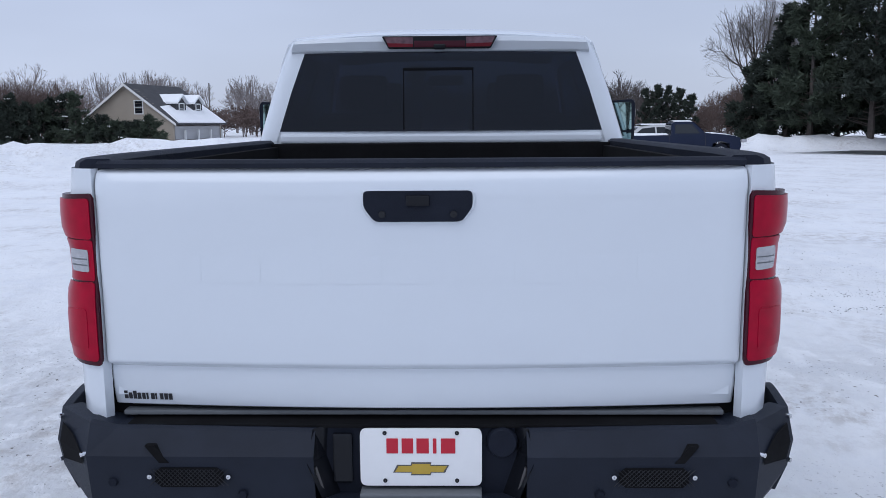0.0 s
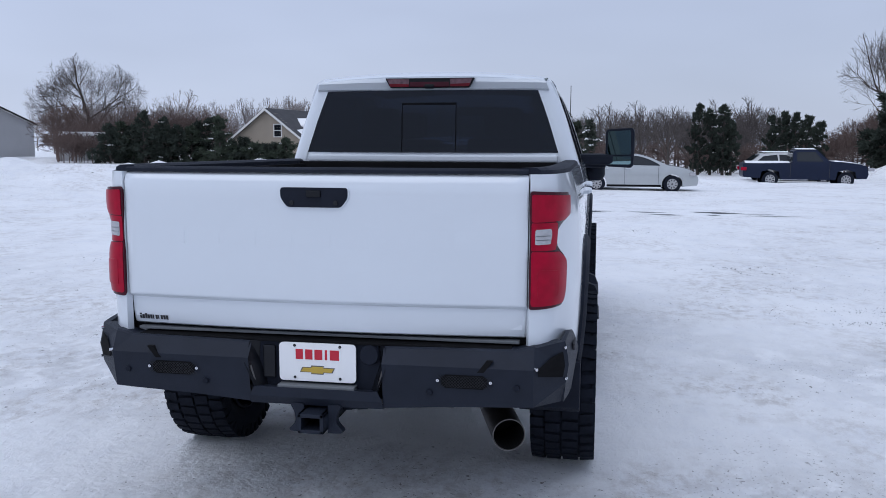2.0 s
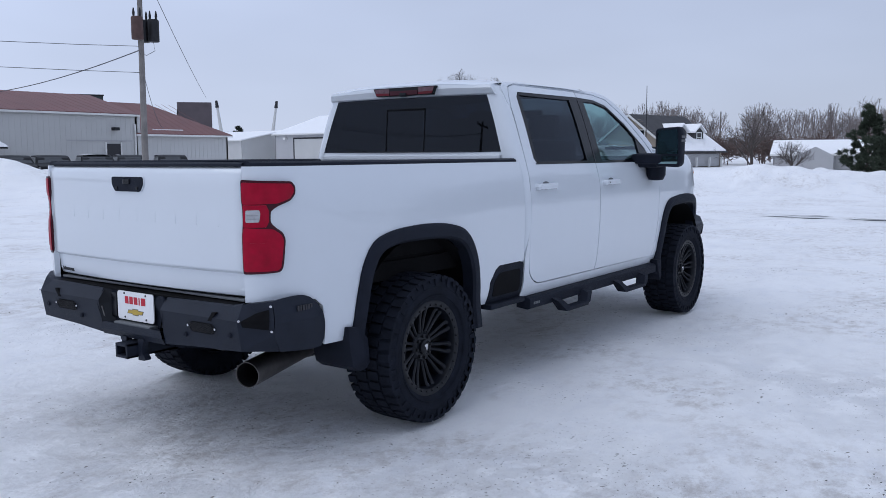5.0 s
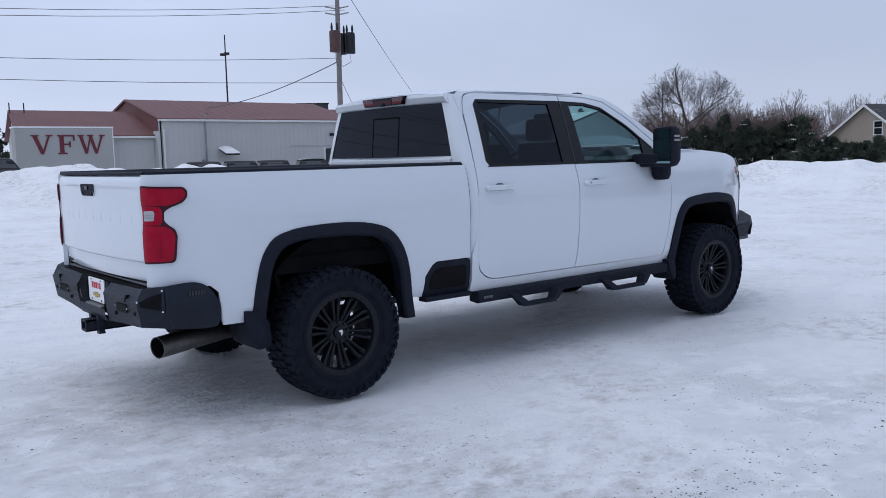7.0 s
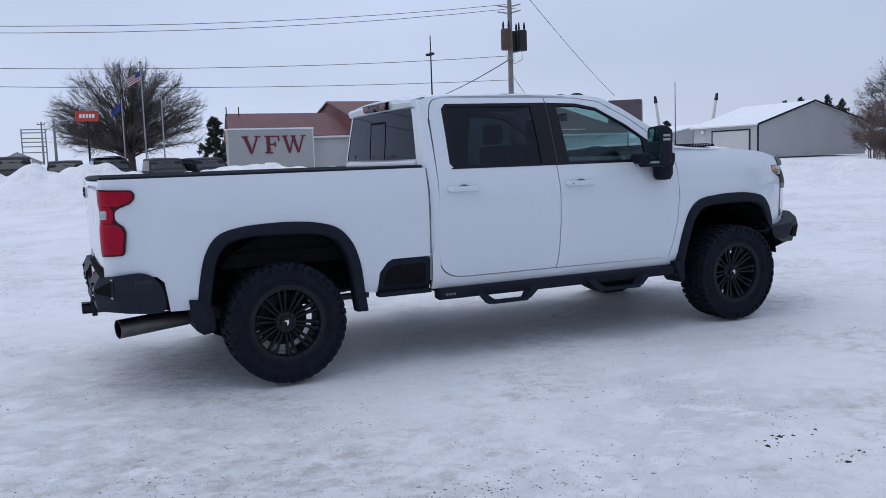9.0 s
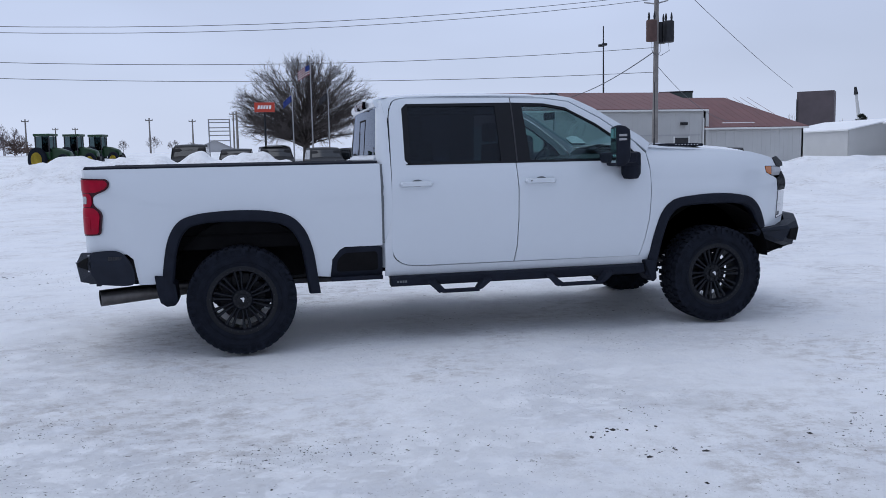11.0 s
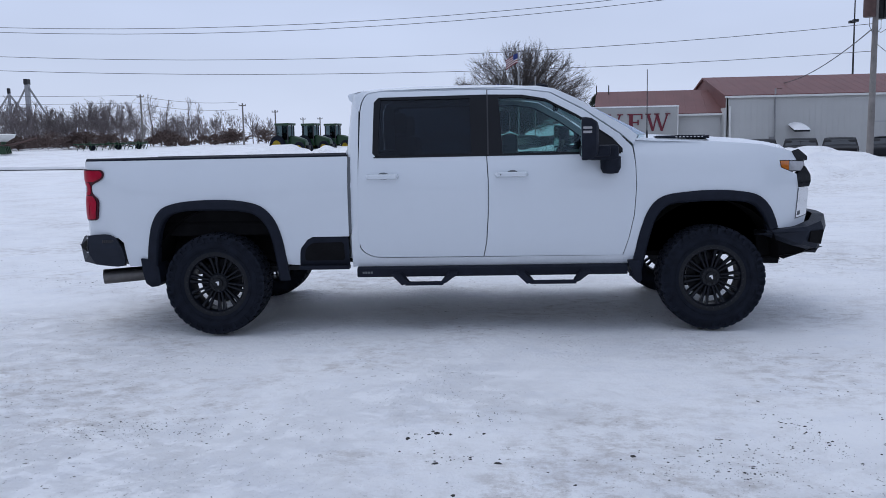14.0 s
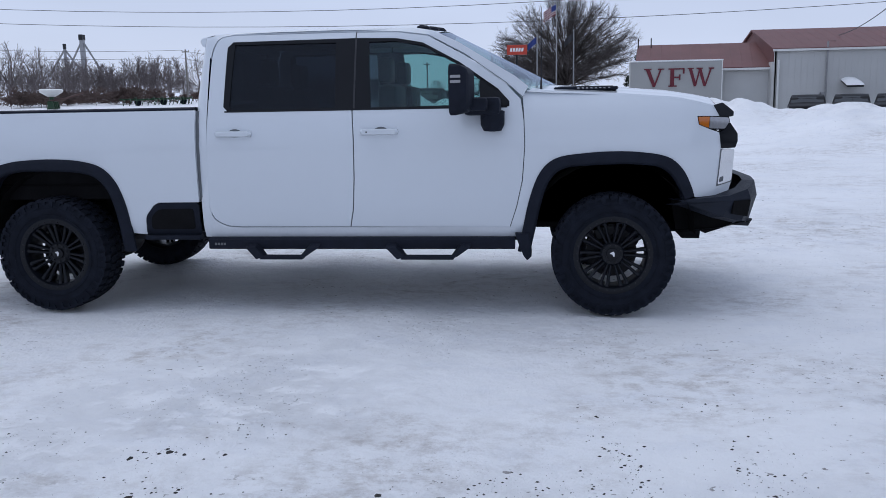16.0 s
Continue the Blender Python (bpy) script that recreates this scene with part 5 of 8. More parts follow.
TOWER_CLAD = mat("brown_grey_cladding", (0.085, 0.068, 0.075), 0.7, var=0.2, scale=0.6)
CLAD_DARK = mat("dark_green_cladding", (0.03, 0.045, 0.045), 0.5, var=0.08)
SIGN_ORANGE = mat("orange_sign", (0.50, 0.05, 0.025), 0.5, var=0.05)
FLAG_RED = mat("flag_red", (0.20, 0.022, 0.04), 0.8)
FLAG_BLUE = mat("flag_blue", (0.03, 0.05, 0.20), 0.8)
TRACTOR_GREEN = mat("green_enamel", (0.008, 0.042, 0.014), 0.4, var=0.15)
TRACTOR_YELLOW = mat("yellow_enamel", (0.50, 0.36, 0.02), 0.4, var=0.1)
SILVER = mat("silver_car_paint", (0.40, 0.42, 0.43), 0.3, 0.2, var=0.03, coat=1.0)
NAVY = mat("navy_car_paint", (0.006, 0.012, 0.034), 0.4, var=0.1, spec=0.25)
BLACK_CAR = mat("black_car_paint", (0.006, 0.006, 0.008), 0.42, var=0.1, spec=0.10)
GREY_CAR = mat("dark_grey_car_paint", (0.012, 0.013, 0.016), 0.45, 0.0, var=0.1, spec=0.12)
WHITE_CAR = mat("white_car_paint", (0.6, 0.6, 0.6), 0.35, var=0.03, coat=0.6)
CAR_GLASS = mat("dark_car_glass", (0.014, 0.017, 0.021), 0.08, var=0.1, spec=0.5)
ALLOY = mat("silver_alloy", (0.45, 0.45, 0.46), 0.35, 0.8, var=0.1)
GALVANISED = mat("galvanised_steel", (0.30, 0.30, 0.31), 0.5, 0.6, var=0.15)


# ---- trees ----
def stick_mesh(name, sticks, spikes, material, sides=3):
    """Tapered sticks, and twigs that end in a point, as one mesh. Each row: x, y, z, x, y, z, radius, radius."""
    vs, fs, base = [], [], 0
    for rows, pointed in ((sticks, False), (spikes, True)):
        if rows is None or not len(rows):
            continue
        q = np.asarray(rows, float)
        a, b, n = q[:, :3], q[:, 3:6], len(q)
        d = b - a
        d /= np.maximum(np.linalg.norm(d, axis=1, keepdims=True), 1e-6)
        ref = np.where(np.abs(d[:, 2:3]) > 0.9, [[1.0, 0, 0]], [[0, 0, 1.0]])
        e = np.cross(d, ref)
        e /= np.linalg.norm(e, axis=1, keepdims=True)
        u = np.cross(e, d)
        k = 3 if pointed else sides
        ring = [(e * math.cos(2 * math.pi * i / k) + u * math.sin(2 * math.pi * i / k)) for i in range(k)]
        per = k + 1 if pointed else 2 * k
        v = np.zeros((n, per, 3))
        for i in range(k):
            v[:, i] = a + ring[i] * q[:, 6:7]
            if not pointed:
                v[:, k + i] = b + ring[i] * q[:, 7:8]
        if pointed:
            v[:, k] = b
        at = base + np.arange(n) * per
        for i in range(k):
            j = (i + 1) % k
            fs += np.stack([at + i, at + j, at + k] if pointed else [at + i, at + j, at + k + j, at + k + i], 1).tolist()
        vs.append(v.reshape(-1, 3))
        base += n * per
    me = bpy.data.meshes.new(name)
    me.from_pydata(np.concatenate(vs).tolist(), [], fs)
    me.materials.append(material)
    return me


def limbs_of(seed, h, width, kids, trunk=0.25, r=0.2, lift=0.12, open_=(25, 55), twig=0.005, low=0.0):
    """Sticks and pointed twigs of a bare tree at the origin: each branch bears kids, which spread, curve upward and thin out."""
    rs = np.random.RandomState(seed)
    p, d, ln, rad = np.zeros((1, 3)), np.array([[rs.normal(0, 0.04), rs.normal(0, 0.04), 1.0]]), np.array([h * trunk]), np.array([r])
    levels = []
    for lv, k in enumerate(list(kids) + [0]):
        bend = rs.normal(0, 0.10 if lv else 0.02, (len(p), 3)) + [0, 0, lift * (lv > 0)]
        m = p + d * ln[:, None] * 0.5
        d2 = d + bend
        d2 /= np.linalg.norm(d2, axis=1, keepdims=True)
        e = m + d2 * ln[:, None] * 0.5
        levels.append((p, m, e, rad))
        if not k:
            break
        n = len(p)
        f = rs.uniform(0.30 if lv else 0.45, 1.0, (n, k))
        f[:, 0] = 1.0
        near = f < 0.5
        o = np.where(near[..., None], p[:, None] + (m - p)[:, None] * (f / 0.5)[..., None], m[:, None] + (e - m)[:, None] * ((f - 0.5) / 0.5)[..., None])
        dd = np.where(near[..., None], d[:, None], d2[:, None])
        side = rs.normal(0, 1, (n, k, 3))
        side -= dd * (side * dd).sum(-1, keepdims=True)
        side /= np.linalg.norm(side, axis=-1, keepdims=True)
        ang = np.radians(rs.uniform(open_[0], open_[1], (n, k)))
        ang[:, 0] *= 0.35
        nd = dd * np.cos(ang)[..., None] + side * np.sin(ang)[..., None] + [0, 0, lift * 0.5]
        nd /= np.linalg.norm(nd, axis=-1, keepdims=True)
        nl = ln[:, None] * rs.uniform(0.55, 0.85, (n, k)) * (1.15 - 0.35 * f) * (1.25 if lv == 0 else 1.0)
        nr = np.maximum(rad[:, None] * np.where(np.arange(k) == 0, 0.60, rs.uniform(0.28, 0.44, (n, k))), twig)
        p, d, ln, rad = o.reshape(-1, 3), nd.reshape(-1, 3), nl.ravel(), nr.ravel()
    ends = np.concatenate([l[2] for l in levels])
    top = np.percentile(ends[:, 2], 99.5)
    span = np.percentile(np.hypot(ends[:, 0], ends[:, 1]), 97) * 2
    kz, kx = h / top, width / span
    cen, rx, rz = h * (0.5 + low / 2), width * 0.5, h * (0.5 - low / 2)

    def fit(q):
        q = q * [kx, kx, kz]
        g = np.sqrt((q[:, 0] / rx) ** 2 + (q[:, 1] / rx) ** 2 + ((q[:, 2] - cen) / rz) ** 2)
        s = np.where((g > 0.85) & (q[:, 2] > h * 0.25), (0.85 + (g - 0.85) * 0.45) / np.maximum(g, 1e-6), 1.0)[:, None]
        return (q - [0, 0, cen]) * s + [0, 0, cen]

    out = [[], [], []]
    for lv, (a, m, e, ra) in enumerate(levels):
        a, m, e = fit(a), fit(m), fit(e)
        c = ra[:, None]
        if lv == len(levels) - 1:
            out[2].append(np.hstack([a, e, c, c * 0]))
        else:
            w = out[0] if lv < 3 else out[1]
            w.append(np.hstack([a, m, c, c * 0.85]))
            w.append(np.hstack([m, e, c * 0.85, c * 0.7]))
    return [np.concatenate(o) if o else np.zeros((0, 8)) for o in out]


def bare_tree(x, y, h, width, seed, label, kids=(6, 5, 5, 4, 4), material=None, sink=0.1, **more):
    thick, thin, tips = limbs_of(seed, h, width, kids, **more)
    t = thing("bare_tree", label, "tree", at=Matrix.Translation((x, y, gz(x, y) - sink)))
    for nm, a, b, m, sides in (("trunk", thick, None, BARK, 6), ("crown", thin, tips, material or TWIG, 3)):
        ob = new(nm, stick_mesh(nm, a, b, m, sides))
        ob.parent = t
    return t


def fan_tree(x, y, h, width, seed, label, limbs=210, twigs=32, low=0.05, centre=0.42, twig=0.0068, r=0.38, sink=0.1):
    """A broad bare tree: a short trunk, limbs that fan out to a rounded crown, and fine twigs all along them."""
    rs = np.random.RandomState(seed)
    up = 1.72 * rs.rand(limbs) ** 0.62 - 0.72
    az = rs.uniform(0, 2 * math.pi, limbs)
    cz, k = np.sqrt(1 - up * up), rs.uniform(0.84, 0.93, limbs)
    tip = np.stack([np.cos(az) * cz * width / 2 * k, np.sin(az) * cz * width / 2 * k, h * centre + up * h * np.where(up > 0, 1 - centre, centre - low) * k], 1)
    root = np.stack([np.zeros(limbs), np.zeros(limbs), h * rs.uniform(0.14, 0.24 + 0.30 * np.maximum(0, up), limbs)], 1)
    bow = root + (tip - root) * 0.45 + np.stack([rs.normal(0, 0.25, limbs), rs.normal(0, 0.25, limbs), np.full(limbs, h * 0.05)], 1)
    f = np.linspace(0, 1, 8)[None, :, None]
    path = (1 - f) ** 2 * root[:, None] + 2 * f * (1 - f) * bow[:, None] + f * f * tip[:, None] + rs.normal(0, 0.05, (limbs, 8, 3))
    r0 = r * rs.uniform(0.10, 0.22, limbs)
    seg = [np.hstack([path[:, j], path[:, j + 1], (r0 * (1 - j / 7.5) + twig)[:, None], (r0 * (1 - (j + 1) / 7.5) + twig)[:, None]]) for j in range(7)]
    thick = np.vstack([[0, 0, 0, 0.05, 0.02, h * 0.14, r, r * 0.8], [0.05, 0.02, h * 0.14, 0, 0, h * 0.56, r * 0.8, r * 0.25]] + seg[:3])
    own = np.repeat(np.arange(limbs), twigs)
    g = (0.22 + 0.78 * rs.rand(len(own)) ** 0.75) * 7
    j = np.minimum(6, g.astype(int))
    step = path[own, j + 1] - path[own, j]
    o = path[own, j] + step * (g - j)[:, None]
    d = step / np.linalg.norm(step, axis=1, keepdims=True) + rs.normal(0, 0.55, (len(own), 3)) + [0, 0, 0.12]
    d /= np.linalg.norm(d, axis=1, keepdims=True)
    ln = h * rs.uniform(0.06, 0.125, len(own)) * (1.4 - 0.085 * g)
    m, e = o + d * ln[:, None] * 0.5, o + d * ln[:, None] + np.stack([ln * 0, ln * 0, ln * 0.12], 1)
    one = np.ones((len(own), 1))
    thin = np.vstack(seg[3:] + [np.hstack([o, m, one * twig * 1.6, one * twig * 1.3])])
    sub = np.repeat(np.arange(len(own)), 8)
    q = rs.uniform(0.1, 1.0, len(sub))[:, None]
    p = o[sub] + (e - o)[sub] * q
    d3 = d[sub] + rs.normal(0, 0.5, (len(sub), 3)) + [0, 0, 0.1]
    d3 /= np.linalg.norm(d3, axis=1, keepdims=True)
    tips = np.vstack([np.hstack([m, e, one * twig * 1.3, one * 0]), np.hstack([p, p + d3 * (ln[sub] * rs.uniform(0.3, 0.65, len(sub)))[:, None], np.full((len(sub), 1), twig), np.zeros((len(sub), 1))])])
    t = thing("bare_tree", label, "tree", at=Matrix.Translation((x, y, gz(x, y) - sink)))
    for nm, a, b, mm, sides in (("trunk", thick, None, BARK, 6), ("crown", thin, tips, TWIG, 3)):
        ob = new(nm, stick_mesh(nm, a, b, mm, sides))
        ob.parent = t
    return t


def seen_at(eye, az, d, el):
    """Where a thing stands that is seen at this bearing and distance, and how tall it is if its top is seen at el."""
    x, y = polar(eye, az, d)
    return x, y, eye[2] + d * math.tan(radians(el)) - gz(x, y)


def blade_mesh(name, c, d, ln, w, seed, material):
    """Small pointed blades: foot, direction, length, half width."""
    s = np.cross(d, np.random.RandomState(seed).normal(0, 1, d.shape))
    s /= np.maximum(np.linalg.norm(s, axis=1, keepdims=True), 1e-6)
    v = np.stack([c - s * w[:, None], c + s * w[:, None], c + d * ln[:, None]], 1)
    me = bpy.data.meshes.new(name)
    me.from_pydata(v.reshape(-1, 3).tolist(), [], np.arange(len(c) * 3).reshape(-1, 3).tolist())
    me.materials.append(material)
    return me


def conifer(x, y, h, width, seed, label, material=None, snow=0.04, kind="pine", low=0.06, blades=24, category="tree", fine=1.0):
    """A trunk, limbs and tufts of needles, with some snow lying on them."""
    rs = np.random.RandomState(seed + 500)
    t = thing("conifer", label, category, at=Matrix.Translation((x, y, gz(x, y) - 0.15)))
    n = int(24 + h * 10)
    f = low + (1 - low) * (np.arange(n) + rs.rand(n)) / n
    az = rs.uniform(0, 2 * math.pi, n)
    if kind == "column":
        reach = width * 0.5 * np.minimum(1, 2.6 * (1 - f) + 0.08) * rs.uniform(0.75, 1.15, n)
        rise = rs.normal(1.1, 0.25, n)
    else:
        reach = width * 0.5 * ((1 - f) ** (0.75 if kind == "pine" else 1.0) + 0.06) * rs.uniform(0.5, 1.15, n)
        rise = rs.normal(0.28 if kind == "pine" else -0.12, 0.16, n)
    o = np.stack([rs.normal(0, 0.03, n), rs.normal(0, 0.03, n), f * h], 1)
    d = np.stack([np.cos(az), np.sin(az), rise], 1)
    e = o + d * reach[:, None]
    e[:, 2] = np.minimum(e[:, 2], h * 1.02)
    sticks = np.vstack([[0, 0, 0, 0, 0, h * 0.97, h * 0.016 + 0.03, 0.012], np.hstack([o, e, 0.010 + reach[:, None] * 0.008, np.full((n, 1), 0.004)])])
    tufts = np.maximum(2, (reach / (0.30 * fine)).astype(int))
    own = np.repeat(np.arange(n), tufts)
    g = 0.22 + 0.80 * rs.rand(len(own)) ** 0.8
    tc = o[own] + (e - o)[own] * g[:, None] + rs.normal(0, 1, (len(own), 3)) * [0.13, 0.13, 0.07] * (0.5 + reach[own][:, None] * 0.35)
    ids = np.repeat(np.arange(len(own)), blades)
    out = (e - o)[own] / np.maximum(np.linalg.norm((e - o)[own], axis=1, keepdims=True), 1e-6)
    bd = out[ids] * 0.7 + rs.normal(0, 0.62, (len(ids), 3)) + [0, 0, 0.12]
    bd /= np.linalg.norm(bd, axis=1, keepdims=True)
    c = tc[ids] + rs.normal(0, 0.07 * fine, (len(ids), 3))
    ln = rs.uniform(0.13, 0.30, len(ids)) * fine
    for nm, me in (("trunk", stick_mesh("trunk", sticks, None, BARK, 4)), ("crown", blade_mesh("crown", c, bd, ln, ln * 0.16, seed, material or NEEDLE))):
        ob = new(nm, me)
        ob.parent = t
    pick = rs.rand(len(own)) < snow
    if pick.any():
        lump = np.repeat(np.nonzero(pick)[0], 26)
        c = tc[lump] + rs.normal(0, 1, (len(lump), 3)) * [0.11, 0.11, 0.02] + [0, 0, 0.08]
        bd = rs.normal(0, 1, (len(lump), 3)) * [1, 1, 0.2]
        bd /= np.linalg.norm(bd, axis=1, keepdims=True)
        ln = rs.uniform(0.07, 0.16, len(lump))
        ob = tagged(new("snow_on_limbs", blade_mesh("snow_on_limbs", c, bd, ln, ln * 0.45, seed + 1, CLEAN_SNOW)), "lumps of lying snow", kind="stuff")
        ob.parent = t
    return t


def woods(name, label, spots, material, seed, kids=(5, 4, 4, 4), twig=0.012, kind="stuff", wide=0.62, **more):
    """A far belt of bare trees as one object. spots: x, y, height."""
    rs = np.random.RandomState(seed)
    shapes = [limbs_of(seed * 31 + i, 1.0, wide, kids, r=0.018, twig=0.002, **more) for i in range(6)]
    sticks, tips = [], []
    for x, y, h in spots:
        th, tn, tp = shapes[rs.randint(6)]
        a, k = rs.uniform(0, 6.28), h * rs.uniform(0.85, 1.25)
        c, s, z0 = math.cos(a), math.sin(a), gz(x, y) - 0.2
        turn = np.array([[c * k, s * k, 0], [-s * k, c * k, 0], [0, 0, h]])
        for src, dst in ((np.vstack([th, tn]), sticks), (tp, tips)):
            dst.append(np.hstack([src[:, :3] @ turn + [x, y, z0], src[:, 3:6] @ turn + [x, y, z0], np.maximum(src[:, 6:7] * h, twig), np.maximum(src[:, 7:8] * h, twig * 0.8)]))
    return tagged(new(name, stick_mesh(name, np.concatenate(sticks), np.concatenate(tips), material)), label, "trees", kind=kind)


def polar(eye, az, d):
    return eye[0] - d * math.sin(radians(az)), eye[1] + d * math.cos(radians(az))


A0, A9, A12, A15 = (0.1, -3.21, 1.54), (6.74, -1.45, 1.50), (7.85, 1.2, 1.49), (7.67, 2.91, 1.46)
E0 = (1.0, -4.0)     # about where the walk begins
rnd = random.Random(5)

# the tall pines beside the road, and the bare tree behind them
for az, d, h, w, sd in ((-17.6, 57, 5.2, 4.2, 1), (-19.3, 56, 8.4, 5.2, 7), (-20.6, 54, 9.8, 5.6, 2), (-22.2, 58, 10.4, 6.2, 8), (-23.9, 53, 10.8, 6.4, 3), (-25.8, 57, 11.6, 6.6, 4), (-28.0, 52, 10.4, 6.6, 5), (-30.2, 56, 11, 6.6, 9), (-32.5, 52, 10.5, 6.4, 6)):
    x, y = polar(E0, az, d)
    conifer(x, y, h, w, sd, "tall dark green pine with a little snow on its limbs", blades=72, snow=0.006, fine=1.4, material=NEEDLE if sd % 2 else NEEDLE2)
x, y = polar(A0, -18.3, 70)
bare_tree(x, y, 11.8, 9.4, 11, "leafless grey tree behind the pines", (9, 7, 6, 5, 4), GREY_TWIG, trunk=0.16, r=0.20, open_=(20, 50), twig=0.007)
spots = []
for i in range(44):
    az = rnd.uniform(-19.5, -13.2)
    spots.append((*polar(A0, az, rnd.uniform(58, 70)), (1.9 + (-13.2 - az) * 0.55) * rnd.uniform(0.85, 1.15)))
woods("russet_thicket", "russet leafless bushes beyond the parked pickup", spots, BROWN_TWIG, 3, (7, 5, 4, 4), wide=1.2, trunk=0.03, lift=0.06, open_=(20, 70), twig=0.010)

# columnar evergreens behind the parked vehicles
for az, h, w in ((-6.0, 4.35, 1.15), (-6.75, 4.0, 1.0), (-7.5, 4.25, 1.1), (-8.0, 3.3, 0.8), (-10.3, 3.6, 0.9), (-11.0, 3.85, 0.9), (-11.7, 3.8, 0.95), (-12.4, 3.6, 0.85), (-13.1, 3.3, 0.8)):
    x, y = polar((1.466, -4.312), az, 55)
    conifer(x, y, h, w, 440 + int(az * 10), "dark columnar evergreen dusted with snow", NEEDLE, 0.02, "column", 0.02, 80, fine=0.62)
spots = [(*polar(E0, rnd.uniform(-13, 1.5), rnd.uniform(66, 90)), rnd.uniform(4.0, 6.2)) for i in range(60)]
woods("leafless_thicket", "leafless shrubs and young trees dusted with snow", spots, TWIG, 4, (7, 5, 4, 4), wide=0.95, trunk=0.05, open_=(18, 60), twig=0.009)
spots = [(*polar(E0, rnd.uniform(-14, 2.5), rnd.uniform(58, 66)), rnd.uniform(1.6, 2.8)) for i in range(52)]
woods("brown_undergrowth", "dense brown brush behind the young trees", spots, BROWN_TWIG, 5, (10, 6, 4), wide=1.5, trunk=0.02, lift=0.06, twig=0.016, open_=(20, 75))
# pines beyond the saloon car
for az, d, h, w, sd in ((8.1, 66, 4.7, 4.2, 61), (6.4, 64, 4.2, 4.8, 62), (4.8, 64, 5.7, 4.6, 63), (3.2, 65, 4.0, 4.6, 64)):
    x, y = polar((2.35, -4.18), az, d)
    conifer(x, y, h, w, sd, "bushy green pine beyond the snow bank", NEEDLE2, 0.01, "pine", 0.0, 84)
x, y = polar((2.35, -4.18), 1.9, 52)
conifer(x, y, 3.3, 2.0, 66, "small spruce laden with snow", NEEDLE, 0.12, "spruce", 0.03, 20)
for az, d, h in ((0.2, 52, 3.9), (-1.4, 54, 4.7), (-3.2, 52, 4.5), (-4.8, 55, 3.8)):
    x, y = polar((2.35, -4.18), az, d)
    bare_tree(x, y, h, 4.2, int(az * 10) + 90, "dark leafless shrub with snow in its forks", (7, 5, 4, 4), trunk=0.12, r=0.09, open_=(30, 65))

# hedge of evergreens and bushes before the tan house
for i in range(17):
    az = 20.4 + i * 0.68 + rnd.uniform(-0.2, 0.2)
    h = (1.9 if az < 24.0 else 3.7) * rnd.uniform(0.82, 1.15)
    x, y = polar(E0, az, 74 + rnd.uniform(-2, 2))
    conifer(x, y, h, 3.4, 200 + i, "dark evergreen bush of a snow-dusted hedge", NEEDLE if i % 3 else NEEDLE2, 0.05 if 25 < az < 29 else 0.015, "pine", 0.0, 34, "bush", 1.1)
spots = [(*polar(E0, rnd.uniform(24.3, 34.4), rnd.uniform(78, 92)), rnd.uniform(3.8, 6.0)) for i in range(50)]
spots += [(*polar(E0, rnd.uniform(31.0, 34.2), rnd.uniform(72, 77)), rnd.uniform(1.8, 3.2)) for i in range(16)]
woods("russet_hedge_trees", "russet leafless bushes round the evergreen hedge", spots, BROWN_TWIG, 8, (7, 5, 4, 4), wide=1.0, trunk=0.04, open_=(18, 60), twig=0.010)
x, y = polar((2.35, -4.18), 33.0, 93)
bare_tree(x, y, 10.6, 12.2, 21, "leafless spreading tree beside the grey shed", (7, 7, 6, 6, 4), trunk=0.24, r=0.20, open_=(28, 62), twig=0.007)
x, y = polar((2.35, -4.18), 30.6, 88)
bare_tree(x, y, 6.4, 5.4, 22, "young leafless tree beside the evergreen hedge", (6, 5, 4, 4), trunk=0.2, r=0.10)

for az, d, h, w, sd in ((15.9, 45, 4.0, 3.9, 401), (13.6, 50, 2.3, 2.4, 402)):
    x, y = polar((3.83, -3.78), az, d)
    bare_tree(x, y, h, w, sd, "dense leafless shrub beyond the snow bank", (9, 6, 5, 4), trunk=0.06, r=0.07, open_=(30, 68))
# far woods
spots = [(*polar((2, 0), rnd.uniform(7, 36), rnd.uniform(94, 112)), rnd.uniform(2.8, 4.4)) for i in range(80)]
woods("far_undergrowth", "dense brown undergrowth before the far woods", spots, BROWN_TWIG, 17, (10, 6, 4), wide=1.8, trunk=0.02, lift=0.06, twig=0.03, open_=(20, 75))
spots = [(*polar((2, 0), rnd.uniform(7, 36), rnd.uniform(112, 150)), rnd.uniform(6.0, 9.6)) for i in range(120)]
woods("far_woods", "distant belt of bare grey trees", spots, HAZED_WOOD_TWIG, 12, (5, 4, 4, 4), wide=0.75, trunk=0.20, open_=(20, 52), twig=0.017)
spots = [seen_at(A15, az, rnd.uniform(125, 140), el * 1.12 + 0.1) for az, el in ((122.3, 3.8), (120.8, 3.5), (119.6, 3.0), (117.6, 2.8), (116.2, 2.7), (114.6, 2.2), (112.6, 3.1), (111.7, 3.4), (110.9, 3.1), (109.5, 3.2), (108.9, 2.2), (107.5, 2.5), (106.6, 2.2), (104.4, 1.6))]
spots += [seen_at(A15, rnd.uniform(113, 126), rnd.uniform(125, 150), rnd.uniform(2.2, 3.7)) for i in range(80)]
spots += [seen_at(A15, rnd.uniform(105, 113), rnd.uniform(130, 150), rnd.uniform(1.6, 2.8)) for i in range(30)]
spots += [seen_at(A12, az, 160, el) for az, el in ((103.9, 2.3), (97.8, 1.45), (96.0, 1.7), (94.7, 1.4), (93.6, 1.3))]
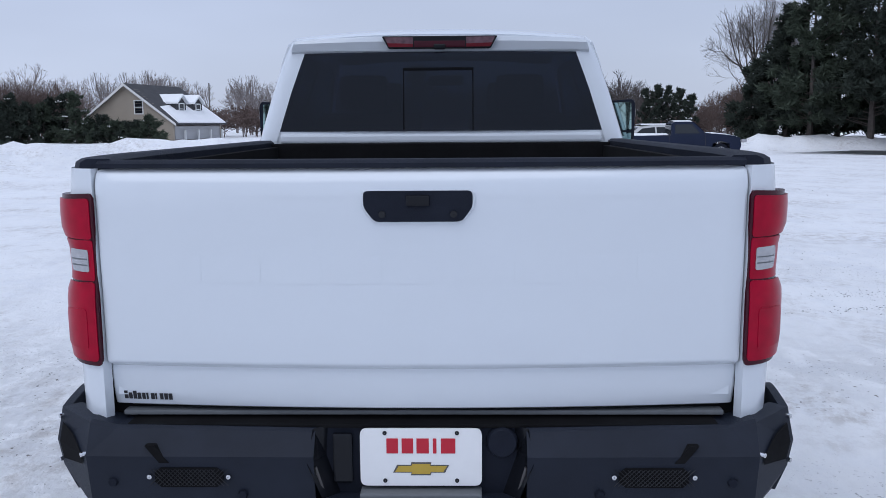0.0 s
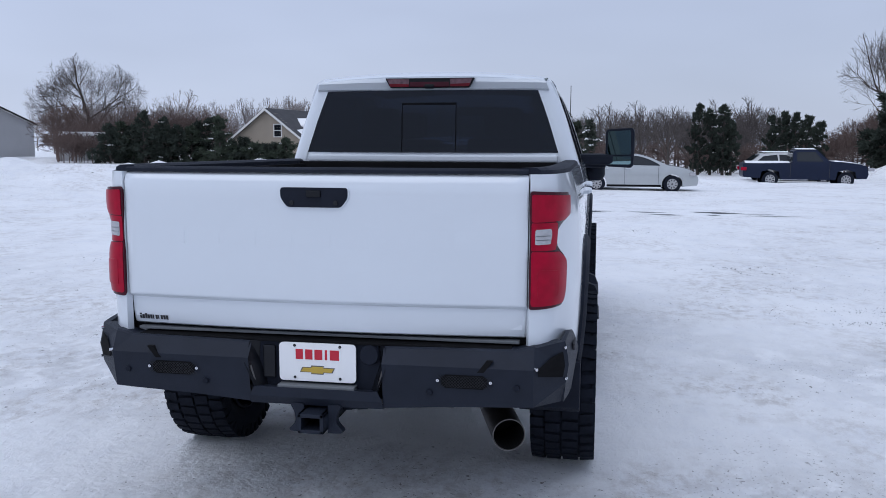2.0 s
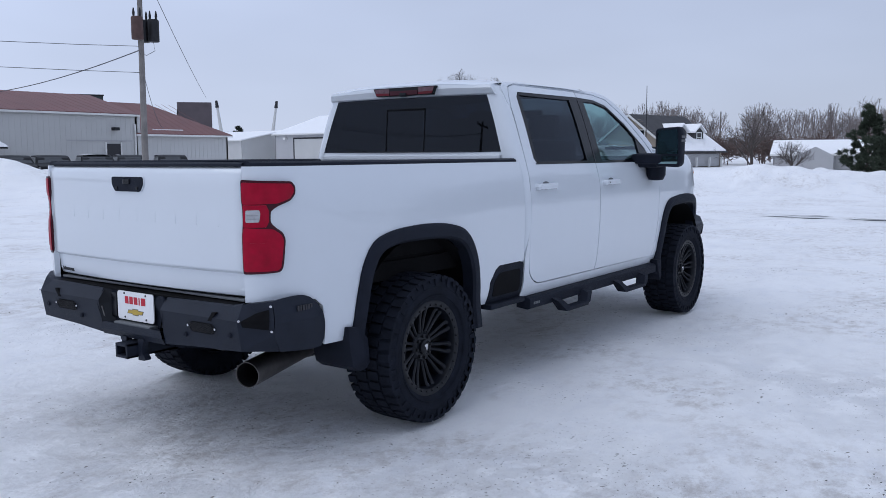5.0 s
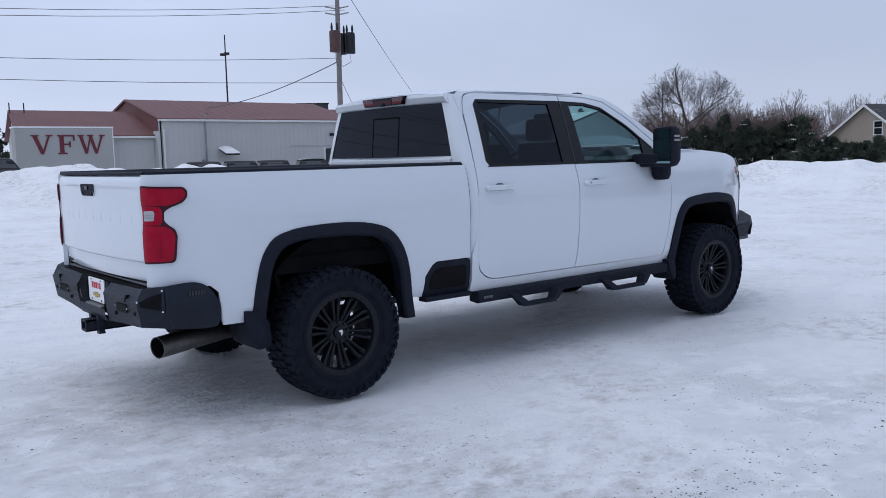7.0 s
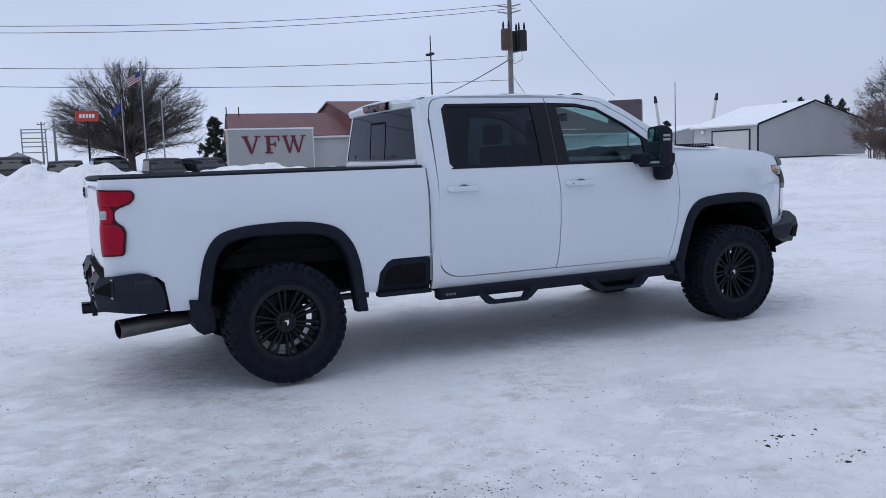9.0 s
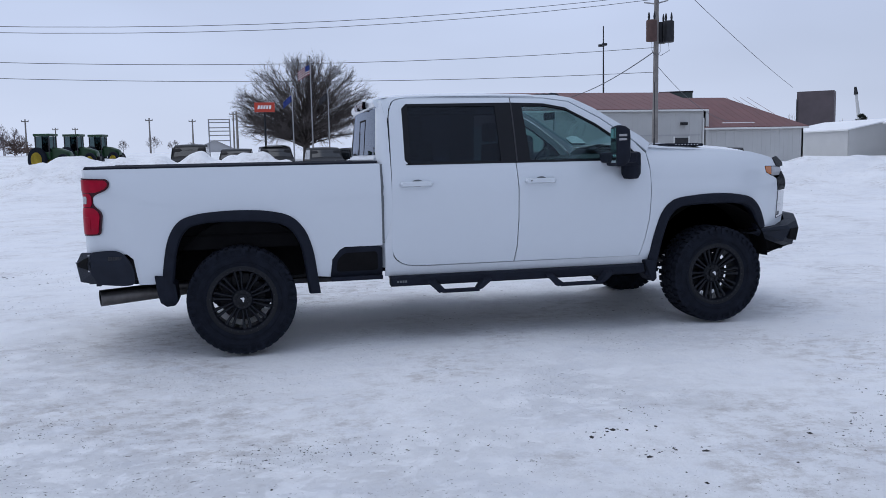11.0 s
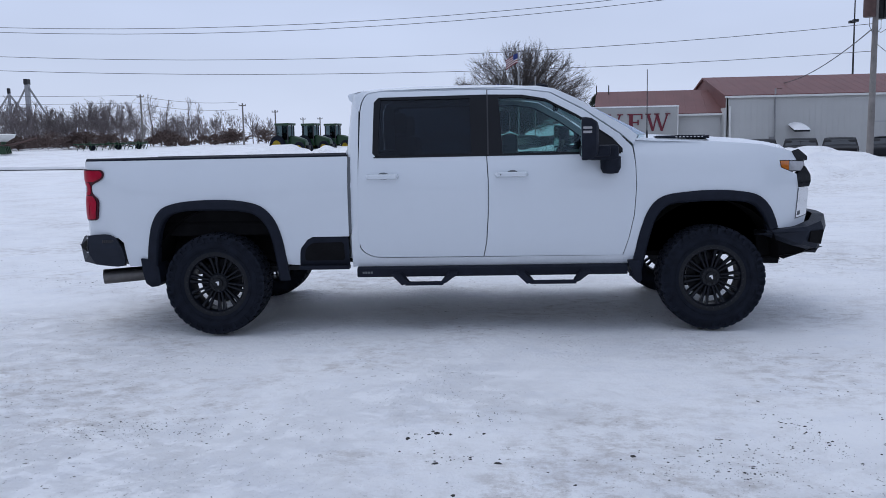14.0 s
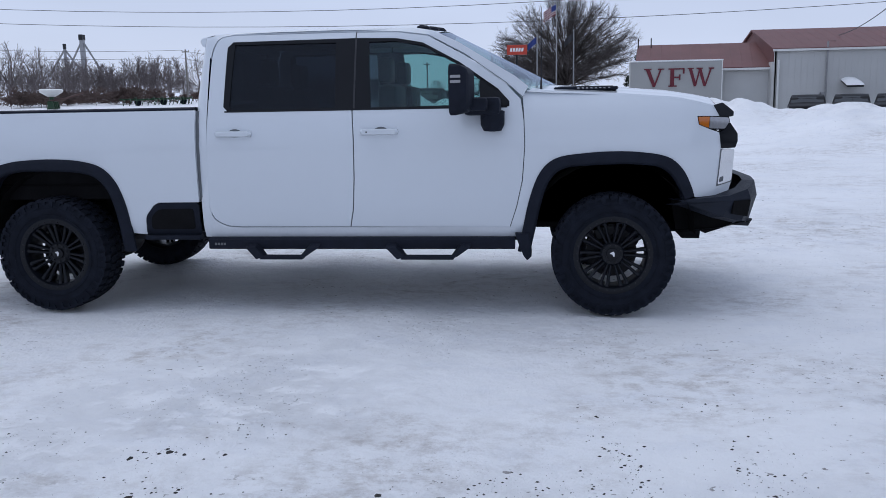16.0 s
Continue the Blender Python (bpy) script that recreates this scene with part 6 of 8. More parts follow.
woods("field_woods", "bare grey trees across the snowy field", spots, HAZED_FIELD_TWIG, 13, (6, 4, 4, 4), wide=0.85, trunk=0.16, open_=(22, 62), lift=0.06, twig=0.017)
spots = [seen_at(A15, 103 + 23 * rnd.random() ** 0.8, rnd.uniform(112, 124), rnd.uniform(0.8, 1.7)) for i in range(90)]
woods("field_brush", "low brown brush along the field's edge", spots, BROWN_TWIG, 14, (10, 7, 5), wide=1.9, trunk=0.02, lift=0.06, twig=0.034, open_=(20, 75))
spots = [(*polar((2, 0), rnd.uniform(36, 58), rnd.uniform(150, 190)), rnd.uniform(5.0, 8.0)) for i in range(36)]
woods("shed_woods", "distant bare trees beyond the sheds", spots, HAZED_WOOD_TWIG, 15, (5, 4, 4), twig=0.02)
spots = [(*polar((2, 0), rnd.uniform(150, 235), rnd.uniform(70, 90)), rnd.uniform(8.5, 11.5)) for i in range(150)]
spots += [(*polar((2, 0), rnd.uniform(235, 325), rnd.uniform(75, 100)), rnd.uniform(6, 9)) for i in range(90)]
woods("lot_edge_woods", "bare grey trees round the far side of the lot", spots, TWIG, 16, (7, 5, 4), wide=0.9, trunk=0.12, open_=(20, 60), twig=0.035)
# the broad tree by the flagpoles
x, y, h = seen_at(A9, 84.9, 79, 6.45)
fan_tree(x, y, h * 1.05, 13.8, 31, "broad leafless tree with a dense round crown")
x, y, h = seen_at(A9, 79.75, 74, 3.2)
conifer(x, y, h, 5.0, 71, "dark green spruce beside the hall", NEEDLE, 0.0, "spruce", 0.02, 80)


# ---- buildings ----
def gable_block(t, L, W, eave, peak, wall_m, roof_m, ribs=0.0, over=0.25, roof_thick=0.12, hip=0.0):
    """Walls and a ridged roof: length along x from 0 to L, width along y from 0 to W."""
    part("front_wall", box(0, L, 0, 0.15, 0, eave), wall_m, t)
    part("back_wall", box(0, L, W - 0.15, W, 0, eave), wall_m, t)
    for x0, x1 in ((0, 0.15), (L - 0.15, L)):
        pts = [(0, 0), (W, 0), (W, eave), (W / 2, peak), (0, eave)]
        if hip and x0 > 0:
            pts = [(0, 0), (W, 0), (W, eave), (0, eave)]
        part("end_wall", prism(pts, x0 + 0.005, x1 - 0.005, "x"), wall_m, t)
    slope = (peak - eave) / (W / 2)
    for a, b in ((-over, W / 2), (W + over, W / 2)):
        za = eave - over * slope + 0.03
        x0, x1, xr = -over, L + over, L + over - hip
        bm = loft([[(x0, a, za), (x1, a, za), (x1, a, za + roof_thick), (x0, a, za + roof_thick)], [(x0, b, peak + 0.03), (xr, b, peak + 0.03), (xr, b, peak + 0.03 + roof_thick), (x0, b, peak + 0.03 + roof_thick)]], closed=True)
        part("roof", bm, roof_m, t)
    if hip:
        za = eave - over * slope + 0.03
        bm = bmesh.new()
        vs = [bm.verts.new(p) for p in ((L + over, -over, za + roof_thick), (L + over, W + over, za + roof_thick), (L + over - hip, W / 2, peak + 0.03 + roof_thick))]
        bm.faces.new(vs)
        part("hip_end", bm, roof_m, t)
    if ribs:
        bm = bmesh.new()
        k = int(L / ribs)
        for i in range(k):
            box(0.1 + i * ribs, 0.13 + i * ribs, -0.010, 0.0, 0.0, eave - 0.05, bm=bm)
        tagged(part("siding_ribs", bm, wall_m, t), kind="stuff")
        bm = bmesh.new()
        for i in range(int(L / 0.6)):
            x = i * 0.6
            loft([[(x, -over, eave - over * slope + roof_thick + 0.03), (x + 0.05, -over, eave - over * slope + roof_thick + 0.03), (x + 0.025, -over, eave - over * slope + roof_thick + 0.045)], [(x, W / 2, peak + roof_thick + 0.03), (x + 0.05, W / 2, peak + roof_thick + 0.03), (x + 0.025, W / 2, peak + roof_thick + 0.045)]], closed=True, bm=bm)
        tagged(part("roof_seams", bm, roof_m, t), kind="stuff")
    part("fascia", box(-over, L + over, -over - 0.05, -over + 0.02, eave - over * slope - 0.02, eave - over * slope + 0.10), TRIM, t)


# the red-roofed hall: its own x runs along the street front
def on_front(x, y, yaw):
    return pose(x, y, gz(x, y) - 0.1, 0, 0, yaw)


hall = thing("main_hall", "white ribbed metal hall with a faded red roof", "building", at=on_front(-46, 17.0, 90))
gable_block(hall, 13.9, 11, 3.95, 5.4, SIDING, RED_ROOF, 0.35, over=0.15)
part("gable_cladding", prism([(0.2, 3.2), (10.8, 3.2), (10.8, 3.95), (5.5, 5.36), (0.2, 3.95)], -0.03, 0.0, "x"), RED_ROOF, hall)
part("service_door", box(11.6, 12.6, -0.05, 0.02, 0.05, 2.1, 0.01), DARK_PRINT, hall)
part("door_frame", join(box(11.5, 11.6, -0.06, 0.02, 0, 2.2), box(12.6, 12.7, -0.06, 0.02, 0, 2.2)), TRIM, hall)
part("door_notice", box(12.2, 12.45, -0.056, -0.045, 1.0, 1.4), TRIM, hall)
part("wall_lamp", box(12.0, 12.4, -0.35, 0.0, 2.95, 3.15, 0.03), DARK_STEEL, hall)
part("inset_panel", box(8.9, 13.5, -0.03, 0.01, 2.25, 2.33), GREY_SIDING, hall)
aw = part("door_awning", loft([[(x, -1.1, 1.75), (x, -0.05, 2.1), (x, -0.05, 2.2), (x, -1.1, 1.85)] for x in (3.75, 4.65)], closed=True), DARK_STEEL, hall)
part("awning_snow", loft([[(x, -1.13, 1.86), (x, -0.9, 1.98 + k), (x, -0.5, 2.10 + k), (x, -0.01, 2.22 + k), (x, -0.01, 2.2)] for x, k in ((3.72, 0), (3.85, 0.08), (4.15, 0.14), (4.5, 0.10), (4.68, 0))], closed=True), CLEAN_SNOW, aw, "thick cap of snow", smooth=True)
part("meter_pipe", tube([(2.9, -0.1, 0.2), (2.9, -0.1, 4.4)], 0.05), GALVANISED, hall)
part("meter_box", box(2.6, 2.85, -0.2, 0, 1.0, 1.5, 0.02), GALVANISED, hall)
part("corner_trim", box(-0.16, 0.0, -0.05, 0.70, 0, 3.3), SIDING, hall)
part("corner_trim", box(13.9, 14.12, -0.06, 0.30, 0, 3.9), SIDING, hall)
part("downpipe", tube([(0.2, -0.1, 0.0), (0.2, -0.1, 3.4)], 0.06), TRIM, hall)
part("downpipe", tube([(13.7, -0.1, 0.0), (13.7, -0.1, 3.4)], 0.06), TRIM, hall)
part("roof_vent", box(3.5, 3.8, 1.4, 1.7, 4.0, 4.5), RUST, hall)
annex = thing("hall_annex", "lower hall wing with a faded red hipped roof", "building", at=on_front(-46.1, 31.0, 90))
gable_block(annex, 7.6, 11, 2.75, 5.0, SIDING, RED_ROOF, 0.35, hip=3.2)
part("annex_snow", box(1.5, 4.0, 0.4, 0.9, 3.02, 3.12, 0.03), CLEAN_SNOW, annex)
low = thing("low_hall_wing", "low white hall wing with a faded red roof", "building", at=on_front(-46.6, 9.65, 90))
gable_block(low, 7.72, 8, 3.0, 4.55, SIDING, RED_ROOF, 0.35)
for x in (-0.2, 0.6):
    part("vent_pipe", tube([(x, 3.5, 4.3), (x, 3.5, 5.1)], 0.035), DARK_STEEL, low)
for piece in low.children:          # its end wall runs back at a slant
    for v in piece.data.vertices:
        v.co.x += 0.145 * v.co.y - 0.33
sign = thing("hall_sign_wall", "pale sign wall with tall red serif letters", "sign", at=on_front(-46, 8.68, 90))
part("sign_board", box(0, 5.2, -0.9, -0.05, 0, 3.42, 0.01), SIGN_WALL, sign)
part("sign_cap", box(-0.05, 5.25, -0.94, 0.0, 3.42, 3.50, 0.02), CLEAN_SNOW, sign)
part("sign_corner", box(5.17, 5.22, -0.92, -0.86, 0, 3.42), TRIM, sign)


def serif(letter):
    """Strokes of a tall serif letter in a box one unit high."""
    S = {"V": [[(0.06, 1), (0.26, 1), (0.56, 0.14), (0.50, 0), (0.44, 0)], [(0.80, 1), (0.89, 1), (0.55, 0), (0.47, 0)], [(0, 1), (0.36, 1), (0.36, 0.94), (0, 0.94)], [(0.68, 1), (1.0, 1), (1.0, 0.94), (0.68, 0.94)]],
         "F": [[(0.10, 0), (0.30, 0), (0.30, 1), (0.10, 1)], [(0.0, 0.93), (0.82, 0.93), (0.82, 1), (0.0, 1)], [(0.0, 0), (0.44, 0), (0.44, 0.07), (0.0, 0.07)], [(0.28, 0.47), (0.60, 0.47), (0.60, 0.55), (0.28, 0.55)], [(0.55, 0.36), (0.62, 0.36), (0.62, 0.66), (0.55, 0.66)], [(0.74, 0.70), (0.82, 0.70), (0.82, 1.0), (0.76, 1.0)]],
         "W": [[(0.05, 1), (0.22, 1), (0.47, 0.12), (0.42, 0), (0.36, 0)], [(0.62, 0.95), (0.70, 1), (0.47, 0), (0.39, 0)], [(0.55, 1), (0.72, 1), (0.97, 0.12), (0.93, 0), (0.87, 0)], [(1.22, 1), (1.30, 1), (0.98, 0), (0.90, 0)], [(0, 1), (0.32, 1), (0.32, 0.94), (0, 0.94)], [(0.48, 1), (0.80, 1), (0.80, 0.94), (0.48, 0.94)], [(1.12, 1), (1.40, 1), (1.40, 0.94), (1.12, 0.94)]]}
    return S[letter]


for ch, x0, k in (("V", 0.78, 1.05), ("F", 2.16, 1.02), ("W", 3.24, 0.98)):
    bm = bmesh.new()
    for i, st_ in enumerate(serif(ch)):
        prism([(x0 + p[0] * 1.08 * k, 1.98 + p[1] * 1.05) for p in st_], -0.95 - 0.004 * i, -0.89, "y", bm=bm)
    part("letter_" + ch.lower(), bm, LETTER_RED, sign)

shed = thing("grey_shed", "grey gabled metal shed with a snowy roof", "building", at=pose(-67.5, 63.5, 0.5, 0, 0, -4))
gable_block(shed, 10.1, 14.0, 3.3, 5.45, GREY_SIDING, CLEAN_SNOW)
part("roller_door", box(3.3, 8.9, -0.06, 0.01, 0, 2.75, 0.01), SIDING, shed)
part("door_surround", join(join(box(3.15, 3.3, -0.09, 0.02, 0, 2.9), box(8.9, 9.05, -0.09, 0.02, 0, 2.9)), box(3.15, 9.05, -0.09, 0.02, 2.76, 2.9)), DARK_STEEL, shed)
part("wall_lamp", box(1.6, 2.0, -0.25, 0, 2.7, 2.95, 0.02), TRIM, shed)
bm = loft([[(10.38, -0.25, 3.17), (10.38, 7.0, 5.45), (10.38, 14.25, 3.17)], [(10.38, -0.25, 3.38), (10.38, 7.0, 5.64), (10.38, 14.25, 3.38)]])
part("gable_trim", bm, DARK_STEEL, shed)
part("corner_trim", box(10.0, 10.13, -0.03, 0.1, 0, 3.2), DARK_STEEL, shed)
for i, (az, el) in enumerate(((44.6, 2.55), (43.4, 2.8), (42.5, 2.95), (41.0, 3.0), (40.2, 2.7), (50.5, 1.9))):
    x, y, h = seen_at(A9, az, 130 + i * 2, el)
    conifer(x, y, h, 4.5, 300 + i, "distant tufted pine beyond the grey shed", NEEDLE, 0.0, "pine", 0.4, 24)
shed2 = thing("long_white_shed", "long low white shed with a snow-covered roof", "building", at=pose(*polar((3.8, -3.8), 53.0, 112), 0.4, 0, 0, -5))
gable_block(shed2, 14, 12, 2.8, 3.9, SIDING, CLEAN_SNOW)
lean = thing("open_lean_to", "open-fronted shelter with a snowy roof", "building", at=pose(*polar((2.35, -4.18), 34.8, 80), 0.3, 0, 0, 36))
part("shelter_roof", box(0, 6, 0, 4, 2.2, 2.5, 0.05), CLEAN_SNOW, lean)
part("shelter_back", box(0, 6, 3.8, 4, 0, 2.2), GREY_SIDING, lean)
for x in (0.1, 3, 5.9):
    part("shelter_post", box(x - 0.08, x + 0.08, 0, 0.16, 0, 2.2), POLE_WOOD, lean)

house = thing("tan_house", "tan gabled house with snow-covered dormers", "house", at=pose(*polar((0.1, -3.2), 18.5, 80), 0.15, 0, 0, 78))
# own x runs along the ridge away from the road, own y across the gable
HW, HD, EV, PK = 9.0, 8.8, 1.75, 4.95
for x0 in (0, HD - 0.2):
    part("gable_wall", prism([(0, 0), (HW, 0), (HW, EV), (HW / 2, PK), (0, EV)], x0, x0 + 0.2, "x"), TAN_SIDING, house)
for y0 in (0.4, HW - 0.2):
    part("side_wall", box(0.2, HD - 0.2, y0, y0 + 0.2, 0, EV), TAN_SIDING, house)
bm = bmesh.new()
for i in range(22):
    box(-0.03, 0.0, 0.0 + max(0, (0.12 + i * 0.21 - EV) * 1.2), HW - max(0, (0.12 + i * 0.21 - EV) * 1.2), 0.12 + i * 0.21, 0.14 + i * 0.21, bm=bm)
tagged(part("clapboard_edges", bm, TAN_SIDING, house), kind="stuff")
for a in (-0.5, HW + 0.5):
    sl = (PK - EV) / (HW / 2)
    za = EV - 0.5 * sl
    part("roof_slope", loft([[(-0.35, a, za), (HD + 0.35, a, za), (HD + 0.35, a, za + 0.14), (-0.35, a, za + 0.14)], [(-0.35, HW / 2, PK), (HD + 0.35, HW / 2, PK), (HD + 0.35, HW / 2, PK + 0.14), (-0.35, HW / 2, PK + 0.14)]], closed=True), SHINGLE, house)
    part("roof_snow", loft([[(0.1, a, za + 0.15), (HD, a, za + 0.15), (HD, a, za + 0.26), (0.1, a, za + 0.26)], [(0.6 if a < 0 else 2.0, a + (HW / 2 - a) * 0.42, za + 0.15 + (PK - za) * 0.42), (HD, a + (HW / 2 - a) * 0.6, za + 0.15 + (PK - za) * 0.6), (HD, a + (HW / 2 - a) * 0.6, za + 0.20 + (PK - za) * 0.6), (1.2, a + (HW / 2 - a) * 0.42, za + 0.20 + (PK - za) * 0.42)]], closed=True), CLEAN_SNOW, house)
    part("rake_board", loft([[(-0.38, a, za - 0.12), (-0.38, a, za + 0.12)], [(-0.38, HW / 2, PK - 0.12), (-0.38, HW / 2, PK + 0.14)]]), TRIM, house)


def window(parent, name, w, h, m):
    f = part(name, join(join(join(box(-w / 2 - 0.08, -w / 2, -0.06, 0.02, -0.08, h + 0.08), box(w / 2, w / 2 + 0.08, -0.06, 0.02, -0.08, h + 0.08)), join(box(-w / 2, w / 2, -0.06, 0.02, h, h + 0.08), box(-w / 2, w / 2, -0.06, 0.02, -0.08, 0))), box(-w / 2, w / 2, -0.05, 0.0, h / 2 - 0.03, h / 2 + 0.03)), TRIM, parent, matrix=m)
    part("pane", box(-w / 2, w / 2, -0.02, 0.0, 0, h), CAR_GLASS, f)
    return f


window(house, "gable_window", 0.75, 1.1, pose(-0.01, 3.3, 2.42, 0, 0, -90))
for x in (3.4, 6.4):
    d = part("dormer", prism([(-0.8, 0), (0.8, 0), (0.8, 1.0), (0, 1.6), (-0.8, 1.0)], 0, 2.6, "y"), SHINGLE, house, matrix=pose(x, 1.1, 2.25) @ Matrix.Scale(1.08, 4))
    for s in (-1, 1):
        part("dormer_snow", loft([[(s * 0.95, -0.25, 0.98), (s * 0.95, 2.6, 0.98), (s * 0.95, 2.6, 1.14), (s * 0.95, -0.25, 1.14)], [(0, -0.25, 1.66), (0, 2.6, 1.66), (0, 2.6, 1.82), (0, -0.25, 1.82)]], closed=True), CLEAN_SNOW, d)
    window(d, "dormer_window", 0.7, 0.85, pose(0, -0.02, 0.12))
for x in (1.5, 3.9, 6.2, 8.4):
    part("porch_post", box(x - 0.07, x + 0.07, -0.35, -0.2, 0, 0.95), TRIM, house)
part("porch_wall", box(0.3, HD - 0.3, 0.0, 0.05, 0.1, 1.3), GREY_SIDING, house)
cottage = thing("snowy_low_house", "low house under a deep snow-covered roof", "house", at=pose(*polar((3.83, -3.78), 14.7, 75), 0.15, 0, 0, 10))
gable_block(cottage, 7, 6, 1.2, 2.25, GREY_SIDING, CLEAN_SNOW)
part("porch_gable", prism([(-1.3, 0), (1.3, 0), (1.3, 1.1), (0, 1.8), (-1.3, 1.1)], -2.0, 0.5, "y"), GREY_SIDING, cottage, matrix=pose(3.2, 0, 0))

# rusty box tower, cranes, masts and silos far off
bx, by, bh = seen_at((7.85, 1.2, 1.494), 62.75, 78, 3.72)
blk = thing("plant_room", "dark green clad block rising beyond the red ridge", "building", at=pose(bx, by, gz(bx, by), 0, 0, 62.75))
part("walls", box(-1.4, 1.4, 0, 3, 0, bh - 0.12), CLAD_DARK, blk)
part("parapet", box(-1.46, 1.46, -0.06, 3.06, bh - 0.12, bh, 0.02), DARK_STEEL, blk)
bx, by, bh = seen_at((7.85, 1.2, 1.494), 92.3, 150, 1.24)
shed = thing("grey_gable_shed", "grey steel shed with its gable towards the lot", "shed", at=pose(bx, by, gz(bx, by), 0, 0, 92.3))
part("wall", prism([(-3.4, 0), (3.4, 0), (3.4, bh - 1.7), (0, bh - 0.1), (-3.4, bh - 1.7)], 0, 12, "y"), GREY_SIDING, shed)
for s in (-1, 1):
    part("roof_slope", prism([(s * 3.6, bh - 1.80), (s * 3.6, bh - 1.66), (0, bh + 0.04), (0, bh - 0.10)], -0.3, 12.3, "y"), GALVANISED, shed)
tank = thing("square_tower", "dark brown-grey square tower beyond the hall", "tower", at=pose(*polar((5, -2.5), 52.3, 150), 0, 0, 0, 50))
part("tower_box", box(-2.7, 2.7, -2.7, 2.7, 4.5, 10.2, 0.05), TOWER_CLAD, tank)
for x in (-2.3, 2.3):
    for y in (-2.3, 2.3):
        part("leg", box(x - 0.2, x + 0.2, y - 0.2, y + 0.2, 0, 4.5), RUST, tank)
part("tower_rail", box(-2.75, -2.6, -2.9, -2.7, 5, 9), DARK_STEEL, tank)
for az, k in ((50.3, -0.7), (47.4, 0.8)):
    c = thing("crane_boom", "pale lattice crane boom far off", "crane", at=pose(*polar((5, -2.5), az, 240), 0, 0, 0, az))
    part("boom", tube([(0, 0, 1), (k * 1.0, 0, 8), (k * 2.2, 0, 14.5)], 0.62, 0.30, 4), SIDING, c)
    part("boom_tip", tube([(k * 2.2, 0, 14.3), (k * 2.5, 0, 16.2)], 0.5, 0.3, 4), DARK_STEEL, c)
for az, h, w in ((118.4, 17.2, 0.42), (119.4, 15.2, 0.22)):
    c = thing("grain_tower", "slender grey grain elevator leg", "tower", at=pose(*polar((7.86, 2.57), az, 210), 0.8))
    part("shaft", box(-w, w, -w, w, 0, h - 1.0), GALVANISED, c)
    part("tower_head", box(-w * 1.8, w * 1.8, -w, w, h - 1.2, h, 0.1), DARK_STEEL, c)
    for s in (-1, 1):
        part("spout", tube([(0, 0, h - 1.2), (0, s * 6.5, 5)], 0.22, n=4), GALVANISED, c)
mast = thing("radio_mast", "slim mast with small crossbars near its top", "mast", at=pose(*polar((6.74, -1.45), 65.6, 112), 0.6))
part("shaft", tube([(0, 0, 0), (0, 0, 16.6)], 0.16, 0.07), DARK_STEEL, mast)
part("crossbar", tube([(-0.6, 0.4, 14.2), (0.6, -0.4, 14.2)], 0.06, n=5), DARK_STEEL, mast)
for s in (-1, 1):
    part("floodlight", box(s * 0.55 - 0.2, s * 0.55 + 0.2, -0.4, 0.2, 14.1, 14.4, 0.03), DARK_STEEL, mast)

# ---- power line ----
PX, PY = -24.8, 16.45
PZ = gz(PX, PY)


def power_pole(x, y, h, label, arms=True, r=0.15, arm=1.0):
    p = thing("power_pole", label, "power pole", at=pose(x, y, gz(x, y) - 0.3))
    part("shaft", tube([(0, 0, 0), (0.02, 0.02, h * 0.5), (0.05, 0.03, h)], r, r * 0.66, 10), POLE_WOOD, p, smooth=True)
    if arms:
        for z in (h - 0.35,):
            part("crossarm", box(-0.06, 0.06, -arm, arm, z, z + 0.12, 0.01), POLE_WOOD, p)
        for yy in (-0.9 * arm, 0.0, 0.9 * arm):
            part("insulator", lathe([(h - 0.22, 0.03), (h - 0.15, 0.06), (h - 0.08, 0.03)], 10, "z", caps=True), GALVANISED, p, matrix=pose(0, yy, 0))
    return p


pole = power_pole(PX, PY, 9.4, "weathered wooden power pole with rusty transformers", r=0.13)
TH = 6.55 - PZ
for i, (dx, dy) in enumerate(((0.30, -0.25), (0.12, 0.42), (-0.28, 0.30))):
    tr_ = part("transformer", lathe([(TH - 0.42, 0.20), (TH - 0.40, 0.215), (TH + 0.38, 0.215), (TH + 0.42, 0.19), (TH + 0.43, 0.02)], 18, "z", caps=True), RUST if i == 0 else DARK_STEEL, pole, smooth=True, matrix=pose(dx, dy * 1.25, 0))
    for k in (-0.08, 0.08):
        part("bushing", lathe([(TH + 0.42, 0.035), (TH + 0.55, 0.05), (TH + 0.7, 0.03), (TH + 0.75, 0.01)], 8, "z", caps=True), DARK_STEEL, tr_, matrix=pose(k, k, 0))
    part("jumper_wire", tube([(dx, dy * 1.2, TH - 0.4), (dx * 1.2, dy * 1.3, TH - 0.75), (dx * 0.5, dy * 0.5, TH - 0.95), (0, 0, TH - 0.8)], 0.012, n=5), WIRE, pole)
for z in (TH + 1.2, TH + 1.45):
    part("bracket", tube([(-0.3, -0.35, z), (0, 0, z - 0.1), (0.3, 0.4, z)], 0.03, n=5), GALVANISED, pole)


def wire(label, a, b, sag, r=0.012, n=24):
    a, b = Vector(a), Vector(b)
    pts = [a.lerp(b, i / n) - Vector((0, 0, 4 * sag * (i / n) * (1 - i / n))) for i in range(n + 1)]
    ob = part("overhead_wire", tube(pts, r, n=5), WIRE)
    return tagged(ob, label, "wire", "overhead wires")


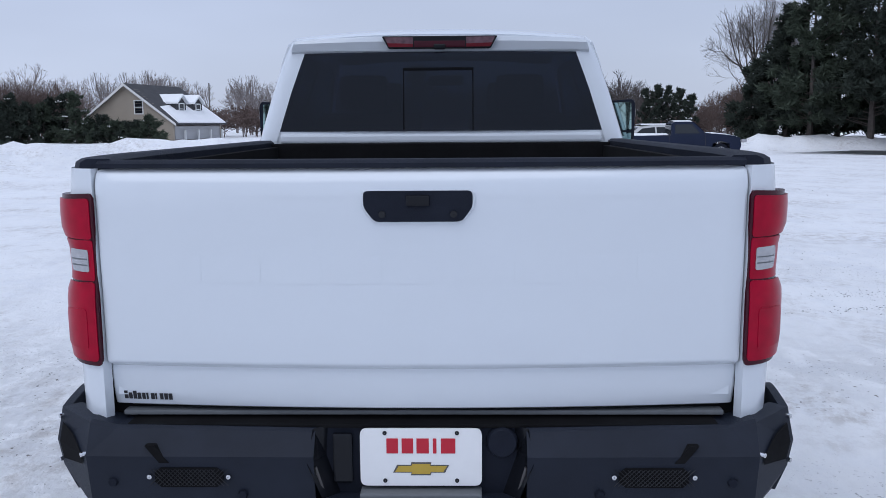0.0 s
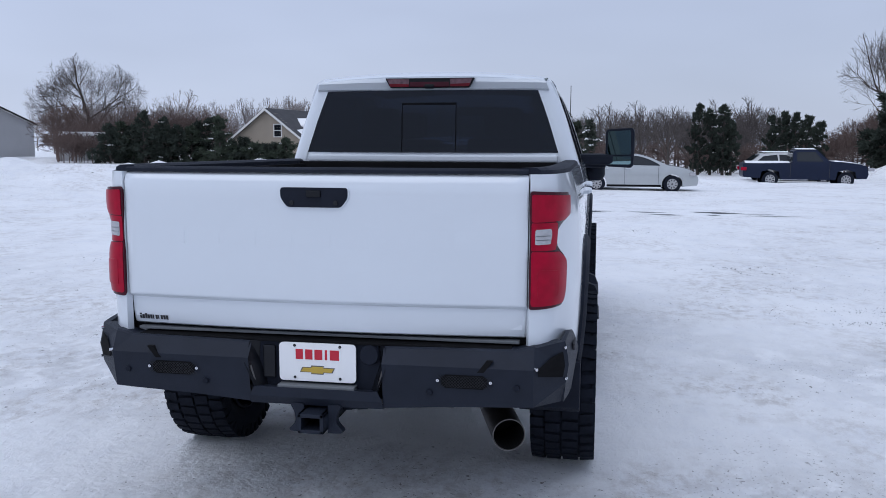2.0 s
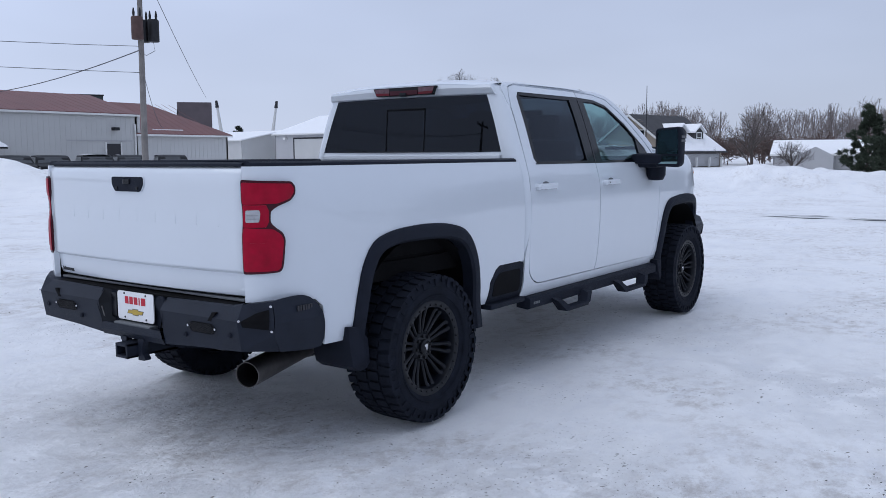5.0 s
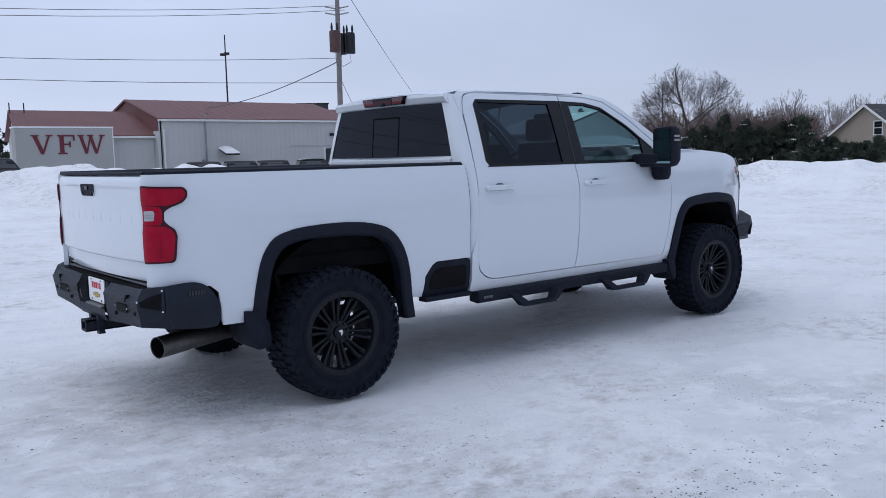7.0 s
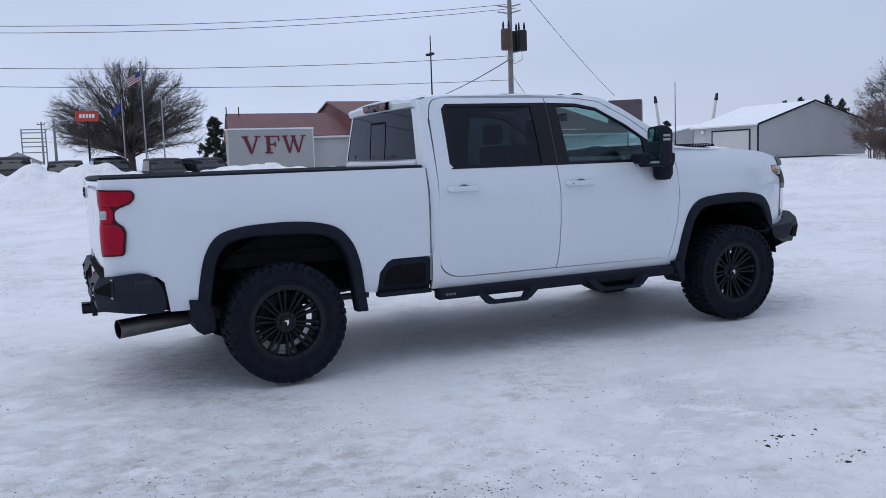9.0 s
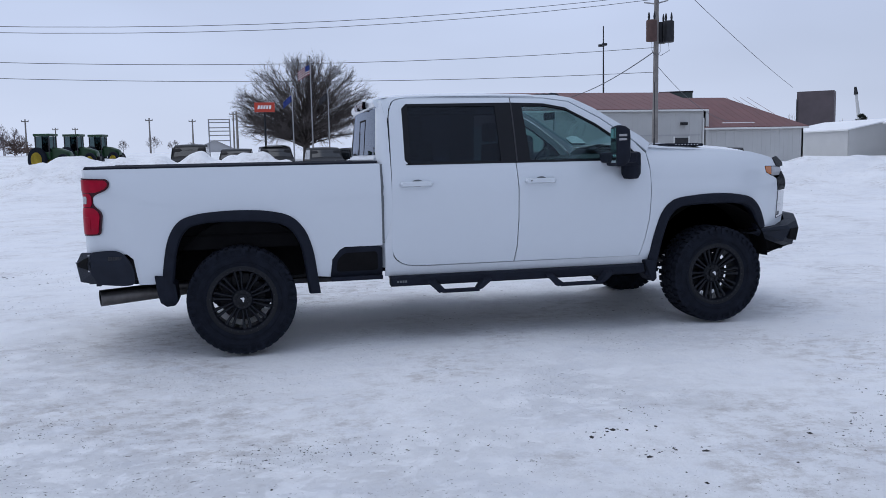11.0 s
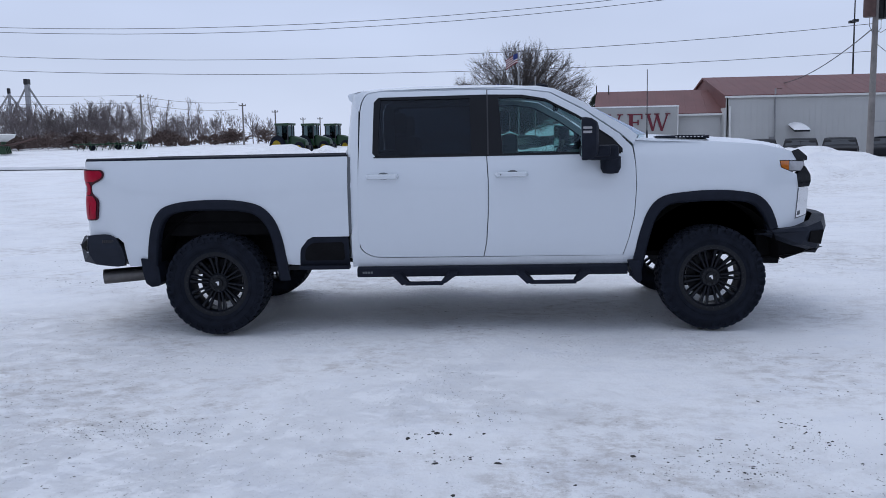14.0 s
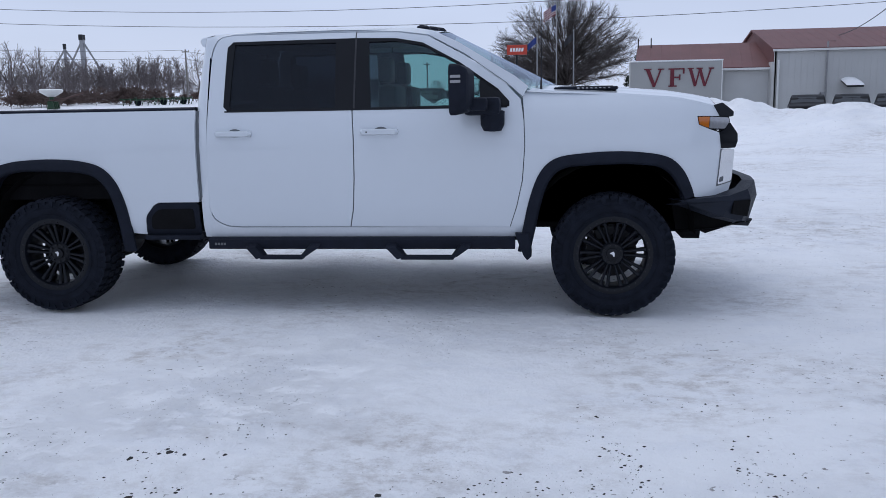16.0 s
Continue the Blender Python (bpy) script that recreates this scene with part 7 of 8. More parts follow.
POLE2 = (-27.5, -46.0)
for dy, z0, z1, sag in ((-0.1, 7.71, 10.42, 2.58), (0.4, 7.59, 10.45, 2.74), (0.1, 5.64, 8.9, 1.95), (0.0, 4.65, 7.8, 1.45)):
    wire("thin overhead wire between wooden power poles", (PX, PY + dy, z0), (POLE2[0], POLE2[1], z1), sag, 0.011)
power_pole(POLE2[0], POLE2[1], 11.4, "weathered wooden power pole")
wire("black service cable sagging to the hall roof", (PX, PY, 5.5), (-49.6, 21.6, 5.15), 0.35, 0.022)
wire("thin guy wire running down beyond the hall", (PX, PY, 9.0), (-54.4, 43.5, 6.3), 0.2, 0.015)
wire("thin service wire to the far wing", (PX, PY, 5.0), (-46.0, 33.0, 3.4), 0.6, 0.012)
for az, el, d in ((111.49, 3.64, 110), (105.29, 3.06, 110), (103.3, 2.61, 125), (101.6, 2.1, 150), (100.5, 2.1, 150), (96.32, 2.66, 118), (93.71, 2.57, 122), (91.2, 3.0, 116)):
    x, y, h = seen_at(A12, az, d, el)
    power_pole(x, y, h + 0.3, "distant wooden power pole across the field", arms=True, r=0.13, arm=0.45)
x, y, h = seen_at((3.83, -3.78, 1.49), 17.9, 118, 2.6)
power_pole(x, y, h + 0.3, "distant wooden power pole beyond the house", arms=False, r=0.13)
wa, wb, wc = polar((7.85, 1.2), 130, 115), polar((7.85, 1.2), 111.8, 110), polar((7.85, 1.2), 105.6, 110)
for h in (7.8, 6.9):
    wire("faint wire across the field", (*wa, h + 1.5), (*wb, h + 0.6), 0.5, 0.02)
    wire("faint wire across the field", (*wb, h + 0.6), (*wc, h - 0.3), 0.4, 0.02)

# ---- flagpoles, signs ----
for az, el, k in ((84.0, 6.5, 0), (85.25, 4.35, 1), (82.9, 4.5, 2)):
    x, y, h = seen_at(A9, az, 56.5, el)
    f = thing("flagpole", "pale flagpole with a drooping flag", "flagpole", "flagpoles", at=pose(x, y, gz(x, y)))
    part("shaft", tube([(0, 0, 0), (0, 0, h)], 0.055, 0.03), GALVANISED, f)
    part("finial", lathe([(h, 0.02), (h + 0.05, 0.07), (h + 0.12, 0.02)], 10, "z", caps=True), DARK_STEEL, f)
    w, hh = (0.78, 0.62) if k == 0 else (0.55, 0.42)
    top = h - (0.45 if k == 0 else 0.25)
    def cloth(u, v):
        return (0.06 * math.sin(u * 7), -0.04 - w * u, top - hh * v - 0.46 * u ** 1.2)
    if k == 0:
        for q in range(9):
            part("stripe", loft([[cloth(j / 6, (q + e) / 9) for j in range(7)] for e in (0, 1)]), FLAG_RED if q % 2 == 0 else SIDING, f)
        part("canton", loft([[Vector(cloth(j / 8, e * 0.55)) + Vector((0.012, 0, 0)) for j in range(4)] for e in (0, 1)]), FLAG_BLUE, f)
    else:
        part("banner", loft([[cloth(j / 6, e / 3) for j in range(7)] for e in range(4)]), FLAG_BLUE if k == 1 else DARK_PRINT, f, smooth=True)
sx, sy = polar((6.74, -1.45), 87.3, 66)
ds = thing("dealer_sign", "orange-red dealer sign board on a dark post", "sign", at=pose(sx, sy, gz(sx, sy), 0, 0, 90))
part("post", tube([(0, 0, 0), (0, 0, 4.7)], 0.08, n=8), DARK_STEEL, ds)
part("board", box(-0.74, 0.76, -0.12, 0.12, 4.44, 5.15, 0.03), SIGN_ORANGE, ds)
for i in range(5):
    part("pale_mark", prism([(-0.52 + i * 0.21, 4.66), (-0.37 + i * 0.21, 4.66), (-0.32 + i * 0.21, 4.93), (-0.47 + i * 0.21, 4.93)], -0.13, -0.11, "y"), TRIM, ds)
fx, fy = polar((6.74, -1.45), 90.34, 72)
fh = 1.5 + 72 * math.tan(radians(2.57)) - gz(fx, fy)
fr = thing("sign_frame", "bare steel frame of an empty sign", "sign frame", at=pose(fx, fy, gz(fx, fy), 0, 0, 90))
for x in (-0.83, 0.83):
    part("upright", box(x - 0.05, x + 0.05, -0.05, 0.05, 0, fh), GALVANISED, fr)
for z in (fh - 1.72, fh - 1.28, fh - 0.94, fh - 0.66, fh - 0.24, fh):
    part("rung", box(-0.88, 0.88, -0.04, 0.04, z - 0.04, z + 0.04), GALVANISED, fr)
power_pole(*polar((6.74, -1.45), 89.2, 70), 4.9, "short wooden post beside the sign frame", False, 0.12)


# ---- vehicles ----
def car(name, label, at, paint, L, W, H, profile, glass, wheels, R=0.33, category="car", group="", snow=False, rim_m=None, screens=None):
    """A parked car. profile: side outline (along, up); glass: side windows (along, up); own x runs forward."""
    t = thing(name, label, category, group, at=at)
    half = W / 2

    def wx(u, z):
        k = 1 - 0.10 * max(0, (z - H * 0.55) / (H * 0.45)) * 1.6
        e = 1 - 0.12 * max(0, abs(u) / (L / 2) - 0.72) / 0.28
        return half * k * e

    bm = bmesh.new()
    for s in (1, -1):
        sheet = panel(profile, lambda u, z: Vector((u, -s * wx(u, z), z)), 0.02 * s, 0.25, 0.2)
        join(sheet, bm)
    n = len(profile)
    rows = []
    for u, z in profile + profile[:1]:
        w = wx(u, z)
        rows.append([(u, w * f, z + 0.03 * (1 - f * f) * (z > H * 0.5)) for f in (-1, -0.6, 0, 0.6, 1)])
    loft(rows, bm=bm)
    part("body", bm, paint, t, smooth=True)
    for g in glass:
        for s in (1, -1):
            part("side_window", panel(g, lambda u, z: Vector((u, -s * (wx(u, z) + 0.006), z)), 0.004, 0.4, 0.3), CAR_GLASS, t)
    tops = sorted([p for p in profile if p[1] > H * 0.93])
    belt = [p for p in profile if H * 0.5 < p[1] <= H * 0.93]
    for base, head in screens or ():
        bm = loft([[(u + (0.012 if u > 0 else -0.012), f * wx(u, z) * 0.9, z + 0.028 * (1 - f * f) + 0.012) for f in (-1, -0.5, 0, 0.5, 1)] for u, z in (base, head)])
        part("windscreen" if base[0] > 0 else "rear_window", bm, CAR_GLASS, t, smooth=True)
    for end in () if screens else (1, -1):
        roof_p = max(tops, key=lambda p: p[0] * end)
        cand = [p for p in belt if p[0] * end > roof_p[0] * end]
        if cand:
            b = min(cand, key=lambda p: abs(p[0] - roof_p[0]))
            bm = loft([[(q[0] + end * 0.012, f * wx(q[0], q[1]) * 0.88, q[1] + 0.035) for f in (-1, 0, 1)] for q in ((roof_p[0] + (b[0] - roof_p[0]) * 0.08, roof_p[1] + (b[1] - roof_p[1]) * 0.08), (roof_p[0] + (b[0] - roof_p[0]) * 0.92, roof_p[1] + (b[1] - roof_p[1]) * 0.92))])
            part("windscreen" if end > 0 else "rear_window", bm, CAR_GLASS, t)
    for u in wheels:
        for s in (1, -1):
            w = part("wheel", lathe([(-0.11, R * 0.62), (-0.11, R - 0.02), (-0.07, R), (0.07, R), (0.11, R - 0.02), (0.11, R * 0.64), (0.10, R * 0.62)], 24, "y", caps=True), RUBBER, t, smooth=True, matrix=pose(u, s * (half - 0.10), R))
            rim = lathe([(0.100, R * 0.62), (0.118, R * 0.60), (0.112, R * 0.54), (0.09, R * 0.5)], 20, "y") if s > 0 else lathe([(-0.100, R * 0.62), (-0.118, R * 0.60), (-0.112, R * 0.54), (-0.09, R * 0.5)], 20, "y")
            for i in range(9):
                a = i * 2 * math.pi / 9
                c, q = math.cos(a), math.sin(a)
                y0 = s * 0.112
                loft([[(0.03 * q + c * r, y0, -0.03 * c + q * r), (-0.03 * q + c * r, y0, 0.03 * c + q * r), (-0.03 * q + c * r, y0 - s * 0.03, 0.03 * c + q * r), (0.03 * q + c * r, y0 - s * 0.03, -0.03 * c + q * r)] for r in (R * 0.1, R * 0.58)], closed=True, bm=rim)
            part("rim", rim, rim_m or ALLOY, w)
    for end, m, nm in ((1, CLEAR_LENS, "headlamp"), (-1, RED_LENS, "tail_lamp")):
        for s in (1, -1):
            x = end * (L / 2 - 0.10)
            part(nm, box(min(x, x - end * 0.25), max(x, x - end * 0.25), s * wx(x, H * 0.45) - 0.09, s * wx(x, H * 0.45) + 0.012, H * 0.44, H * 0.53, 0.02), m, t)
    if snow:
        pts = [p for p in tops]
        a, b = pts[0][0] + 0.1, pts[-1][0] - 0.05
        part("roof_snow", loft([[(u, f * half * 0.75, H + 0.02 + 0.06 * (1 - f * f)) for f in (-1, -0.6, 0, 0.6, 1)] for u in (a, (a + b) / 2, b)]), CLEAN_SNOW, t, "lying snow", smooth=True)
    return t


def stretch(pts, k):
    return [(u * k, z) for u, z in pts]


def arches(wheels, r, sill):
    """The underside of a car's flank, from front to back, with round wheel arches."""
    out = []
    for u in sorted(wheels, reverse=True):
        out += [(u + r * math.cos(a), max(sill, 0.32 + r * math.sin(a))) for a in np.linspace(-0.25, math.pi + 0.25, 15)]
    return out


saloon = flow([(-2.40, 0.40), (-2.42, 0.62), (-2.40, 0.86), (-2.34, 1.00), (-2.15, 1.055), (-1.88, 1.085), (-1.55, 1.22), (-1.15, 1.36), (-0.70, 1.445), (-0.20, 1.47), (0.20, 1.445), (0.60, 1.34), (1.05, 1.14), (1.30, 1.04), (1.75, 0.97), (2.10, 0.87), (2.32, 0.72), (2.42, 0.52), (2.38, 0.28)], 4) + arches((-1.42, 1.44), 0.385, 0.23) + [(-2.30, 0.27)]
sal_glass = [flow([(-1.40, 1.10), (-1.20, 1.26), (-0.95, 1.345), (-0.70, 1.385), (-0.42, 1.40)], 3) + [(-0.38, 1.05), (-1.25, 1.06)], flow([(-0.34, 1.40), (-0.05, 1.405), (0.25, 1.37), (0.60, 1.25), (0.92, 1.09)], 3) + [(0.98, 1.03), (-0.30, 1.05)]]
saloon_car = car("saloon_car", "silver four-door saloon parked in front of the snow bank", pose(2.45, 29.4, gz(2.45, 29.4) - 0.07, 0, 0, 1) @ Matrix.Scale(0.965, 4), SILVER, 4.84, 1.84, 1.47, saloon, sal_glass, (-1.42, 1.44), screens=(((1.10, 1.11), (0.38, 1.41)), ((-1.80, 1.11), (-1.02, 1.40))))
for s in (1, -1):
    for u, z0 in ((-0.36, 0.30), (0.92, 0.34), (-1.22, 0.62)):
        part("door_seam", box(u - 0.007, u + 0.007, s * 0.921 - 0.004, s * 0.921 + 0.004, z0, 1.02), GREY_GAP, saloon_car)
    for u in (-0.22, -1.05):
        part("door_handle", box(u - 0.10, u + 0.10, s * 0.925 - 0.012, s * 0.925 + 0.012, 0.90, 0.925, 0.006), CHROME, saloon_car)
    part("sill", box(-1.02, 1.02, s * 0.915 - 0.012, s * 0.915 + 0.012, 0.215, 0.30, 0.01), MATT_DARK, saloon_car)
old_pickup = [(-2.75, 0.55), (-2.75, 1.10), (-0.62, 1.12), (-0.58, 1.66), (-0.40, 1.74), (0.42, 1.74), (0.95, 1.22), (2.25, 1.08), (2.55, 0.98), (2.62, 0.62), (2.55, 0.42), (2.12, 0.40), (2.06, 0.72), (1.68, 0.84), (1.30, 0.72), (1.24, 0.36), (-1.12, 0.36), (-1.18, 0.72), (-1.56, 0.84), (-1.94, 0.72), (-2.0, 0.42), (-2.7, 0.45)]
pk_glass = [[(-0.42, 1.20), (-0.42, 1.62), (0.35, 1.64), (0.72, 1.20)]]
pickup_2 = car("old_pickup", "dark blue pickup standing in deep snow", pose(10.75, 38.9, gz(10.75, 38.9) - 0.16, 0, 0, -3), NAVY, 6.0, 1.85, 1.74, stretch(old_pickup, 1.02), [stretch(g, 1.02) for g in pk_glass], (-1.59, 1.71), 0.36, "pickup truck", snow=True)
part("bonnet_snow", loft([[(u, f * 0.80, z + 0.05 * (1 - f * f)) for f in (-1, -0.6, 0, 0.6, 1)] for u, z in ((1.05, 1.19), (1.5, 1.19), (2.1, 1.12), (2.5, 1.02))]), CLEAN_SNOW, pickup_2, "lying snow", smooth=True)
part("bed_snow", loft([[(u, f * 0.80, 1.11 + 0.10 * (1 - f * f)) for f in (-1, -0.6, 0, 0.6, 1)] for u in (-2.7, -2.0, -1.2, -0.7)]), CLEAN_SNOW, pickup_2, "lying snow", smooth=True)
for u0, u1 in ((-0.72, -0.70), (0.98, 1.0)):
    part("door_seam", box(u0, u1, -0.931, -0.924, 0.45, 1.15), DARK_PRINT, pickup_2)
suv = flow([(-2.24, 0.45), (-2.33, 0.70), (-2.33, 1.02), (-2.26, 1.30), (-2.12, 1.60), (-1.85, 1.70), (-1.2, 1.74), (-0.3, 1.74), (0.30, 1.70), (0.62, 1.58), (1.10, 1.20), (1.40, 1.10), (2.05, 1.00), (2.26, 0.82), (2.30, 0.50), (2.22, 0.38)], 3) + arches((-1.4, 1.4), 0.42, 0.34)
suv_screens = (((1.08, 1.20), (0.60, 1.58)), ((-2.27, 1.16), (-2.14, 1.56)))
suv_glass = [[(-2.02, 1.12), (-1.92, 1.60), (-1.05, 1.64), (-1.02, 1.12)], [(-0.95, 1.12), (-0.98, 1.64), (0.40, 1.62), (0.88, 1.12)]]
crossover = [(-2.3, 0.45), (-2.34, 0.86), (-2.12, 1.08), (-1.62, 1.46), (-1.0, 1.55), (0.2, 1.55), (0.55, 1.48), (1.15, 1.08), (2.1, 0.95), (2.3, 0.75), (2.3, 0.42), (1.75, 0.34), (1.68, 0.62), (1.4, 0.72), (1.1, 0.62), (1.02, 0.30), (-1.02, 0.30), (-1.1, 0.62), (-1.4, 0.72), (-1.7, 0.62), (-1.78, 0.35)]
cross_glass = [[(-1.85, 1.10), (-1.50, 1.38), (-0.85, 1.45), (-0.80, 1.06)], [(-0.72, 1.06), (-0.76, 1.45), (0.18, 1.45), (0.45, 1.40), (0.88, 1.06)]]
car("white_suv", "white estate car behind the dark blue pickup", pose(10.9, 42.4, gz(10.9, 42.4) - 0.12, 0, 0, 2), WHITE_CAR, 4.6, 1.85, 1.55, crossover, cross_glass, (-1.4, 1.4), 0.34, snow=True)
PAINTS = [BLACK_CAR, BLACK_CAR, BLACK_CAR, GREY_CAR, BLACK_CAR, BLACK_CAR, BLACK_CAR, BLACK_CAR, GREY_CAR, GREY_CAR, BLACK_CAR]
for i, (az, el) in enumerate(((91.6, 1.15), (88.7, 0.80), (86.2, 0.92), (83.0, 0.78), (80.5, 0.72))):
    x, y, h = seen_at(A9, az, 47.5, el)
    car("parked_suv", "dark estate car parked before the hall", pose(x, y, gz(x, y), 0, 0, 88 - az + rnd.uniform(-4, 4)) @ Matrix.Diagonal((1, 1.0, h / 1.86, 1)), PAINTS[i], 4.6, 1.85, 1.74, suv, suv_glass, (-1.4, 1.4), 0.34, screens=suv_screens, group="cars before the hall", snow=i == 2)
for i, y in enumerate((17.34, 19.54, 21.66, 24.3, 26.6, 29.4)):
    a = math.degrees(math.atan2(2.9 - y, 48.2))
    car("parked_suv", "dark estate car parked before the hall, snow on its roof" if i == 3 else "dark estate car parked before the hall", pose(-40.5, y, gz(-40.5, y), 0, 0, a) @ Matrix.Diagonal((0.96, 1.0, 0.74, 1)), PAINTS[i + 5], 4.6, 1.85, 1.74, suv, suv_glass, (-1.4, 1.4), 0.34, screens=suv_screens, group="cars before the hall", snow=i == 3)
x, y, h = seen_at(A12, 94.5, 60, 0.83)
car("parked_suv", "dark estate car beyond the snow bank", pose(x, y, gz(x, y), 0, 0, 172) @ Matrix.Diagonal((0.9, 1, h / 1.76, 1)), BLACK_CAR, 4.6, 1.85, 1.74, suv, suv_glass, (-1.4, 1.4), 0.34, screens=suv_screens)


def tractor(at, label):
    t = thing("farm_tractor", label, "tractor", "farm tractors", at=at)
    part("bonnet", loft([[(x, y, z) for y, z in ((-0.42, 1.0), (-0.42, z1 - 0.1), (-0.3, z1), (0.3, z1), (0.42, z1 - 0.1), (0.42, 1.0))] for x, z1 in ((0.5, 1.95), (1.4, 1.85), (2.3, 1.6), (2.45, 1.4))], closed=True), TRACTOR_GREEN, t, smooth=True)
    for y in (-0.72, 0.72):
        for x in (-1.0, 0.45):
            part("cab_post", box(x - 0.05, x + 0.05, y - 0.05, y + 0.05, 1.3, 2.85), DARK_PRINT, t)
    part("cab_roof", box(-1.15, 0.65, -0.85, 0.85, 2.82, 3.02, 0.05), TRACTOR_GREEN, t)
    part("cab_base", box(-1.05, 0.5, -0.75, 0.75, 1.0, 1.6, 0.05), TRACTOR_GREEN, t)
    for y in (-0.71, 0.71):
        part("cab_pane", prism([(-0.95, 1.6), (0.40, 1.6), (0.40, 2.8), (-0.95, 2.8)], y, y + 0.005, "y"), CAB_GLASS, t)
    part("seat", box(-0.6, -0.1, -0.25, 0.25, 1.5, 2.2, 0.05), SEAT, t)
    part("exhaust_stack", tube([(0.75, -0.35, 1.8), (0.75, -0.35, 2.9)], 0.06), DARK_STEEL, t)
    for x, r, w in ((-0.75, 0.98, 0.5), (1.95, 0.70, 0.4)):
        for s in (-1, 1):
            whl = part("wheel", lathe([(-w / 2, r * 0.6), (-w / 2, r - 0.05), (-w / 3, r), (w / 3, r), (w / 2, r - 0.05), (w / 2, r * 0.6)], 26, "y", caps=True), RUBBER, t, smooth=True, matrix=pose(x, s * 0.95, r))
            part("rim", lathe([(-w / 2 - 0.02, r * 0.6), (-w / 2 - 0.02, r * 0.1), (w / 2 + 0.02, r * 0.1), (w / 2 + 0.02, r * 0.6)], 20, "y", caps=True), TRACTOR_YELLOW, whl)
    part("front_weight", box(2.4, 2.75, -0.3, 0.3, 0.6, 1.1, 0.03), DARK_STEEL, t)
    return t


for az, d in ((102.35, 85), (100.75, 91), (99.35, 97)):
    x, y = polar(A12, az, d)
    tractor(pose(x, y, 3.80 + (d - 85) * 0.02 - 3.12, 0, 0, 74) @ Matrix.Diagonal((0.86, 0.86, 1.125, 1)), "green farm tractor with yellow wheels parked in a row")
x, y, h = seen_at(A15, 120.2, 104, 1.3)
pl = thing("seed_planter", "green farm implement with a white hopper", "farm implement", at=pose(x, y, gz(x, y), 0, 0, 20))
part("hopper", lathe([(h - 0.8, 0.4), (h - 0.35, 1.15), (h - 0.1, 1.25), (h, 1.1)], 20, "z", caps=True), TRIM, pl, smooth=True)
part("frame", box(-2.0, 2.0, -0.1, 0.1, 0.7, 0.85), TRACTOR_GREEN, pl)
part("support", tube([(0, 0, 0.7), (0, 0, h - 0.7)], 0.25, n=8), TRACTOR_GREEN, pl)
part("auger", tube([(0.4, -0.6, 0.9), (1.2, 1.6, 1.2), (2.0, 3.6, h - 0.5)], 0.10, n=8), RUST, pl)
for k in (-1.5, -0.5, 0.5, 1.5):
    part("row_unit", prism([(-0.25, 0.05), (0.5, 0.15), (0.35, 0.9), (-0.1, 1.0)], k - 0.16, k + 0.16, "x"), TRACTOR_GREEN, pl)
for az, w in ((115.4, 4.2), (113.9, 2.6), (112.7, 2.2)):
    x, y, h = seen_at(A15, az, 106, 0.85)
    im = thing("tillage_tool", "low green farm implement in the snow", "farm implement", at=pose(x, y, gz(x, y), 0, 0, 30 + az))
    part("frame", join(box(-w / 2, w / 2, -0.07, 0.07, 0.65, 0.80), box(-0.08, 0.08, -1.5, 0.6, 0.6, 0.75)), TRACTOR_GREEN, im)
    for i, k in enumerate(np.linspace(-w / 2 + 0.2, w / 2 - 0.2, 6)):
        part("tine_unit", tube([(k, 0, 0.75), (k + 0.1, -0.35, h * (0.55 + 0.3 * ((i * 7) % 3) / 2)), (k, -0.7, 0.5), (k - 0.1, -0.5, 0.05)], 0.06, n=5), TRACTOR_GREEN, im)
    part("wheel", lathe([(-0.12, 0.2), (-0.12, 0.36), (0.12, 0.36), (0.12, 0.2)], 16, "y", caps=True), RUBBER, im, matrix=pose(0.3, 0.3, 0.36))


# ---- bare asphalt showing through, and grit on the snow ----
def patch(name, label, pts, material, lift=0.006):
    bm = bmesh.new()
    c = Vector((sum(p[0] for p in pts) / len(pts), sum(p[1] for p in pts) / len(pts)))
    ring = []
    for i in range(len(pts)):
        a, b = Vector(pts[i]), Vector(pts[(i + 1) % len(pts)])
        for k in range(8):
            p = a.lerp(b, k / 8)
            p = c + (p - c) * rnd.uniform(0.85, 1.12)
            ring.append(bm.verts.new((p.x, p.y, gz(p.x, p.y) + lift + 0.02)))
    mid = bm.verts.new((c.x, c.y, gz(c.x, c.y) + lift + 0.02))
    for i in range(len(ring)):
        bm.faces.new((ring[i], ring[(i + 1) % len(ring)], mid))
    ob = part(name, bm, material)
    return tagged(ob, label, "ground", kind="structure")


patch("road", "wet dark road beyond the snowy lot", [(17.5, 40), (30, 35.5), (60, 26), (62, 29), (32, 38.5), (20, 42.5)], ASPHALT, 0.03)
patch("road", "slushy grey road along the field", [(-52, -22), (-58, -60), (-70, -120), (-74, -118), (-62, -58), (-56, -22)], SLUSH, 0.05)
for i in range(16):
    cx, cy, lx, ly = rnd.uniform(-1.5, 5.5), 17.2 + rnd.gauss(0, 0.45), rnd.uniform(0.18, 0.75), rnd.uniform(0.05, 0.16)
    patch("asphalt_streak", "dark wet asphalt showing through thin snow", [(cx - lx, cy - ly * 0.4), (cx, cy - ly), (cx + lx, cy + ly * 0.2), (cx + lx * 0.3, cy + ly)], ASPHALT, -0.012)
vs, fs = [], []
g = random.Random(9)
spots = []
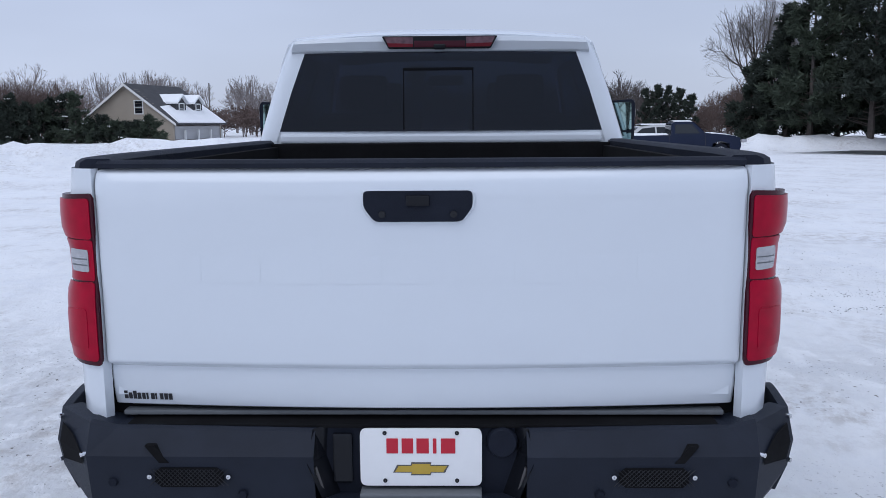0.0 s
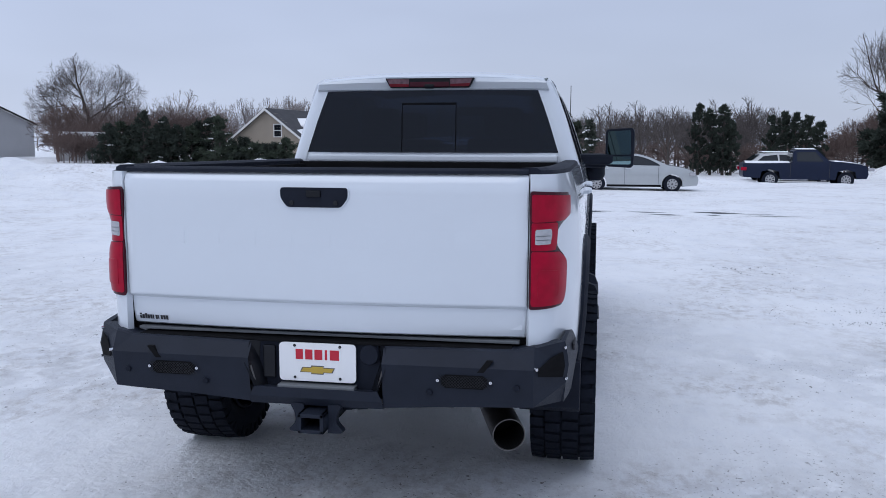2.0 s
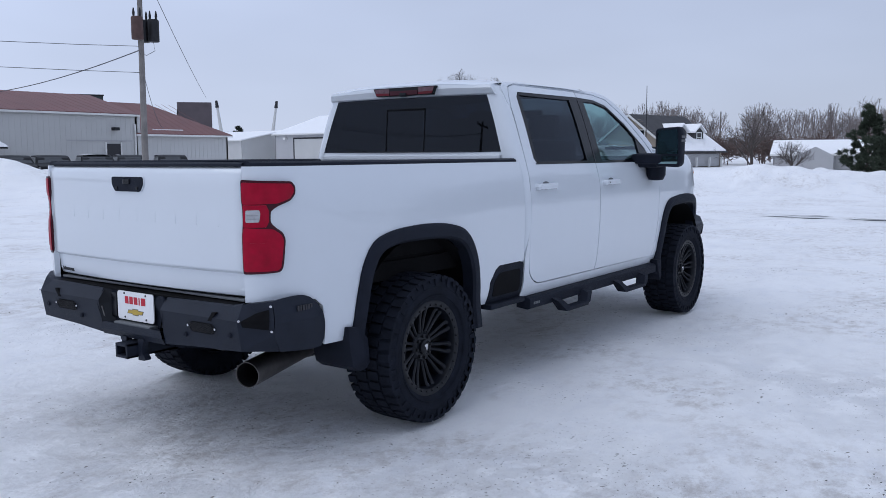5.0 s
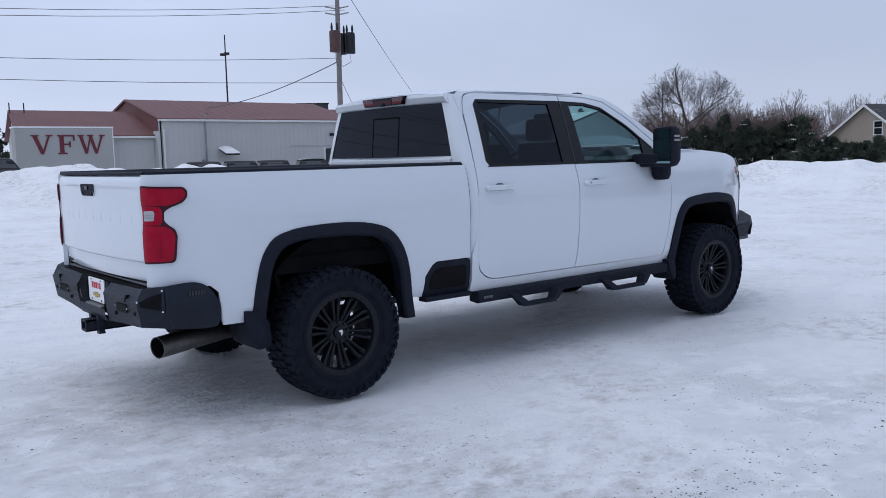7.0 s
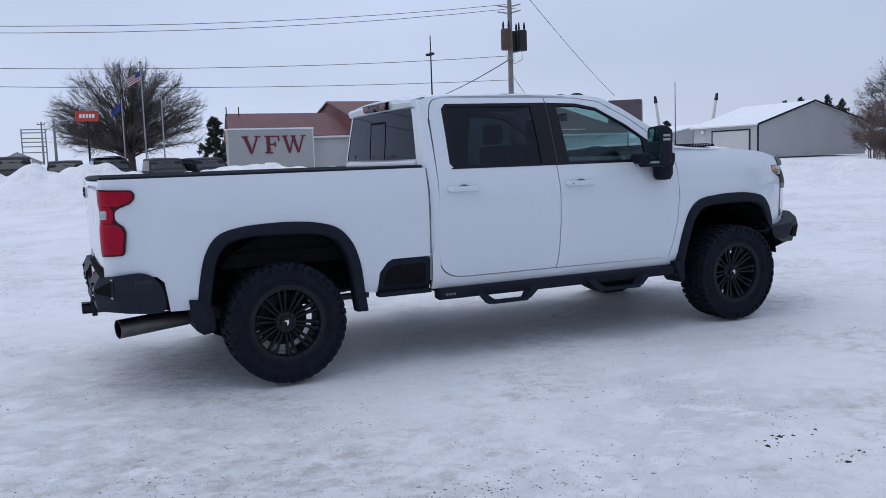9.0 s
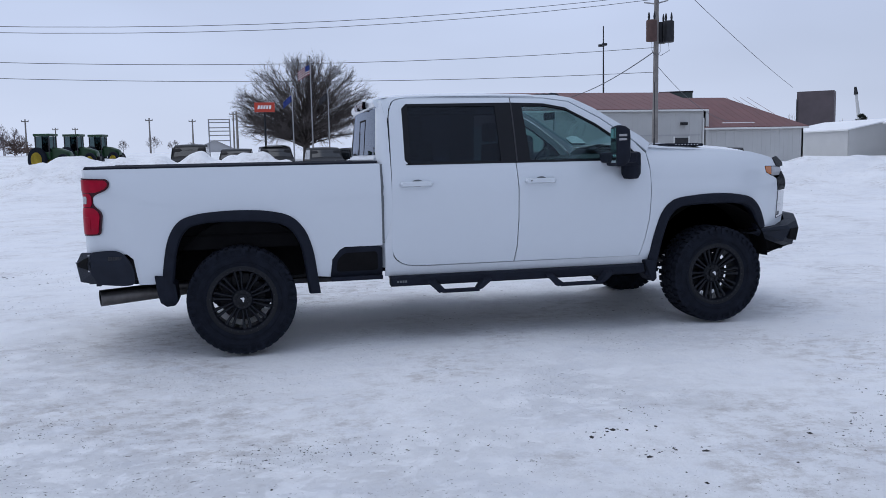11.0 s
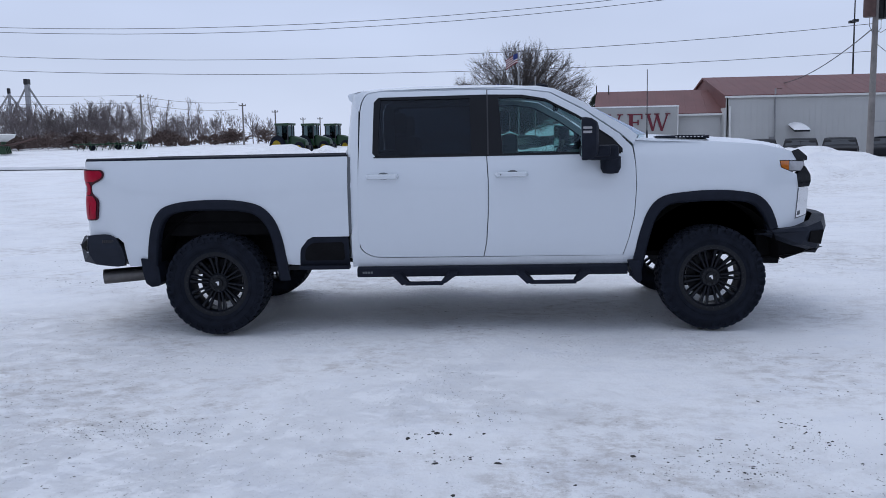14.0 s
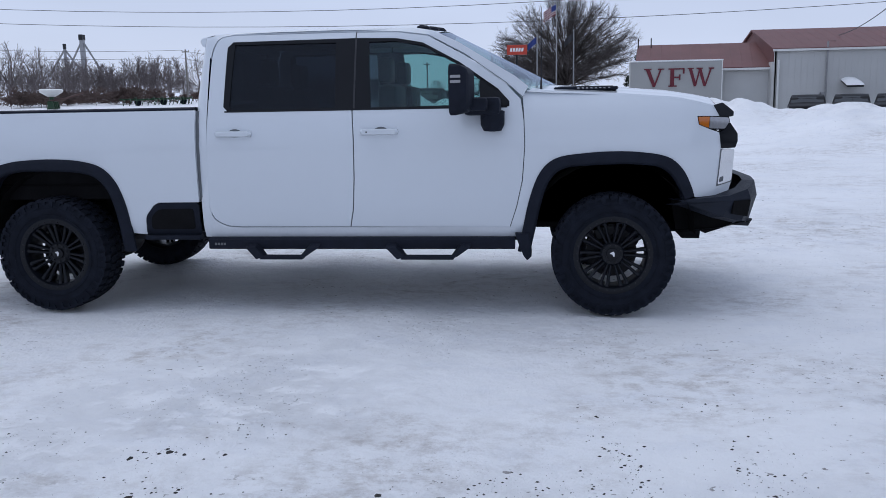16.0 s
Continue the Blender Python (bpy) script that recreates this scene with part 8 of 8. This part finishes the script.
DRIFTS = [  # x, y, half length, half width, turn, crumbs, coarseness
    (3.33, 0.36, 0.34, 0.10, 1.45, 260, 1.2), (3.48, 0.10, 0.30, 0.08, 1.3, 120, 1.0), (3.43, 0.62, 0.16, 0.06, 1.5, 60, 1.0), (2.50, -1.10, 0.36, 0.07, 1.2, 150, 1.1), (2.66, -1.36, 0.30, 0.06, 1.2, 90, 1.0),
    (2.33, -0.61, 0.25, 0.08, 1.3, 90, 1.0), (2.95, -0.60, 0.28, 0.06, 1.3, 70, 1.0), (3.54, 1.97, 0.10, 0.06, 1.5, 22, 2.6), (3.87, 2.07, 0.12, 0.05, 1.5, 24, 2.8), (3.74, 2.02, 0.20, 0.10, 1.5, 30, 1.6),
    (3.74, 3.62, 0.22, 0.12, 1.6, 150, 1.4), (4.03, 3.32, 0.24, 0.10, 1.4, 130, 1.3), (3.36, 3.88, 0.30, 0.05, 0.2, 110, 1.6), (3.72, 4.45, 0.28, 0.10, 0.3, 120, 1.5), (3.47, 1.44, 0.30, 0.10, 1.5, 60, 0.9),
    (4.36, 1.98, 0.12, 0.05, 1.5, 16, 2.2), (3.89, 1.29, 0.22, 0.07, 1.5, 60, 1.0), (4.5, 2.6, 0.4, 0.15, 1.4, 80, 1.1), (2.82, 4.35, 0.2, 0.05, 1.2, 40, 1.3), (0.48, -1.45, 0.2, 0.06, 0.6, 30, 1.0)]
for cx, cy, long, wide, turn, count, coarse in DRIFTS:
    for q in range(count * 2 if coarse < 2 else count):
        u, v = g.gauss(0, long), g.gauss(0, wide)
        spots.append((cx + u * math.cos(turn) - v * math.sin(turn), cy + u * math.sin(turn) + v * math.cos(turn), coarse * g.choice((0.002, 0.0025, 0.003, 0.004, 0.005, 0.009))))
for i in range(110):         # drifts of fine grit
    cx, cy, turn, long = g.uniform(2.9, 7.5), g.uniform(-4.0, 7.5), g.uniform(0, 3.1), g.uniform(0.10, 0.45)
    if i > 55:
        cx, cy = g.uniform(-6, 4.5), g.uniform(-3.5, -1.6) if i % 2 else g.uniform(6, 16)
    coarse = g.choice((0.8, 1.0, 1.3, 1.9))
    for q in range(g.randint(12, 60)):
        u, v = g.gauss(0, long), g.gauss(0, 0.10)
        spots.append((cx + u * math.cos(turn) - v * math.sin(turn), cy + u * math.sin(turn) + v * math.cos(turn), coarse * g.choice((0.003, 0.004, 0.005, 0.007, 0.010))))
for i in range(1000):        # single crumbs
    r_, a_ = 3 + 20 * g.random() ** 0.7, g.uniform(0, 6.28)
    spots.append((1 + r_ * math.cos(a_), 2 + r_ * math.sin(a_), g.choice((0.004, 0.005, 0.006, 0.008, 0.010, 0.018))))
for i in range(70):          # dark clods on the banks
    x, y = g.uniform(-30, -8), g.uniform(-8, 28)
    if gz(x, y) > 0.45:
        spots.append((x, y, g.uniform(0.03, 0.07)))
for px, py, s in spots:
    s *= g.uniform(0.7, 1.3)
    for q in (0,):
        z = gz(px, py)
        k = len(vs)
        n = 5
        for j in range(n):
            a = 6.283 * j / n + g.uniform(-0.3, 0.3)
            vs.append((px + math.cos(a) * s * g.uniform(0.6, 1.3), py + math.sin(a) * s * g.uniform(0.6, 1.3), z - 0.004))
        vs.append((px + g.uniform(-0.3, 0.3) * s, py, z + min(0.012, s * 0.28)))
        for j in range(n):
            fs.append((k + j, k + (j + 1) % n, k + n))
me = bpy.data.meshes.new("grit")
me.from_pydata(vs, [], fs)
me.materials.append(mat("dark_grit", (0.035, 0.032, 0.03), 0.9, var=0.4))
tagged(new("grit", me), "dark grit and dirt scattered over the snow", "grit", kind="stuff")
